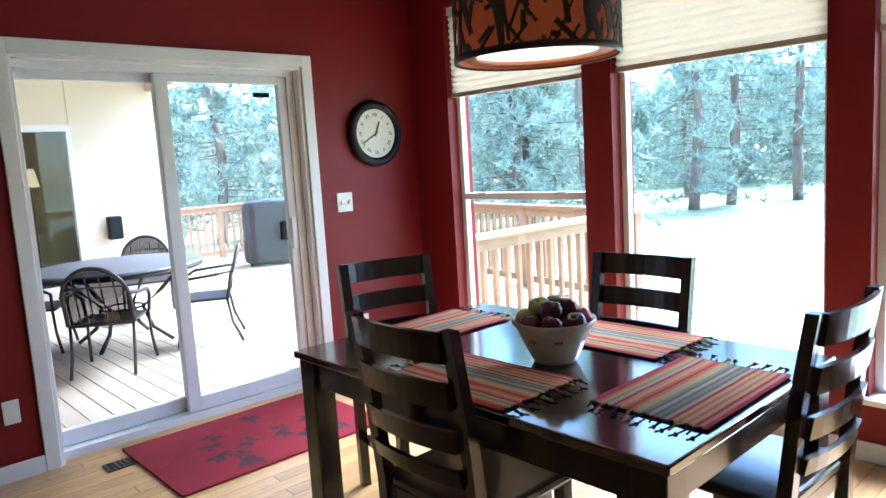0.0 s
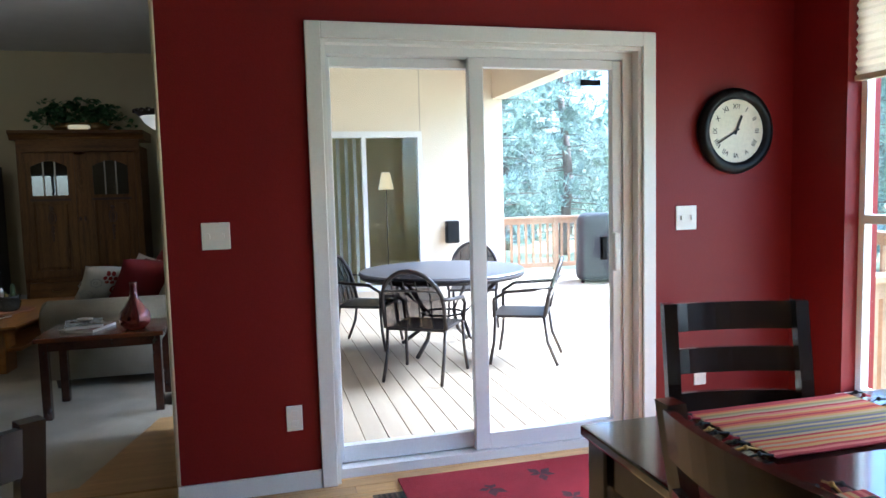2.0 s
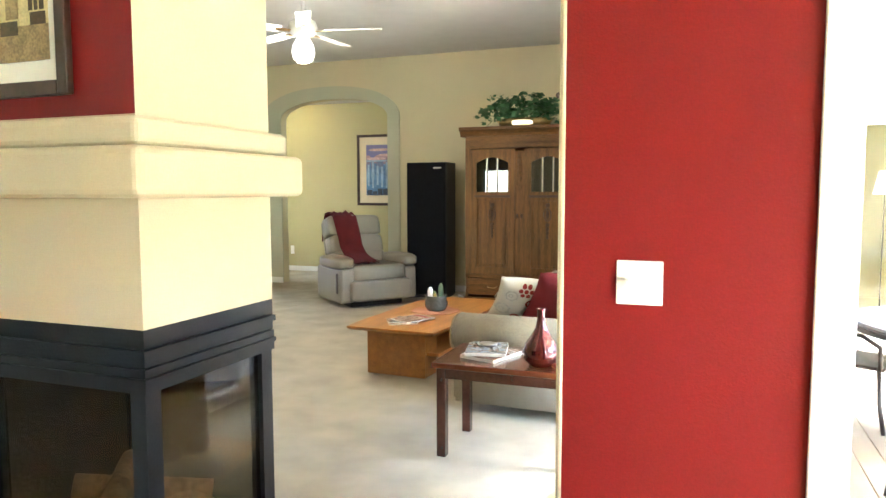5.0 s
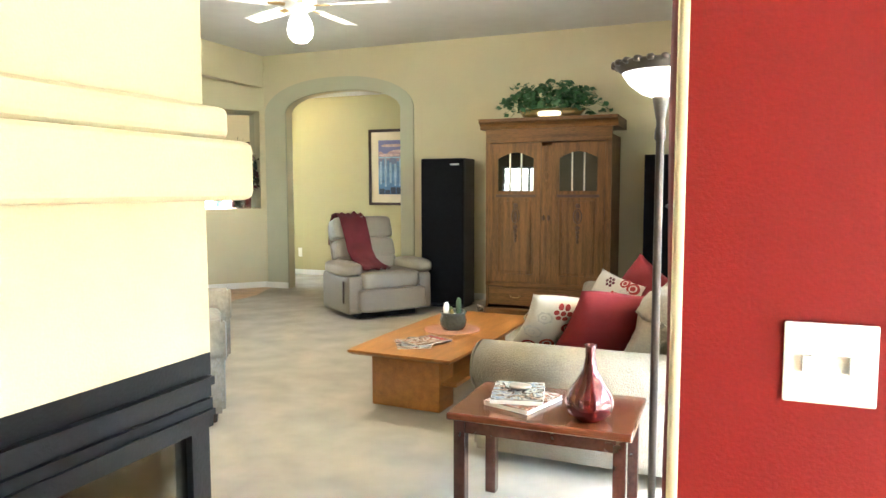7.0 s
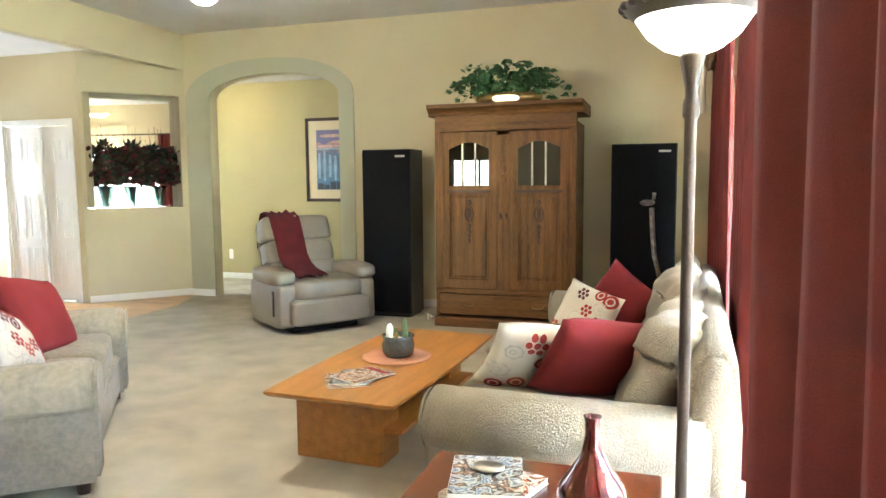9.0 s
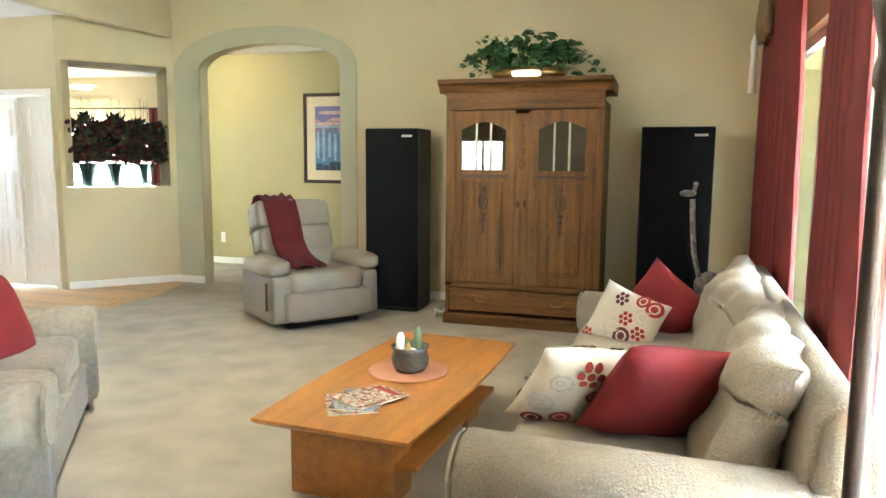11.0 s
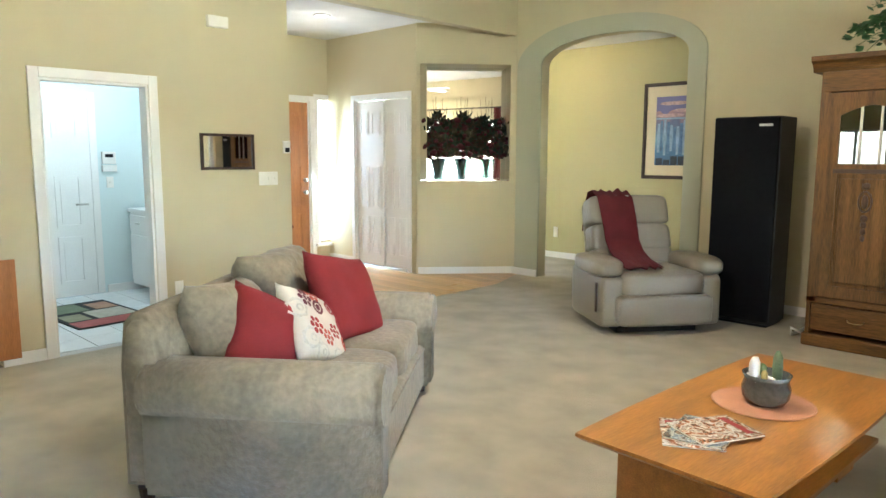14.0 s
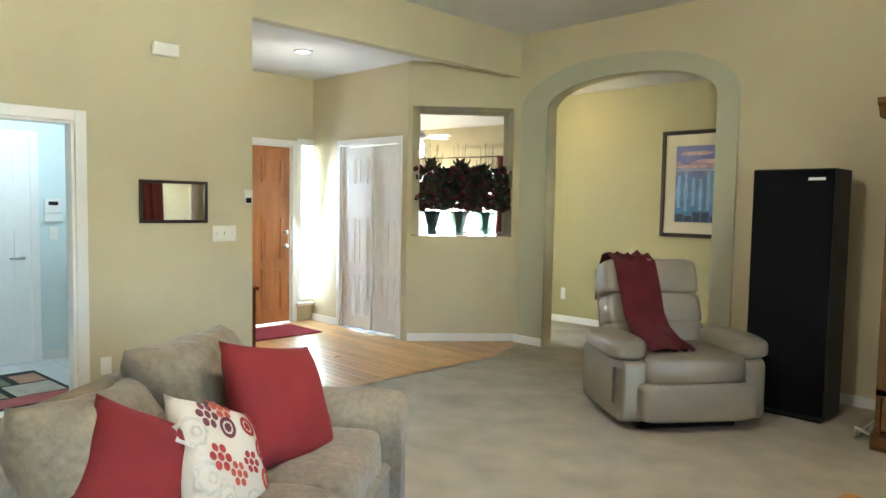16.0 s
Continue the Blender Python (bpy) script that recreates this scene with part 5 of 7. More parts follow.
part("case", bx(-0.09, 0.09, -0.13, -0.02, -0.15, 0.15, bevel=0.02), BLACKMAT, ss)
part("bracket", bx(-0.03, 0.03, -0.02, 0, -0.04, 0.04), BLACKMAT, ss)

BALUSTER = bx(-0.019, 0.019, -0.019, 0.019, 0.0, 0.80)
bal0 = part("baluster", BALUSTER, RAILWOOD)


def railing(p0, p1, label, first=False):
    e = thing("deck_railing", pose(p0[0], p0[1], DZ, 0, 0, math.degrees(math.atan2(p1[1] - p0[1], p1[0] - p0[0]))), label, "railing", "deck railings")
    ln = math.hypot(p1[0] - p0[0], p1[1] - p0[1])
    part("cap_rail", bx(0, ln, -0.07, 0.07, 0.93, 0.97, bevel=0.006), RAILWOOD, e)
    part("top_rail", bx(0, ln, -0.02, 0.02, 0.84, 0.93), RAILWOOD, e)
    part("bottom_rail", bx(0, ln, -0.02, 0.02, 0.06, 0.14), RAILWOOD, e)
    n = max(1, round(ln / 1.8))
    for k in range(n + 1):
        x = min(max(ln * k / n, 0.05), ln - 0.05)
        part("post", bx(x - 0.045, x + 0.045, -0.045, 0.045, 0, 0.93), RAILWOOD, e)
    m = int(ln / 0.135)
    for k in range(m):
        share("baluster", bal0, pose((k + 0.5) * ln / m, 0.03, 0.1), e)
    return e


r1 = railing((3.75, 13.0), (7.45, 13.0), "cedar deck railing with square balusters at the far side")
r2 = railing((7.45, 13.0), (5.88, 4.45), "long cedar deck railing with square balusters")
r3 = railing((3.55, 4.45), (5.85, 4.45), "cedar deck railing beside the dining windows")
bal0.parent = r1
bal0.matrix_basis = pose(0.02, 0.03, 0.1)

# patio table and chairs
pt = thing("patio_table", pose(2.12, 7.70, DZ), "round slate topped bronze patio table", "table")
b = bmesh.new()
lathe(b, [(0.0, 0.72), (0.755, 0.72), (0.77, 0.735), (0.755, 0.75), (0.0, 0.75)], 48)
part("tabletop", b, PATIOTOP, pt, smooth=False)
b = bmesh.new()
lathe(b, [(0.745, 0.69), (0.76, 0.69), (0.76, 0.721), (0.745, 0.721), (0.745, 0.69)], 48)
part("rim", b, PATIO, pt, smooth=True)
for k in range(4):
    a = math.radians(45 + 90 * k)
    c, s = math.cos(a), math.sin(a)
    b = bmesh.new()
    tube(b, [(0.62 * c, 0.62 * s, 0.72), (0.40 * c, 0.40 * s, 0.50), (0.20 * c, 0.20 * s, 0.34), (0.28 * c, 0.28 * s, 0.14), (0.46 * c, 0.46 * s, 0.012)], 0.019)
    part("leg", b, PATIO, pt, smooth=True)
b = bmesh.new()
lathe(b, [(0.19, 0.33), (0.21, 0.34), (0.19, 0.35), (0.17, 0.34), (0.19, 0.33)], 24)
part("leg_ring", b, PATIO, pt, smooth=True)
MESHCLOTH = glass("dark_sling_mesh", (0.16, 0.15, 0.15), 0.1)


def patio_chair(m):
    """Arched back metal armchair, front at local -y."""
    e = thing("patio_chair", m, "bronze metal patio armchair with a mesh back", "chair", "chairs round the patio table")
    b = bmesh.new()
    pts = [(-0.25, 0.20, 0.42)] + [(-0.25 * math.cos(math.pi * k / 12), 0.24 + 0.09 * math.sin(math.pi * k / 12), 0.62 + 0.26 * math.sin(math.pi * k / 12)) for k in range(13)] + [(0.25, 0.20, 0.42)]
    tube(b, pts, 0.017)
    part("back_frame", b, PATIO, e, smooth=True)
    b = bmesh.new()
    vs = [b.verts.new((p[0] * 0.96, p[1], p[2] * 0.99)) for p in pts]
    f = b.faces.new(vs)
    bmesh.ops.triangulate(b, faces=[f])
    part("mesh_back", b, MESHCLOTH, e)
    for x in (-0.15, -0.05, 0.05, 0.15):
        b = bmesh.new()
        tube(b, [(x, 0.205, 0.44), (x, 0.25, 0.65), (x, 0.31, 0.80)], 0.006, 6)
        part("back_bar", b, PATIO, e)
    b = bmesh.new()
    tube(b, [(-0.22, 0.29, 0.72), (0, 0.32, 0.73), (0.22, 0.29, 0.72)], 0.008, 6)
    part("back_bar", b, PATIO, e)
    part("seat", bx(-0.24, 0.24, -0.24, 0.21, 0.40, 0.425, bevel=0.01), PATIO, e)
    for s in (-1, 1):
        b = bmesh.new()
        tube(b, [(0.25 * s, 0.27, 0.66), (0.285 * s, 0.12, 0.645), (0.285 * s, -0.12, 0.625), (0.27 * s, -0.22, 0.56), (0.255 * s, -0.22, 0.42)], 0.015)
        part("armrest", b, PATIO, e, smooth=True)
        b = bmesh.new()
        tube(b, [(0.25 * s, -0.21, 0.42), (0.255 * s, -0.225, 0.2), (0.27 * s, -0.26, 0.008)], 0.014)
        part("front_leg", b, PATIO, e, smooth=True)
        b = bmesh.new()
        tube(b, [(0.24 * s, 0.19, 0.42), (0.235 * s, 0.22, 0.2), (0.24 * s, 0.30, 0.008)], 0.014)
        part("rear_leg", b, PATIO, e, smooth=True)
    return e


pc = patio_chair(pose(1.74, 6.82, DZ, 0, 0, 146))
copy_thing(pc, pose(1.47, 8.08, DZ, 0, 0, 62))
copy_thing(pc, pose(2.73, 8.70, DZ, 0, 0, -20))
copy_thing(pc, pose(2.68, 7.06, DZ, 0, 0, -118))
gr = thing("covered_grill", pose(5.65, 11.25, DZ, 0, 0, -28), "charcoal grey covered barbecue grill on the deck", "grill")
b = bmesh.new()
puff(b, (0, 0, 0.54), (0.86, 0.56, 1.06), 0.25, 0.06, 14, 5)
for v in b.verts:
    v.co.z = max(0.05, v.co.z)
part("cover", b, mat("charcoal_vinyl_cover", (0.018, 0.018, 0.024), 0.6, 0.25, 5, 60, 0.3), gr, smooth=True)
for x in (-0.35, 0.3):
    for y in (-0.2, 0.15):
        part("caster", bx(x, x + 0.05, y, y + 0.05, 0, 0.12), BLACKMAT, gr)


# pines beyond the deck
def pine(m, seed, hgt):
    rnd = random.Random(seed)
    e = thing("pine_tree", m, "tall ponderosa pine with open needle clumps", "tree", "pines beyond the yard")
    b = bmesh.new()
    pts = [(0.12 * math.sin(k * 1.3 + seed), 0.12 * math.cos(k * 1.7), hgt * k / 6) for k in range(7)]
    for k in range(6):
        C(b, pts[k], pts[k + 1], 0.20 * (1 - k / 7) + 0.03, 0.20 * (1 - (k + 1) / 7) + 0.03, 8)
    part("trunk", b, BARK, e, smooth=True)
    verts, faces = [], []
    bl_ = bmesh.new()
    for k in range(70):
        z = hgt * (0.05 + 0.93 * k / 70)
        a = rnd.random() * 6.283
        ln = (0.6 + 2.1 * (1 - z / hgt) ** 0.7) * (0.6 + 0.6 * rnd.random())
        d = Vector((math.cos(a), math.sin(a), 0.05 - 0.2 * rnd.random()))
        o = Vector((0, 0, z))
        C(bl_, o, o + d * ln * 0.85, 0.028, 0.008, 4)
        for j in range(9):
            c = o + d * ln * (0.35 + 0.65 * j / 8) + Vector((rnd.random() - 0.5, rnd.random() - 0.5, rnd.random() - 0.5)) * 0.45
            for q in range(13):
                u = Vector((rnd.random() - 0.5, rnd.random() - 0.5, rnd.random() - 0.25)).normalized()
                w = u.cross(Vector((rnd.random() - 0.5, rnd.random() - 0.5, rnd.random() - 0.5))).normalized()
                s = 0.22 + 0.24 * rnd.random()
                i = len(verts)
                verts += [c - w * s * 0.09, c + w * s * 0.09, c + u * s]
                faces.append((i, i + 1, i + 2))
    part("limbs", bl_, BARK, e)
    me = bpy.data.meshes.new("crown")
    me.from_pydata(verts, [], faces)
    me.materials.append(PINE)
    cr = new("crown", me)
    cr.parent = e
    return e


GZ = -1.2
pines = [pine(pose(14, 22, GZ), 1, 12), pine(pose(18.5, 17, GZ), 2, 9), pine(pose(9.0, 27, GZ), 3, 14)]
rnd = random.Random(8)
k = 0
for ring, cnt in ((22, 9), (29, 12), (37, 15)):
    for i in range(cnt):
        ang = math.radians(8 + 84 * (i + rnd.random() * 0.8) / cnt)
        rr = ring * (0.9 + 0.25 * rnd.random())
        if ring == 22 and math.degrees(ang) < 30:
            rr += 9
        x, y = 2 + rr * math.cos(ang), 3 + rr * math.sin(ang)
        k += 1
        copy_thing(pines[k % 3], pose(x, y, GZ, 0, 0, rnd.random() * 360))
# far woods
vs, fs = [], []
for i in range(20000):
    ang = math.radians(-25 + 135 * rnd.random())
    rr = 44 + 26 * rnd.random()
    hh = (7.5 + 4 * noise.noise(Vector((math.degrees(ang) * 0.35, 0, 0)))) * rnd.random() ** 0.8
    c = Vector((2 + rr * math.cos(ang), 3 + rr * math.sin(ang), GZ + hh))
    for q in range(3):
        u = Vector((rnd.random() - 0.5, rnd.random() - 0.5, rnd.random() - 0.5)).normalized() * (0.5 + rnd.random() * 0.8)
        w = Vector((rnd.random() - 0.5, rnd.random() - 0.5, rnd.random() - 0.5)).normalized() * 0.35
        n = len(vs)
        vs += [c - w, c + w, c + u]
        fs.append((n, n + 1, n + 2))
me = bpy.data.meshes.new("far_woods")
me.from_pydata(vs, [], fs)
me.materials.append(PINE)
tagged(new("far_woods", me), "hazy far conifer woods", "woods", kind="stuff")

# ---- living room ----
def rolled_arm(length):
    """Profile of a rolled arm in (y, z), to be swept; its outside at y 0."""
    pts = [(0.03, 0.07), (0.03, 0.42)]
    for k in range(15):
        a = math.radians(215 - 250 * k / 14)
        pts.append((0.125 + 0.145 * math.cos(a), 0.50 + 0.135 * math.sin(a)))
    pts += [(0.22, 0.40), (0.22, 0.07)]
    return pts


def couch(name, m, L, D, cloth, seats, label, top=0.86, seed=0):
    """Rolled arm sofa, front at local -y, origin at the floor in the middle."""
    e = thing(name, m, label, "sofa")
    part("base", bx(-L / 2 + 0.2, L / 2 - 0.2, -D / 2 + 0.04, D / 2 - 0.06, 0.07, 0.33, bevel=0.025, seg=3), cloth, e)
    for s in (-1, 1):
        b = bmesh.new()
        prof = rolled_arm(D)
        sweep(b, prof, -D / 2, D / 2 - 0.10)
        bmesh.ops.bevel(b, geom=[ed for ed in b.edges if abs(abs(ed.verts[0].co.x - ed.verts[1].co.x)) < 1e-4], offset=0.02, segments=2, affect="EDGES")
        # swept along local x: turn so that the sweep runs along y, mirrored for the other side
        mm = Matrix(((0, s, 0, -s * L / 2), (1, 0, 0, 0), (0, 0, 1, 0), (0, 0, 0, 1)))
        bmesh.ops.transform(b, matrix=mm, verts=b.verts[:])
        bmesh.ops.recalc_face_normals(b, faces=b.faces[:])
        part("arm", b, cloth, e, smooth=True)
        b = bmesh.new()
        C(b, (-s * (L / 2 - 0.125), -D / 2 - 0.012, 0.50), (-s * (L / 2 - 0.125), -D / 2 + 0.004, 0.50), 0.118, 0.128, 28)
        part("arm_face", b, cloth, e)
    b = bmesh.new()
    n = 20
    prof = [(D / 2 - 0.20, 0.08), (D / 2, 0.08), (D / 2, 0.60), (D / 2 - 0.02, top - 0.08), (D / 2 - 0.06, top - 0.035), (D / 2 - 0.12, top - 0.035), (D / 2 - 0.17, top - 0.09), (D / 2 - 0.20, 0.6)]
    sweep(b, prof, -L / 2 + 0.06, L / 2 - 0.06)
    bmesh.ops.bevel(b, geom=[ed for ed in b.edges if abs(ed.verts[0].co.x - ed.verts[1].co.x) < 1e-4], offset=0.03, segments=3, affect="EDGES")
    part("back_frame", b, cloth, e, smooth=True)
    w = (L - 0.44) / seats
    for k in range(seats):
        cx = -L / 2 + 0.22 + w * (k + 0.5)
        b = bmesh.new()
        puff(b, (cx, -0.08, 0.40), (w * 1.0, D - 0.28, 0.20), 0.28, 0.03, 20, seed + k)
        part("seat_cushion", b, cloth, e, smooth=True)
        b = bmesh.new()
        cushion(b, w * 1.04, 0.58, 0.30 if L < 2 else 0.25, 22, seed + 10 + k)
        for v in b.verts:
            crease = noise.noise(Vector((v.co.x * 5 + seed, v.co.y * 4, v.co.z * 4 + k * 3)))
            v.co.y += (0.055 if L > 2 else 0.035) * crease + 0.020 * noise.noise(Vector((v.co.x * 14, v.co.y * 6, v.co.z * 11 + k)))
            v.co.z += 0.02 * crease - (0.05 * (0.5 + v.co.x / w) if v.co.z > 0.1 else 0)
        part("back_cushion", b, cloth, e, smooth=True, m=pose(cx, D / 2 - (0.27 if L > 2 else 0.31), 0.665 if L > 2 else 0.635 + 0.065 * k, -26 if L > 2 else -24, (-1) ** k * 3, (-1) ** k * 3))
    part("welt", bx(-L / 2 + 0.22, L / 2 - 0.22, -D / 2 + 0.034, -D / 2 + 0.042, 0.30, 0.312), cloth, e)
    for x in (-L / 2 + 0.1, L / 2 - 0.1):
        for y in (-D / 2 + 0.08, D / 2 - 0.08):
            b = bmesh.new()
            C(b, (x, y, 0), (x, y, 0.075), 0.028, 0.038, 12)
            part("foot", b, BLACKWOOD, e)
    return e


couch("sofa", pose(-0.39, 8.30, 0, 0, 0, -92), 2.86, 1.17, SOFACLOTH, 2, "oatmeal chenille rolled arm sofa with loose cushions", 0.90, 1)
LM = pose(-3.575, 7.225, 0, 0, 0, 127.8)
couch("loveseat", LM, 1.75, 1.10, LOVECLOTH, 2, "grey tan chenille rolled arm loveseat", 0.86, 4)

FLORAL = mat("cream_pillow_cotton", (0.50, 0.45, 0.36), 0.9, 0.06, 8, 220, 0.3)
FLOWER = [mat("brick_red_print", (0.24, 0.02, 0.015), 0.9, 0.2), mat("rust_print", (0.34, 0.06, 0.03), 0.9, 0.2), mat("grey_scroll_print", (0.42, 0.39, 0.33), 0.9, 0.2), mat("dark_plum_print", (0.10, 0.02, 0.03), 0.9, 0.2)]


def pillow(m, w, h, t, cloth, label, seed, flowers=0):
    e = thing("throw_pillow", m, label, "pillow", "throw pillows")
    b = bmesh.new()
    cushion(b, w, h, t, 16, seed)
    part("cover", b, cloth, e, smooth=True)
    rnd = random.Random(seed)
    spots = []
    tries = 0
    while len(spots) < flowers and tries < 400:
        tries += 1
        x, z = (rnd.random() - 0.5) * 0.8, (rnd.random() - 0.5) * 0.8
        if all(math.hypot(x - a, z - c) > 0.19 for a, c in spots):
            spots.append((x, z))
    for i, (x, z) in enumerate(spots):
        for side in (-1, 1):
            u, v = 2 * x, 2 * z
            r = 0.034 + 0.012 * rnd.random()
            b = bmesh.new()

            def surf(px, pz):
                uu, vv = max(-0.98, min(0.98, px / (w / 2))), max(-0.98, min(0.98, pz / (h / 2)))
                d = t / 2 * max(0.0, (1 - uu ** 4) * (1 - vv ** 4)) ** 0.55
                d *= 1 + 0.12 * noise.noise(Vector((uu * 2 + seed, vv * 2, side)))
                return Vector((px, side * (d + 0.003), pz))
            cx, cz = x * w, z * h
            kind_ = i % 3
            n = 14

            def disc(px, pz, ro, ri, lobes):
                for k in range(n):
                    a0, a1 = 2 * math.pi * k / n, 2 * math.pi * (k + 1) / n
                    w0, w1 = ro * (1 + lobes * math.cos(7 * a0)), ro * (1 + lobes * math.cos(7 * a1))
                    o = [surf(px + w0 * math.cos(a0), pz + w0 * math.sin(a0)), surf(px + w1 * math.cos(a1), pz + w1 * math.sin(a1))]
                    o += [surf(px + ri * math.cos(a1), pz + ri * math.sin(a1)), surf(px + ri * math.cos(a0), pz + ri * math.sin(a0))] if ri else [surf(px, pz)]
                    b.faces.new([b.verts.new(c) for c in o])
            if kind_ == 0:
                disc(cx, cz, r * 1.15, r * 0.72, 0.0), disc(cx, cz, r * 0.5, 0, 0.12)
            elif kind_ == 1:
                disc(cx, cz, r * 0.36, 0, 0.0)
                for q in range(6):
                    disc(cx + r * 0.85 * math.cos(q * 1.047), cz + r * 0.85 * math.sin(q * 1.047), r * 0.36, 0, 0.0)
            else:
                disc(cx, cz, r * 1.3, r * 0.95, 0.08), disc(cx + r * 0.2, cz, r * 0.5, r * 0.25, 0.0)
            part("flower_motif", b, FLOWER[(0, 3, 0, 1)[(i + seed) % 4] if kind_ != 2 else 2], e)
    return e


# on the sofa (world poses: pillow plane is local XZ, facing -y)
pillow(pose(-0.42, 9.30, 0.61, -18, 30, -35), 0.46, 0.46, 0.17, REDCLOTH, "crimson velvet throw pillow on the sofa", 1)
pillow(pose(-0.62, 9.02, 0.56, -24, 14, -30), 0.43, 0.42, 0.16, FLORAL, "cream pillow with red and orange flowers", 2, 12)
pillow(pose(-0.38, 7.46, 0.68, -38, -8, -148), 0.55, 0.46, 0.17, REDCLOTH, "crimson velvet throw pillow leaning on the sofa arm", 3)
pillow(pose(-0.64, 7.56, 0.64, -42, -8, -150), 0.60, 0.46, 0.15, FLORAL, "cream pillow with grey scrolls and red flowers", 4, 14)
# on the loveseat, in its own frame
pillow(LM @ pose(-0.42, 0.05, 0.63, -26, 28, -38), 0.45, 0.44, 0.18, REDCLOTH, "crimson velvet throw pillow on the loveseat", 5)
pillow(LM @ pose(-0.18, -0.08, 0.62, -34, 24, -18), 0.44, 0.42, 0.14, FLORAL, "cream pillow with red and grey flowers", 6, 18)
pillow(LM @ pose(0.30, -0.12, 0.68, -26, 12, -20), 0.56, 0.52, 0.18, REDCLOTH, "large crimson velvet throw pillow on the loveseat", 7)

# recliner
RM = pose(-3.60, 10.76, 0, 0, 0, 53) @ Matrix.Diagonal((1.12, 1.08, 1.03, 1))
rc = thing("recliner", RM, "taupe leather recliner with padded arms", "armchair")
b = bmesh.new()
puff(b, (0, -0.10, 0.41), (0.66, 0.70, 0.20), 0.3, 0.03, 18, 1)
part("seat", b, LEATHER, rc, smooth=True)
b = bmesh.new()
puff(b, (0, -0.40, 0.21), (0.74, 0.14, 0.25), 0.28, 0.03, 16, 2)
part("footrest", b, LEATHER, rc, smooth=True)
for z, h, t, nm in ((0.52, 0.20, 0.22, "lumbar_pad"), (0.93, 0.27, 0.25, "head_pad"), (0.70, 0.25, 0.22, "mid_pad")):
    b = bmesh.new()
    puff(b, (0, 0, 0), (0.68, t, h), 0.30, 0.03, 18, int(z * 10))
    part(nm, b, LEATHER, rc, smooth=True, m=pose(0, 0.24 + (z - 0.5) * 0.34, z, -17))
part("back_shell", bx(-0.33, 0.33, -0.05, 0.05, -0.40, 0.36, bevel=0.05, seg=3), LEATHER, rc, m=pose(0, 0.42, 0.66, -17), smooth=True)
for s in (-1, 1):
    b = bmesh.new()
    puff(b, (s * 0.385, -0.02, 0.27), (0.16, 0.74, 0.42), 0.2, 0.02, 18, 7)
    part("side_panel", b, LEATHER, rc, smooth=True)
    b = bmesh.new()
    puff(b, (s * 0.395, -0.08, 0.535), (0.25, 0.62, 0.16), 0.6, 0.03, 18, 8 + s)
    part("arm_pad", b, LEATHER, rc, smooth=True)
b = bmesh.new()
B(b, -0.487, -0.475, -0.30, -0.27, 0.18, 0.42, bevel=0.004)
part("recline_lever", b, BLACKWOOD, rc, "dark wooden recline lever", m=pose(0, 0, 0))
part("base_frame", bx(-0.32, 0.32, -0.3, 0.3, 0.0, 0.09, bevel=0.01), BLACKMAT, rc)

# throw blanket draped down the chair's back and arm
b = bmesh.new()
line = [(0.60, 0.72), (0.57, 0.92), (0.50, 1.06), (0.40, 1.09), (0.30, 1.04), (0.235, 0.93), (0.165, 0.80), (0.12, 0.68), (0.04, 0.60), (-0.08, 0.555), (-0.20, 0.53), (-0.30, 0.515)]
cols = 12
rows = []
for i, (y, z) in enumerate(line):
    u = i / (len(line) - 1)
    drift = -0.10 + (0.0 if u < 0.6 else 0.03 * (u - 0.6) / 0.4)
    rw = []
    for j in range(cols + 1):
        v = j / cols - 0.5
        x = -0.035 + drift + v * (0.31 - 0.05 * u)
        k = 0.009 * math.sin(v * 26 + u * 5) + 0.03 * noise.noise(Vector((u * 4, v * 6, 1)))
        rw.append((x, y - (0.03 if u > 0.35 else 0) + k * 0.7, z + 0.03 + k))
    rows.append(rw)
for off in (0.0, -0.016):
    vs = [[b.verts.new((x, y - off * 0.5, z + off)) for x, y, z in rw] for rw in rows]
    for i in range(len(rows) - 1):
        for j in range(cols):
            b.faces.new((vs[i][j], vs[i][j + 1], vs[i + 1][j + 1], vs[i + 1][j]))
tagged(part("throw_blanket", b, MAROON, m=RM, smooth=True), "maroon fleece throw draped over the recliner", "blanket")

# armoire
am = thing("armoire", pose(-1.63, 11.03, 0) @ Matrix.Diagonal((0.955, 1, 0.985, 1)), "carved brown oak armoire with leaded glass door lights", "armoire")
AW, AD = 1.46, 0.62
b = bmesh.new()
B(b, -AW / 2, -AW / 2 + 0.03, 0.0, AD, 0.10, 2.05), B(b, AW / 2 - 0.03, AW / 2, 0.0, AD, 0.10, 2.05), B(b, -AW / 2 + 0.03, AW / 2 - 0.03, AD - 0.02, AD, 0.10, 2.05), B(b, -AW / 2 + 0.03, AW / 2 - 0.03, 0.0, AD - 0.02, 0.40, 0.43)
part("carcass", b, ARMOAK, am)
b = bmesh.new()
B(b, -AW / 2, -AW / 2 + 0.07, -0.012, 0, 0.36, 1.98), B(b, AW / 2 - 0.07, AW / 2, -0.012, 0, 0.36, 1.98), B(b, -0.065, 0.065, -0.016, 0, 0.40, 1.94, bevel=0.004)
part("stile", b, ARMOAK, am)
part("frieze", bx(-AW / 2, AW / 2, -0.014, 0.05, 1.98, 2.13, bevel=0.004), ARMOAKX, am)
b = bmesh.new()
prof = [(AD, 2.13), (-0.02, 2.13), (-0.03, 2.16), (-0.055, 2.19), (-0.09, 2.21), (-0.09, 2.245), (AD, 2.245)]
sweep(b, prof, -AW / 2 - 0.065, AW / 2 + 0.065)
part("crown", b, ARMOAKX, am, "projecting moulded crown")
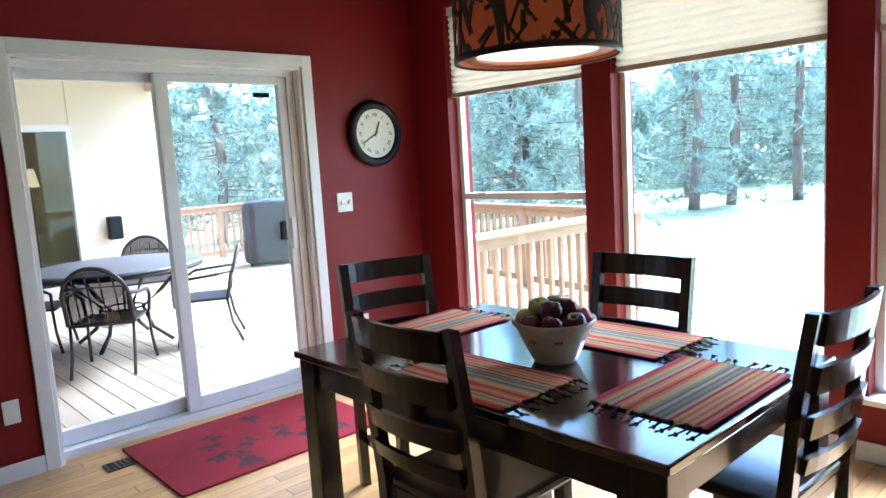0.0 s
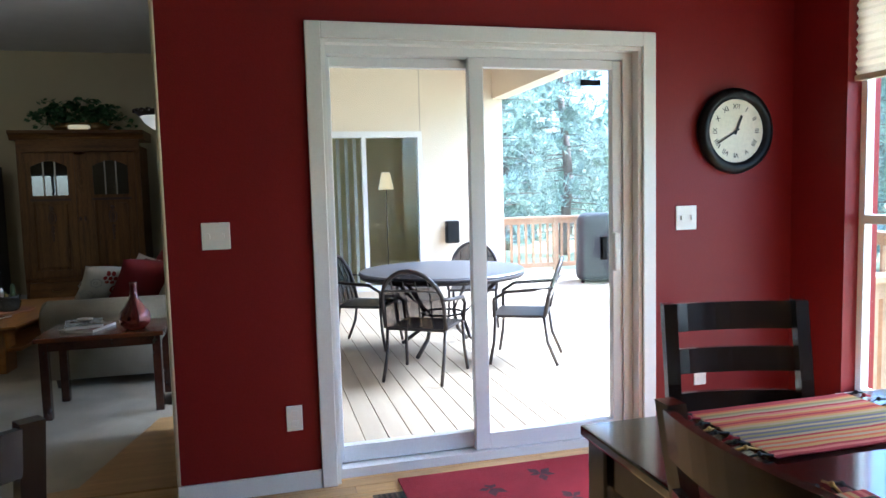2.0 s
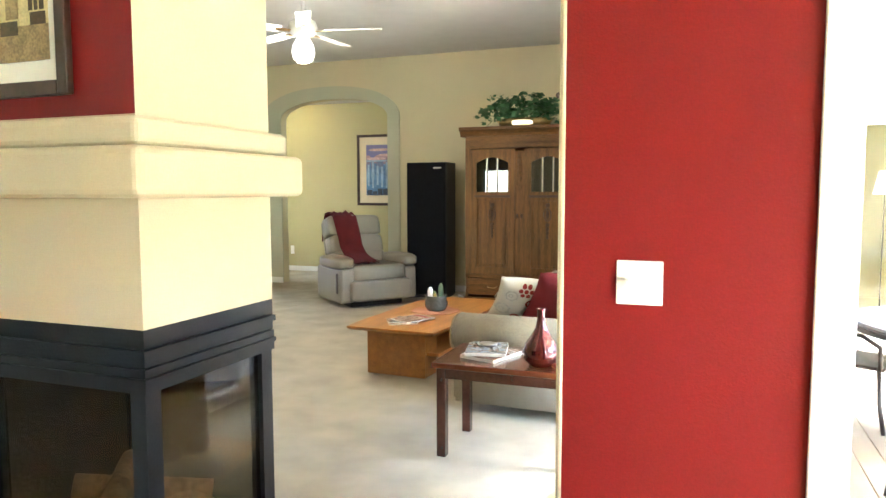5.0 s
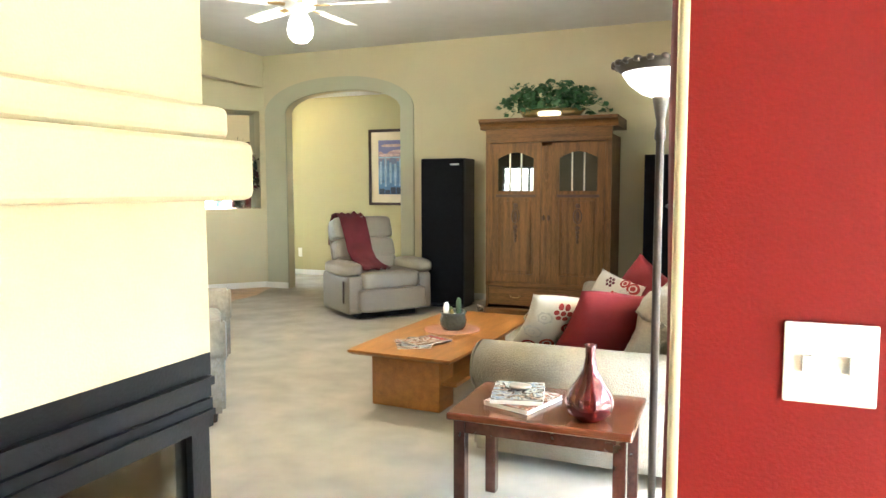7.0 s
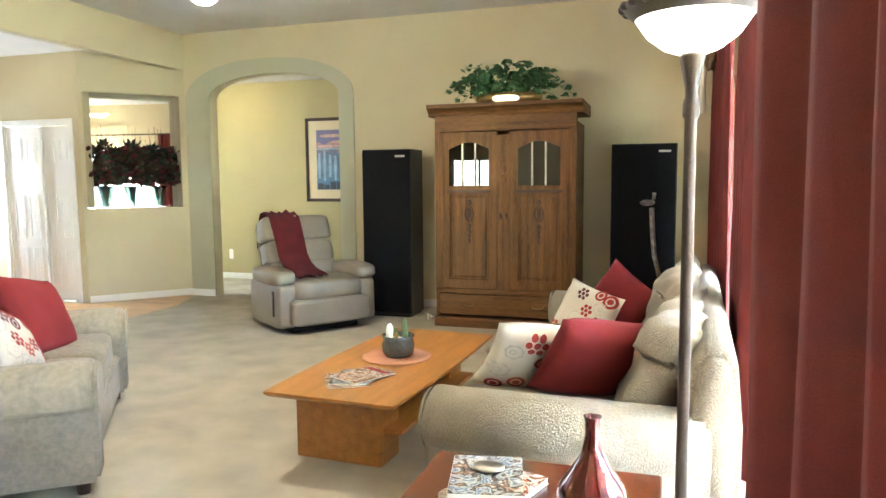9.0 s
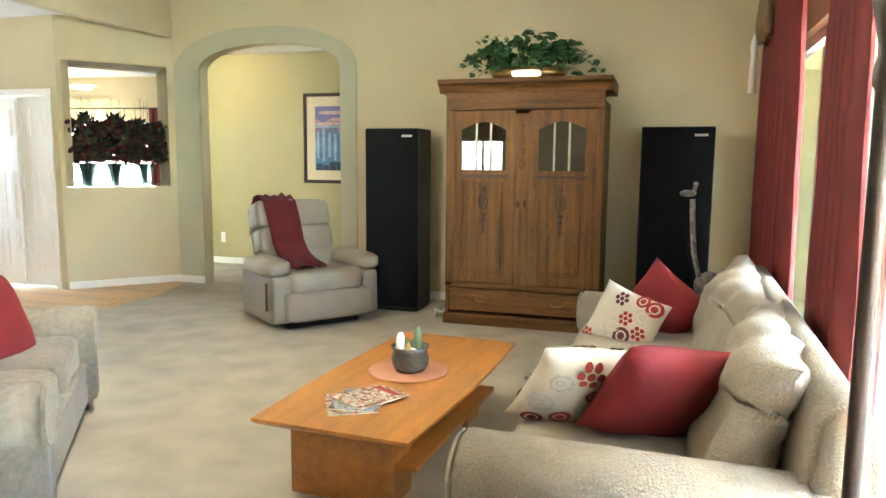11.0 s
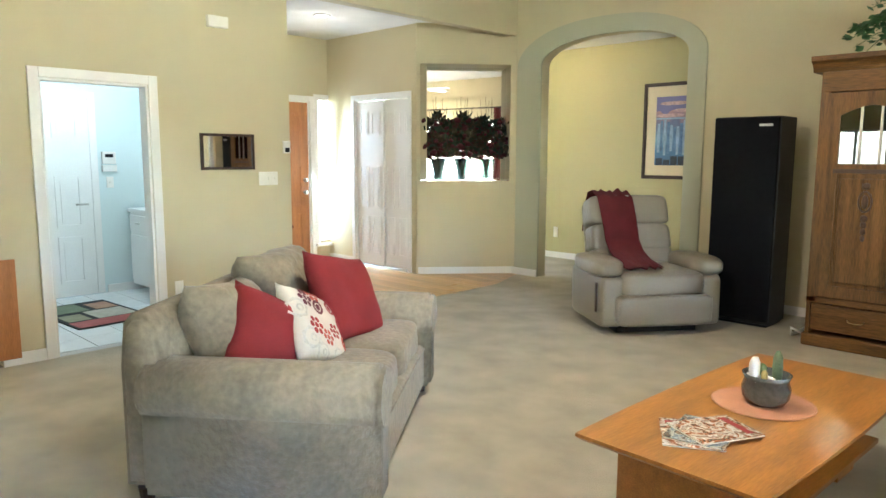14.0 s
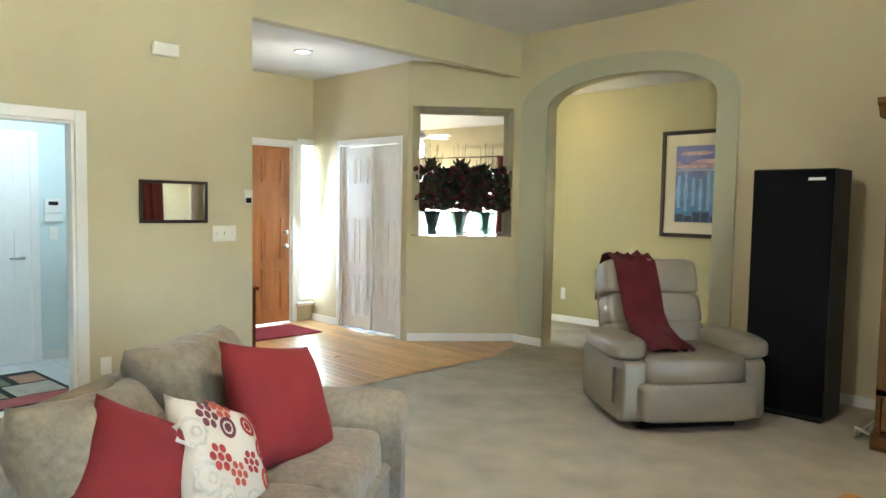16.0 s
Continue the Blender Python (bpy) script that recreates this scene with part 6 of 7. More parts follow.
part("plinth", bx(-AW / 2 - 0.02, AW / 2 + 0.02, -0.025, AD, 0.0, 0.10, bevel=0.012), ARMOAKX, am)
dr = part("drawer", bx(-AW / 2 + 0.04, AW / 2 - 0.04, -0.016, 0.0, 0.135, 0.345, bevel=0.006), ARMOAKX, am)
part("drawer_rail", bx(-AW / 2, AW / 2, -0.012, 0.0, 0.355, 0.40), ARMOAKX, am)
for x in (-0.36, 0.36):
    b = bmesh.new()
    tube(b, [(x - 0.06, -0.018, 0.25), (x - 0.045, -0.038, 0.235), (x, -0.042, 0.23), (x + 0.045, -0.038, 0.235), (x + 0.06, -0.018, 0.25)], 0.005, 6)
    part("bail_pull", b, BRASS, dr, "aged brass bail pull", smooth=True)
LEAD = mat("pale_lead_came", (0.34, 0.31, 0.26), 0.4, 0.1, 10, 90, 0.05, metal=0.6)
for s in (-1, 1):
    x0 = -0.66 if s < 0 else 0.065
    x1 = x0 + 0.595
    d = part("door", bmesh.new(), ARMOAK, am)
    b = bmesh.new()
    B(b, x0, x0 + 0.085, -0.024, 0.0, 0.41, 1.97), B(b, x1 - 0.085, x1, -0.024, 0.0, 0.41, 1.97)
    B(b, x0 + 0.085, x1 - 0.085, -0.024, 0.0, 0.41, 0.50), B(b, x0 + 0.085, x1 - 0.085, -0.024, 0.0, 1.36, 1.44)
    # arched head over the glass
    n = 14
    xa, xb = x0 + 0.085, x1 - 0.085
    xm = (xa + xb) / 2
    rows_ = []
    for i in range(n + 1):
        x = xa + (xb - xa) * i / n
        zl = 1.80 + 0.07 * (1 - abs(2 * i / n - 1) ** 1.6)
        rows_.append([b.verts.new((x, -0.024, zl)), b.verts.new((x, -0.024, 1.97)), b.verts.new((x, 0, 1.97)), b.verts.new((x, 0, zl))])
    for a, c in zip(rows_, rows_[1:]):
        for k in range(4):
            b.faces.new((a[k], a[(k + 1) % 4], c[(k + 1) % 4], c[k]))
    bmesh.ops.recalc_face_normals(b, faces=b.faces[:])
    b.to_mesh(d.data), b.free()
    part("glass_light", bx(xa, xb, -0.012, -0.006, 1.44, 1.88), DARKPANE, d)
    # Near-black sheet close behind the glass, in place of a view into the cabinet.
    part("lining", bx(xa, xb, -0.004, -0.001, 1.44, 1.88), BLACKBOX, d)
    for x in (xa + (xb - xa) * 0.34, xa + (xb - xa) * 0.66):
        part("muntin", bx(x - 0.009, x + 0.009, -0.021, -0.012, 1.44, 1.865), LEAD, d)
    part("field_panel", bx(xa, xb, -0.010, 0.0, 0.50, 1.36), ARMOAK, d)
    part("raised_panel", bx(xa + 0.03, xb - 0.03, -0.019, -0.010, 0.53, 1.33, bevel=0.008), ARMOAK, d)
    for x in (xa, xb - 0.014):
        part("panel_moulding", bx(x, x + 0.014, -0.022, -0.010, 0.50, 1.36, bevel=0.004), ARMOAK, d)
    part("glass_rail", bx(x0 + 0.06, x1 - 0.06, -0.030, -0.024, 1.37, 1.40, bevel=0.002), CARVED, d)
    b = bmesh.new()
    pts = [(xm + 0.045 * math.cos(t), -0.022, 1.16 + 0.075 * math.sin(t)) for t in [2 * math.pi * k / 20 for k in range(21)]]
    tube(b, pts, 0.007, 8)
    puff(b, (xm, -0.020, 1.16), (0.045, 0.022, 0.11), 0.9, 0.1, 8, 2), puff(b, (xm, -0.020, 1.275), (0.055, 0.022, 0.05), 0.8, 0.1, 8, 3)
    for k, dz in enumerate((0.04, 0.09, 0.14, 0.19)):
        puff(b, (xm, -0.018, 1.075 - dz), (0.052 - 0.007 * k, 0.018, 0.05), 0.9, 0.15, 8, k)
    part("carved_medallion", b, CARVED, d, smooth=True)
b = bmesh.new()
for x in (-0.03, 0.03):
    puff(b, (x, -0.024, 1.14), (0.03, 0.02, 0.06), 0.8, 0, 8)
part("key_plate", b, CARVED, am, smooth=True)
for k in range(5):
    b = bmesh.new()
    puff(b, (0, -0.02, 1.90 - 0.10 * k), (0.055, 0.016, 0.085), 0.8, 0.1, 8, k)
    part("carved_boss", b, ARMOAK, am, smooth=True)

# ivy in a basket, with its accent light
iv = thing("ivy_basket", pose(-1.63, 11.23, 2.213), "trailing green ivy in a low wicker basket", "plant")
b = bmesh.new()
lathe(b, [(0.0, 0), (0.20, 0), (0.25, 0.10), (0.24, 0.10), (0.19, 0.01), (0.0, 0.01)], 24)
bmesh.ops.transform(b, matrix=Matrix.Diagonal((1.5, 0.7, 1, 1)), verts=b.verts[:])
part("basket", b, BRASS, iv, "golden wicker basket", smooth=True)
rnd = random.Random(6)
b, st = bmesh.new(), bmesh.new()
for k in range(46):
    a = rnd.random() * 6.283
    r = 0.28 + 0.46 * rnd.random()
    top = 0.15 + 0.36 * rnd.random() * (1 - 0.35 * abs(math.cos(a)))
    end = Vector((r * 1.0 * math.cos(a), min(0.28, r * 0.45 * math.sin(a)), top * (0.3 + 0.7 * rnd.random()) - (0.12 if r > 0.55 and math.sin(a) < 0 else 0)))
    mid = Vector((end.x * 0.5, end.y * 0.5, top + 0.08))
    p0 = Vector((end.x * 0.2, end.y * 0.2, 0.05))
    pts = [p0 * (1 - t) ** 2 + mid * 2 * t * (1 - t) + end * t * t for t in (0, 0.25, 0.5, 0.75, 1)]
    tube(st, pts, 0.0025, 4)
    for j in range(16):
        t = 0.15 + 0.85 * rnd.random()
        c = p0 * (1 - t) ** 2 + mid * 2 * t * (1 - t) + end * t * t + Vector((rnd.random() - 0.5, rnd.random() - 0.5, rnd.random() - 0.5)) * 0.07
        if c.z < 0.02:
            if -0.33 < c.x < 0.33 or c.y > -0.25:
                c.z = 0.03 + rnd.random() * 0.05
        s = 0.024 + 0.02 * rnd.random()
        q = Euler((rnd.random() * 1.6 - 0.8, rnd.random() * 1.6 - 0.8, rnd.random() * 6.28)).to_matrix()
        shape = [(0, -0.9, 0), (0.55, -0.6, 0.08), (1.0, 0.1, -0.05), (0.45, 0.4, 0.06), (0, 1.15, -0.1), (-0.45, 0.4, 0.06), (-1.0, 0.1, -0.05), (-0.55, -0.6, 0.08)]
        vs = [b.verts.new(c + q @ Vector(v) * s) for v in shape]
        o = b.verts.new(c)
        for i in range(8):
            b.faces.new((o, vs[i], vs[(i + 1) % 8]))
part("stems", st, LEAF, iv)
part("foliage", b, LEAF, iv, "dense green ivy leaves")
al = thing("accent_light", pose(-1.62, 11.07, 2.213), "small warm accent light under the ivy", "lamp")
b = bmesh.new()
puff(b, (0, 0, 0.045), (0.26, 0.06, 0.06), 0.6, 0.1, 10)
part("glass_shade", b, glow("accent_glow", (1.0, 0.80, 0.45), 0.06), al, smooth=True)
part("foot", bx(-0.10, 0.10, -0.03, 0.03, 0.0, 0.018), BRASS, al)

# tall loudspeakers
def loudspeaker(x, y, w=0.63, d=0.40, h=1.81):
    e = thing("loudspeaker", pose(x, y, 0), "tall black floor standing loudspeaker with cloth grille", "speaker", "loudspeakers beside the armoire")
    part("cabinet", bx(0, w, 0.03, d, 0.02, h, bevel=0.008), mat("black_ash_cabinet", (0.012, 0.011, 0.011), 0.55, 0.2) if not bpy.data.materials.get("black_ash_cabinet") else bpy.data.materials["black_ash_cabinet"], e)
    part("grille", bx(0.008, w - 0.008, 0.0, 0.03, 0.05, h - 0.008, bevel=0.008), BLACKBOX, e)
    part("plinth", bx(0.02, w - 0.02, 0.03, d - 0.02, 0, 0.02), BLACKMAT, e)
    part("badge", bx(w - 0.17, w - 0.06, -0.002, 0.0, h - 0.085, h - 0.065), STEEL, e)
    return e


loudspeaker(-3.27, 11.33, 0.56)
loudspeaker(-0.64, 11.35, 0.61)

# coffee table
ct = thing("coffee_table", pose(-1.65, 8.20, 0, 0, 0, -3), "honey teak coffee table with slab legs and shelf", "coffee table")
b = bmesh.new()
hw, hl = 0.375, 0.82
outline = []
for k in range(21):
    t = -1 + 2 * k / 20
    outline.append((-hw - 0.012 + 0.012 * t * t * 2, t * hl))
outline += [(t * hw, hl + 0.0) for t in (-0.6, 0, 0.6)]
for k in range(21):
    t = 1 - 2 * k / 20
    outline.append((hw + 0.012 - 0.012 * t * t * 2, t * hl))
outline += [(-t * hw, -hl) for t in (-0.6, 0, 0.6)]
lo = [b.verts.new((x * 0.955, y * 0.975, 0.375)) for x, y in outline]
mi = [b.verts.new((x, y, 0.392)) for x, y in outline]
hi = [b.verts.new((x * 0.998, y * 0.999, 0.405)) for x, y in outline]
n = len(outline)
for a, c in ((lo, mi), (mi, hi)):
    for i in range(n):
        b.faces.new((a[i], a[(i + 1) % n], c[(i + 1) % n], c[i]))
b.faces.new(hi), b.faces.new(lo)
bmesh.ops.recalc_face_normals(b, faces=b.faces[:])
part("tabletop", b, TEAK, ct)
for s in (-1, 1):
    part("slab_leg", bx(-0.30, 0.20, s * 0.60 - 0.018, s * 0.60 + 0.018, 0, 0.375, bevel=0.004), TEAK, ct)
    part("wing_leg", bx(0.16, 0.20, (s * 0.60 + 0.018) if s < 0 else s * 0.60 - 0.20, (s * 0.60 + 0.20) if s < 0 else s * 0.60 - 0.018, 0, 0.375, bevel=0.004), TEAK, ct)
part("shelf", bx(-0.12, 0.30, -0.582, 0.582, 0.17, 0.195, bevel=0.003), TEAK, ct)
part("stretcher", bx(-0.02, 0.02, -0.582, 0.582, 0.195, 0.375), TEAK, ct)

rm = thing("round_placemat", pose(-1.66, 8.25, 0.406), "round terracotta woven mat on the coffee table", "placemat")
b = bmesh.new()
lathe(b, [(0.0, 0), (0.205, 0), (0.21, 0.003), (0.205, 0.006), (0.0, 0.006)], 40)
part("woven_disc", b, mat("terracotta_woven", (0.42, 0.19, 0.10), 0.9, 0.15, 8, 200, 0.5), rm)
cp = thing("cactus_pot", pose(-1.65, 8.25, 0.412), "dark glazed pot holding small cactus and pebbles", "plant")
b = bmesh.new()
lathe(b, [(0.0, 0), (0.075, 0), (0.095, 0.03), (0.10, 0.07), (0.088, 0.105), (0.10, 0.13), (0.092, 0.13), (0.078, 0.105), (0.0, 0.10)], 32)
part("pot", b, mat("dark_green_glaze", (0.07, 0.075, 0.06), 0.25, 0.3, 7, 50, 0.1, coat=0.4), cp, smooth=True)
for x, y, r, h_, c in ((0.035, 0.02, 0.022, 0.13, (0.13, 0.18, 0.09)), (-0.03, 0.03, 0.018, 0.06, (0.16, 0.22, 0.08)), (0.0, -0.03, 0.014, 0.05, (0.40, 0.30, 0.08))):
    b = bmesh.new()
    lathe(b, [(r * 0.9, 0.10), (r, 0.10 + h_ * 0.4), (r * 0.9, 0.10 + h_ * 0.8), (r * 0.4, 0.10 + h_), (0, 0.10 + h_ * 1.02)], 12, (x, y, 0))
    part("cactus", b, mat("cactus_skin", c, 0.8, 0.3, 30, 200, 0.6), cp, smooth=True)
b = bmesh.new()
puff(b, (-0.045, -0.025, 0.15), (0.045, 0.04, 0.10), 0.8, 0.2, 8)
part("white_stone", b, PLASTIC, cp, "pale standing stone", smooth=True)
b = bmesh.new()
rnd = random.Random(2)
for k in range(26):
    a, r = rnd.random() * 6.28, 0.08 * rnd.random() ** 0.5
    bmesh.ops.create_icosphere(b, subdivisions=1, radius=0.010, matrix=Matrix.Translation((r * math.cos(a), r * math.sin(a), 0.108)))
part("gravel", b, PLASTIC, cp)

def cover_mat(name, cols, scale):
    """Glossy cover with a mixed photograph of many small colour areas."""
    m = mat(name, (0.4, 0.4, 0.4), 0.25, 0.1, 20, 200, 0.0)
    t, p = m.node_tree, m.node_tree.nodes["Principled BSDF"]
    tc, nz, rp = (t.nodes.new(k) for k in ("ShaderNodeTexCoord", "ShaderNodeTexNoise", "ShaderNodeValToRGB"))
    nz.inputs["Scale"].default_value, nz.inputs["Detail"].default_value, nz.inputs["Distortion"].default_value = scale, 3, 1.5
    t.links.new(tc.outputs["Object"], nz.inputs["Vector"])
    els = rp.color_ramp.elements
    while len(els) < len(cols):
        els.new(0.5)
    for i, c in enumerate(cols):
        els[i].position, els[i].color = 0.30 + 0.40 * i / (len(cols) - 1), (*c, 1)
    t.links.new(nz.outputs[0], rp.inputs[0]), t.links.new(rp.outputs[0], p.inputs["Base Color"])
    return m


COVER = [cover_mat("food_photograph_cover", [(0.55, 0.52, 0.48), (0.16, 0.07, 0.03), (0.60, 0.55, 0.48), (0.32, 0.12, 0.05), (0.05, 0.03, 0.02), (0.5, 0.42, 0.3)], 18), cover_mat("travel_photograph_cover", [(0.55, 0.55, 0.55), (0.10, 0.14, 0.20), (0.45, 0.44, 0.40), (0.05, 0.05, 0.05), (0.30, 0.20, 0.14), (0.6, 0.58, 0.5)], 14)]


def magazine(m, w, h, t, cov, label, group):
    e = thing("magazine", m, label, "magazine", group)
    part("page_block", bx(-w / 2, w / 2, -h / 2, h / 2, 0, t - 0.001), PLASTIC, e)
    part("cover", bx(-w / 2 - 0.001, w / 2 + 0.001, -h / 2 - 0.001, h / 2 + 0.001, t - 0.001, t), COVER[cov], e)
    part("cover_title_bar", bx(-w / 2 + 0.02, w / 2 - 0.03, h / 2 - 0.055, h / 2 - 0.025, t, t + 0.0004), [FLOWER[0], BLACKMAT][cov], e)


magazine(pose(-1.73, 7.70, 0.406, 0, 0, 30), 0.22, 0.28, 0.005, 0, "glossy magazine fanned on the coffee table", "magazines on the coffee table")
magazine(pose(-1.70, 7.74, 0.4115, 0, 0, 8), 0.22, 0.28, 0.005, 1, "glossy magazine lying on two others", "magazines on the coffee table")
magazine(pose(-1.67, 7.78, 0.417, 0, 0, -28), 0.22, 0.28, 0.006, 0, "top glossy magazine with a food photograph", "magazines on the coffee table")

# end table with books and vase
et = thing("end_table", pose(-0.49, 6.39, 0), "red brown polished wooden end table", "end table")
part("tabletop", bx(-0.375, 0.375, -0.26, 0.26, 0.488, 0.52, bevel=0.010, seg=3), ROSEWOOD, et)
for x in (-0.35, 0.30):
    for y in (-0.235, 0.185):
        part("leg", bx(x, x + 0.05, y, y + 0.05, 0, 0.488, bevel=0.003), DARKLEG, et)
for x0, x1, y0, y1 in ((-0.30, 0.30, -0.225, -0.205), (-0.30, 0.30, 0.205, 0.225), (-0.34, -0.32, -0.185, 0.185), (0.32, 0.34, -0.185, 0.185)):
    part("apron", bx(x0, x1, y0, y1, 0.43, 0.488), DARKLEG, et)
for k, (dx, dy, rot, z) in enumerate(((0.03, 0.0, -18, 0.0), (0.0, 0.02, 12, 0.022))):
    bk = thing("book", pose(-0.63 + dx, 6.38 + dy, 0.521 + z, 0, 0, rot), "white paperback with a pictured cover", "book", "books on the end table")
    part("page_block", bx(-0.108, 0.106, -0.138, 0.138, 0.002, 0.018), PLASTIC, bk)
    part("cover", bx(-0.11, 0.11, -0.14, 0.14, 0.018, 0.0205), COVER[k], bk)
    part("back_cover", bx(-0.11, 0.11, -0.14, 0.14, 0.0, 0.002), PLASTIC, bk)
    part("spine", bx(-0.1115, -0.1085, -0.14, 0.14, 0.002, 0.018), PLASTIC, bk)
rk = thing("glass_paperweight", pose(-0.63, 6.42, 0.565), "clear glass paperweight on the books", "paperweight")
b = bmesh.new()
puff(b, (0, 0, 0.012), (0.10, 0.07, 0.022), 0.8, 0.2, 10)
part("body", b, STEEL, rk, smooth=True)
va = thing("red_vase", pose(-0.30, 6.27, 0.521), "glossy ruby red teardrop glass vase", "vase")
b = bmesh.new()
lathe(b, [(0.0, 0.0), (0.055, 0.0), (0.088, 0.03), (0.098, 0.07), (0.088, 0.11), (0.055, 0.155), (0.030, 0.20), (0.020, 0.25), (0.021, 0.29), (0.025, 0.30), (0.018, 0.30), (0.014, 0.25), (0.0, 0.22)], 36)
part("body", b, mat("ruby_lustre_glass", (0.10, 0.006, 0.006), 0.08, 0.5, 5, 20, 0.0, metal=0.55, stretch=(4, 4, 0.6), coat=1.0), va, smooth=True)

# torchiere
to = thing("torchiere_lamp", pose(-0.065, 6.39, 0), "bronze torchiere with a frosted glass bowl", "floor lamp")
b = bmesh.new()
lathe(b, [(0.0, 0), (0.14, 0), (0.14, 0.012), (0.06, 0.03), (0.018, 0.06), (0.0, 0.06)], 28)
part("base", b, PEWTER, to, smooth=True)
b = bmesh.new()
lathe(b, [(0.016, 0.05), (0.016, 1.62), (0.022, 1.63), (0.022, 1.66), (0.017, 1.68), (0.017, 1.70), (0.032, 1.78), (0.034, 1.795), (0.0, 1.795)], 18)
part("pole", b, PEWTER, to, smooth=True)
FROST = glow("lit_frosted_glass", (1.0, 0.90, 0.72), 0.06)
b = bmesh.new()
lathe(b, [(0.035, 1.79), (0.075, 1.805), (0.12, 1.84), (0.15, 1.885), (0.144, 1.885), (0.114, 1.846), (0.07, 1.812), (0.035, 1.797), (0.035, 1.79)], 32)
part("glass_bowl", b, FROST, to, "glowing frosted glass bowl", smooth=True)
b = bmesh.new()
lathe(b, [(0.15, 1.883), (0.186, 1.915), (0.182, 1.92), (0.147, 1.888), (0.15, 1.883)], 40)
part("rim_band", b, PEWTER, to, smooth=True)
for k in range(22):
    a = 2 * math.pi * k / 22
    b = bmesh.new()
    puff(b, (0.178 * math.cos(a), 0.178 * math.sin(a), 1.917), (0.032, 0.032, 0.024), 0.9, 0.2, 6, k)
    part("rim_leaf", b, PEWTER, to, smooth=True)

# ceiling fan
fn = thing("ceiling_fan", pose(-2.80, 8.06, -0.07), "white five blade ceiling fan with glowing globe", "ceiling fan")
b = bmesh.new()
lathe(b, [(0.0, 2.82), (0.05, 2.82), (0.11, 2.85), (0.125, 2.90), (0.11, 2.95), (0.05, 2.98), (0.015, 2.99), (0.015, 3.35), (0.06, 3.37), (0.07, 3.428), (0.0, 3.428)], 28)
part("motor_housing", b, WHITE, fn, smooth=True)
b = bmesh.new()
lathe(b, [(0.0, 2.60), (0.05, 2.608), (0.085, 2.64), (0.098, 2.69), (0.088, 2.75), (0.06, 2.80), (0.045, 2.82)], 28)
part("globe", b, glow("lit_opal_globe", (1.0, 0.92, 0.78), 0.09), fn, "glowing opal globe", smooth=True)
for k in range(5):
    bl_ = part("blade", bx(0.20, 0.68, -0.062, 0.062, -0.004, 0.004, bevel=0.003), WHITE, fn, m=pose(0, 0, 2.875, 0, 0, 72 * k + 14) @ pose(0, 0, 0, 10))
    part("blade_iron", bx(0.10, 0.24, -0.02, 0.02, -0.012, -0.004), BRASS, bl_)

# giraffe figure
b = bmesh.new()
for x, y in ((-0.05, -0.03), (0.05, -0.03), (-0.05, 0.10), (0.05, 0.10)):
    C(b, (x, y, 0.012), (x * 0.7, y, 0.56), 0.010, 0.017, 8)
puff(b, (0, 0.04, 0.62), (0.11, 0.23, 0.19), 0.9, 0.05, 12)
tube(b, [(0, -0.04, 0.66), (0, -0.09, 0.85), (0, -0.11, 1.05), (0, -0.12, 1.24)], 0.019, 10)
puff(b, (0, -0.155, 1.28), (0.045, 0.12, 0.05), 0.9, 0.05, 10)
for s in (-1, 1):
    C(b, (s * 0.018, -0.11, 1.30), (s * 0.022, -0.10, 1.36), 0.007, 0.009, 6)
B(b, -0.11, 0.11, -0.10, 0.17, 0, 0.014)
GIR = mat("spotted_pale_carving", (0.24, 0.21, 0.18), 0.5, 0.1, 26, 30, 0.1, dark=(0.06, 0.05, 0.045))
tagged(part("giraffe_figure", b, GIR, m=pose(-0.12, 10.25, 0, 0, 0, -70), smooth=True), "tall spotted carved giraffe figure on the carpet", "figurine")

# ---- niche display, foyer and laundry things ----
FLW = [mat("dried_burgundy_flower", (0.07, 0.010, 0.014), 0.9, 0.4, 20, 120, 0.3), mat("dried_brown_leaf", (0.055, 0.040, 0.020), 0.9, 0.4, 20, 120, 0.3), mat("dark_green_leaf", (0.02, 0.035, 0.018), 0.8, 0.4, 20, 120, 0.3)]
VG = glass("smoky_vase_glass", (0.55, 0.62, 0.6), 1.6)
rnd = random.Random(9)
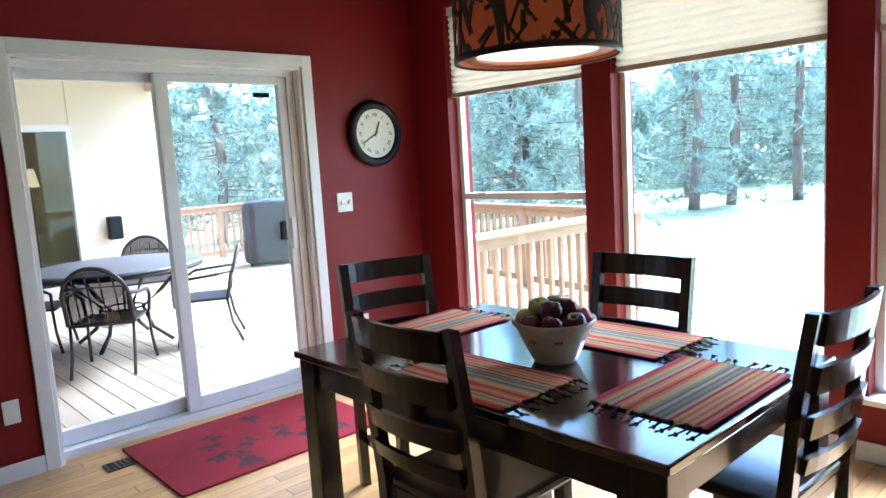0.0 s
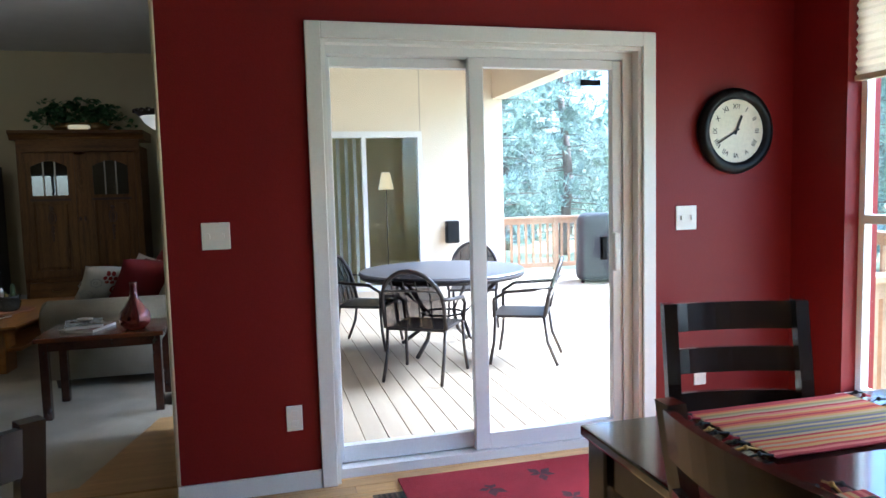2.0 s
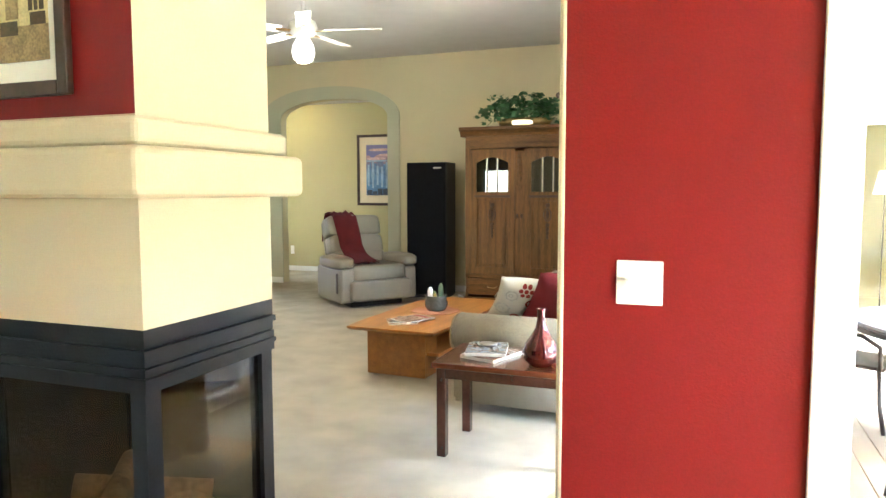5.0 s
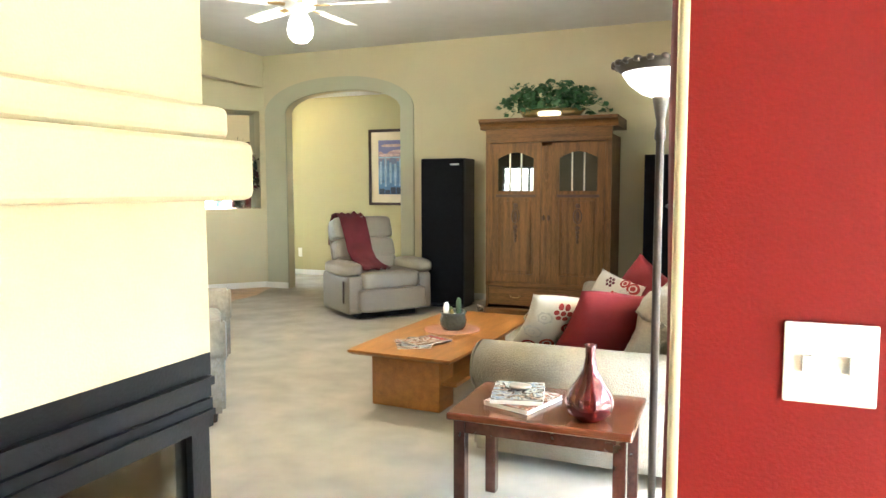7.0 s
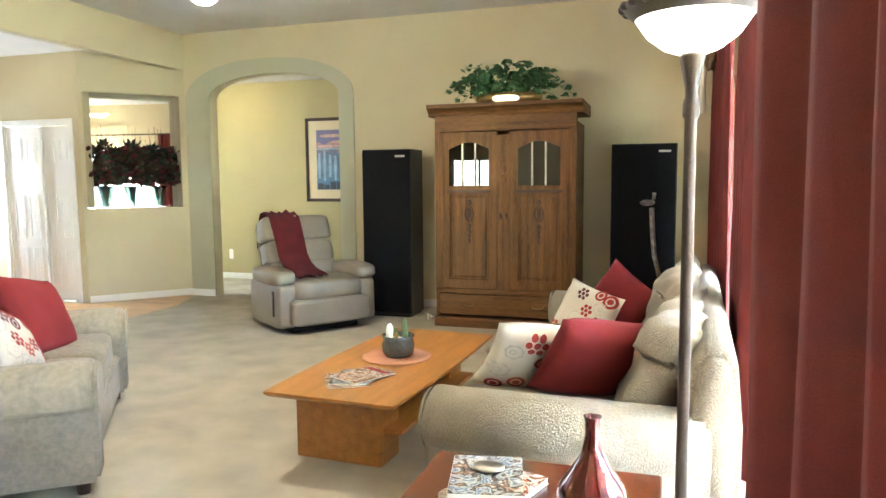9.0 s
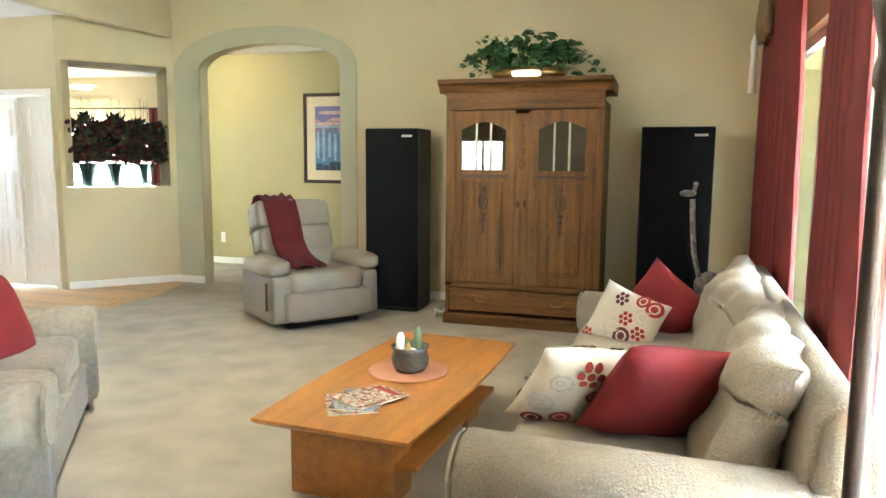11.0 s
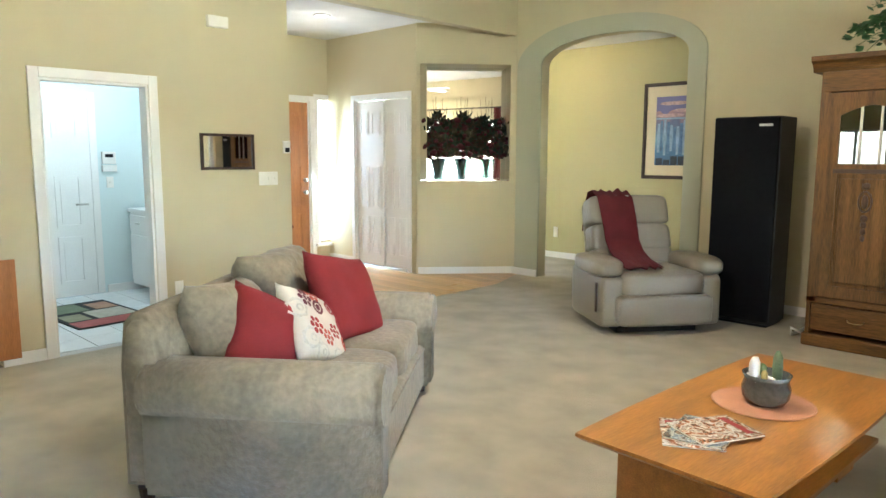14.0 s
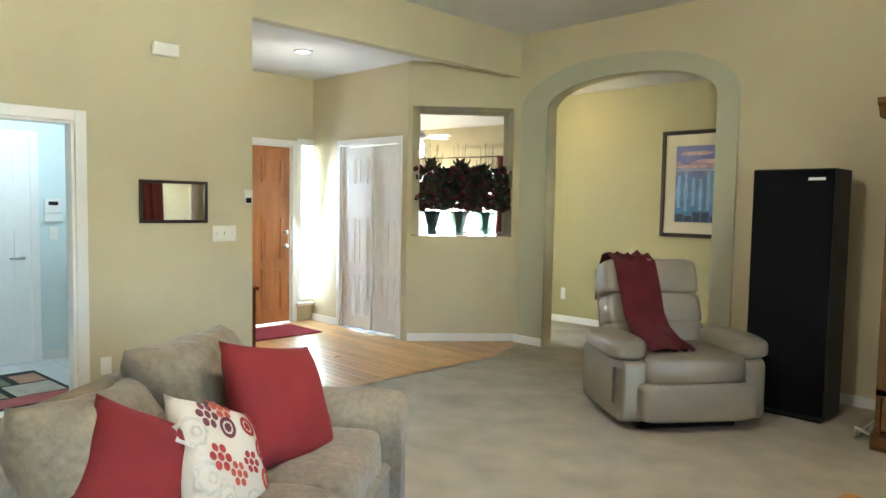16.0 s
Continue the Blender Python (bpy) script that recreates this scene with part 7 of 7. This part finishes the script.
for k in range(3):
    cx = N0 + (N1 - N0) * (0.22 + 0.28 * k)
    vs_ = thing("flower_vase", DM @ pose(cx, 0.17, NZ0 + 0.011), "clear glass vase of dried burgundy flowers", "vase", "vases in the niche")
    b = bmesh.new()
    lathe(b, [(0.0, 0.0), (0.05, 0.0), (0.055, 0.01), (0.04, 0.06), (0.065, 0.18), (0.09, 0.26), (0.085, 0.26), (0.06, 0.18), (0.036, 0.06), (0.0, 0.012)], 24)
    part("glass_body", b, VG, vs_, smooth=True)
    for g, mt in enumerate(FLW):
        b = bmesh.new()
        for q in range(64):
            a, r = rnd.random() * 6.283, 0.23 * rnd.random() ** 0.5
            c = Vector((r * math.cos(a) * 1.1, max(-0.15, min(0.13, r * math.sin(a) * 0.75)), 0.33 + 0.46 * rnd.random() ** 1.3 - 0.25 * r))
            s = 0.028 + 0.028 * rnd.random()
            if g == 0:
                puff(b, c, (s * 1.5, s * 1.5, s * 1.2), 1.0, 0.5, 5, q)
            else:
                for w in range(4):
                    u = Vector((rnd.random() - 0.5, rnd.random() - 0.5, rnd.random() - 0.3)).normalized() * s * 2
                    t_ = u.cross(Vector((rnd.random(), rnd.random(), 0.5))).normalized() * s * 0.5
                    cc = [c, c + u * 0.5 + t_, c + u, c + u * 0.5 - t_]
                    for v in cc:
                        v.y = max(-0.16, min(0.16, v.y))
                        v.x = max(-0.27, min(0.27, v.x))
                    b.faces.new([b.verts.new(v) for v in cc])
        part(("dried_blossom", "dried_foliage", "green_foliage")[g], b, mt, vs_)["kind"] = "stuff"
    b = bmesh.new()
    for q in range(6):
        a = q * 1.05
        tube(b, [(0, 0, 0.05), (0.02 * math.cos(a), 0.02 * math.sin(a), 0.3), (0.10 * math.cos(a), 0.06 * math.sin(a), 0.90 + 0.12 * math.sin(q * 2))], 0.0025, 4)
    part("twigs", b, FLW[1], vs_)

rl = thing("recessed_light", pose(-7.35, 10.1, 3.05), "round recessed ceiling light in the foyer", "ceiling light")
b = bmesh.new()
lathe(b, [(0.07, -0.002), (0.10, -0.002), (0.10, -0.012), (0.07, -0.008), (0.07, -0.002)], 28)
part("trim_ring", b, WHITE, rl, smooth=True)
b = bmesh.new()
C(b, (0, 0, -0.006), (0, 0, -0.002), 0.069, seg=28)
part("lens", b, glow("lit_recessed_lens", (1.0, 0.88, 0.66), 0.15), rl)
co = thing("console_table", pose(-7.0, 9.02, 0), "small brown wooden console table in the foyer", "table")
part("tabletop", bx(-0.35, 0.35, -0.17, 0.17, 0.73, 0.76, bevel=0.006), ROSEWOOD, co)
for x in (-0.32, 0.28):
    for y in (-0.15, 0.11):
        part("leg", bx(x, x + 0.04, y, y + 0.04, 0, 0.73), ROSEWOOD, co)
part("apron", bx(-0.28, 0.28, -0.14, -0.12, 0.66, 0.73), ROSEWOOD, co)
fm = thing("door_mat", pose(-8.2, 10.3, 0), "dark red mat inside the front door", "rug")
part("rug_body", bx(-0.33, 0.33, -0.45, 0.42, 0.001, 0.013, bevel=0.003), bpy.data.materials["crimson_rug_pile"], fm)
lm = thing("laundry_rug", pose(-7.30, 7.45, 0, 0, 0, 4), "black tan and rose patterned rug on white tile", "rug")
part("rug_body", bx(-0.62, 0.48, -0.34, 0.34, 0.001, 0.012, bevel=0.003), mat("charcoal_rug_pile", (0.03, 0.03, 0.028), 1.0, 0.2, 8, 250, 0.6), lm)
for x0, x1, y0, y1, c in ((-0.58, -0.2, -0.30, 0.04, (0.16, 0.19, 0.12)), (-0.16, 0.20, -0.05, 0.30, (0.42, 0.38, 0.30)), (0.22, 0.46, -0.32, 0.3, (0.34, 0.10, 0.09)), (-0.5, -0.2, 0.10, 0.30, (0.38, 0.22, 0.14)), (-0.1, 0.18, -0.30, -0.10, (0.25, 0.24, 0.15))):
    part("pattern_block", bx(x0, x1, y0, y1, 0.012, 0.0145, bevel=0.001, seg=1), mat("rug_block_pile", c, 1.0, 0.2, 8, 250, 0.5), lm)
tr = thing("folded_tray_tables", pose(-6.10, 6.45, 0), "folded wooden tray tables standing at the wall corner", "tray table")
for k in range(2):
    part("tray_panel", bx(-0.02 + 0.05 * k, 0.0 + 0.05 * k, -0.16, 0.08, 0.05, 0.78 - 0.03 * k, bevel=0.004), DOORWOOD, tr)
for y in (-0.17, 0.06):
    part("upright", bx(-0.05, -0.02, y, y + 0.03, 0, 0.84, bevel=0.004), DOORWOOD, tr)

# wall sockets' cords by the armoire
b = bmesh.new()
tube(b, [(-2.42, 11.9, 0.02), (-2.44, 11.5, 0.02), (-2.40, 11.2, 0.05), (-2.45, 11.1, 0.10), (-2.47, 11.2, 0.02), (-2.46, 11.95, 0.02)], 0.012, 6)
tagged(part("power_cord", b, PLASTIC, smooth=True), "loose ivory power cord on the carpet", "cable")

# ---- floorboards and tiles ----
def planks(name, x0, x1, y0, y1, along_x, material, label, skip=None, width=0.083, seed=1):
    """Strip boards laid with staggered joints over a rectangle, each board a part."""
    e = tagged(new(name), label, "floor", kind="structure")
    rnd = random.Random(seed)
    kinds = {}
    span, across = (x1 - x0, y1 - y0) if along_x else (y1 - y0, x1 - x0)
    for r in range(int(across / width + 0.5)):
        s = -rnd.random() * 1.2
        while s < span:
            ln = rnd.choice((0.9, 1.2, 1.5))
            a, c = max(0, s), min(span, s + ln)
            s += ln
            if c - a < 0.05:
                continue
            u, v = (a + c) / 2, (r + 0.5) * width
            px, py = (x0 + u, y0 + v) if along_x else (x0 + v, y0 + u)
            if skip and skip(px, py):
                continue
            key = round(c - a, 1)
            if key not in kinds:
                kinds[key] = part("floorboard", bx(-(c - a) / 2 + 0.0008, (c - a) / 2 - 0.0008, -width / 2 + 0.0008, width / 2 - 0.0008, -0.02, 0.0, bevel=0.0012, seg=1), material, e)
                kinds[key].matrix_basis = pose(px, py, 0, 0, 0, 0 if along_x else 90)
            else:
                share("floorboard", kinds[key], pose(px, py, 0, 0, 0, 0 if along_x else 90), e)
    return e


planks("floor_dining", -1.0, 3.29, 1.2, 4.88, True, OAK, "light oak strip floor of the dining room", lambda x, y: x < -0.95, seed=2)
structure("floor_dining_rest", [(-3.2, -1.0, -2.5, 4.25, -0.03, -0.001), (-1.0, 3.29, -2.5, 1.2, -0.03, -0.001)], OAK, "light oak floor behind the walk", category="floor")
structure("floor_landing", [(-0.98, 0.42, 4.88, 6.0, -0.03, -0.002)], OAK, "light oak landing at the patio doors", category="floor")
planks("floor_foyer", -8.7, -5.70, 8.80, 11.15, True, OAKX, "honey oak strip floor of the foyer", seed=3)
corner = planks("floor_foyer_corner", -6.9, -5.70, 11.15, 12.06, True, OAKX, "honey oak floor beside the niche", lambda x, y: y > 11.15 + (x + 6.86) * 1.155 + 0.25, seed=5)
corner.location.z = -0.004
structure("floor_foyer_edge", [(-6.5, -5.0, 10.9, 12.2, -0.03, -0.012)], OAKX, "honey oak edge beside the niche", category="floor")
te = tagged(new("floor_laundry"), "white square tile floor of the laundry", "floor", kind="structure")
t0 = part("tile", bx(-0.151, 0.151, -0.151, 0.151, -0.008, 0.0, bevel=0.002, seg=1), TILE, te)
t0.matrix_basis = pose(-8.19, 6.62, 0)
for i in range(7):
    for j in range(7):
        if (i or j) and not (i == 0 and j == 0):
            share("tile", t0, pose(-8.19 + 0.308 * i, 6.62 + 0.308 * j, 0), te)
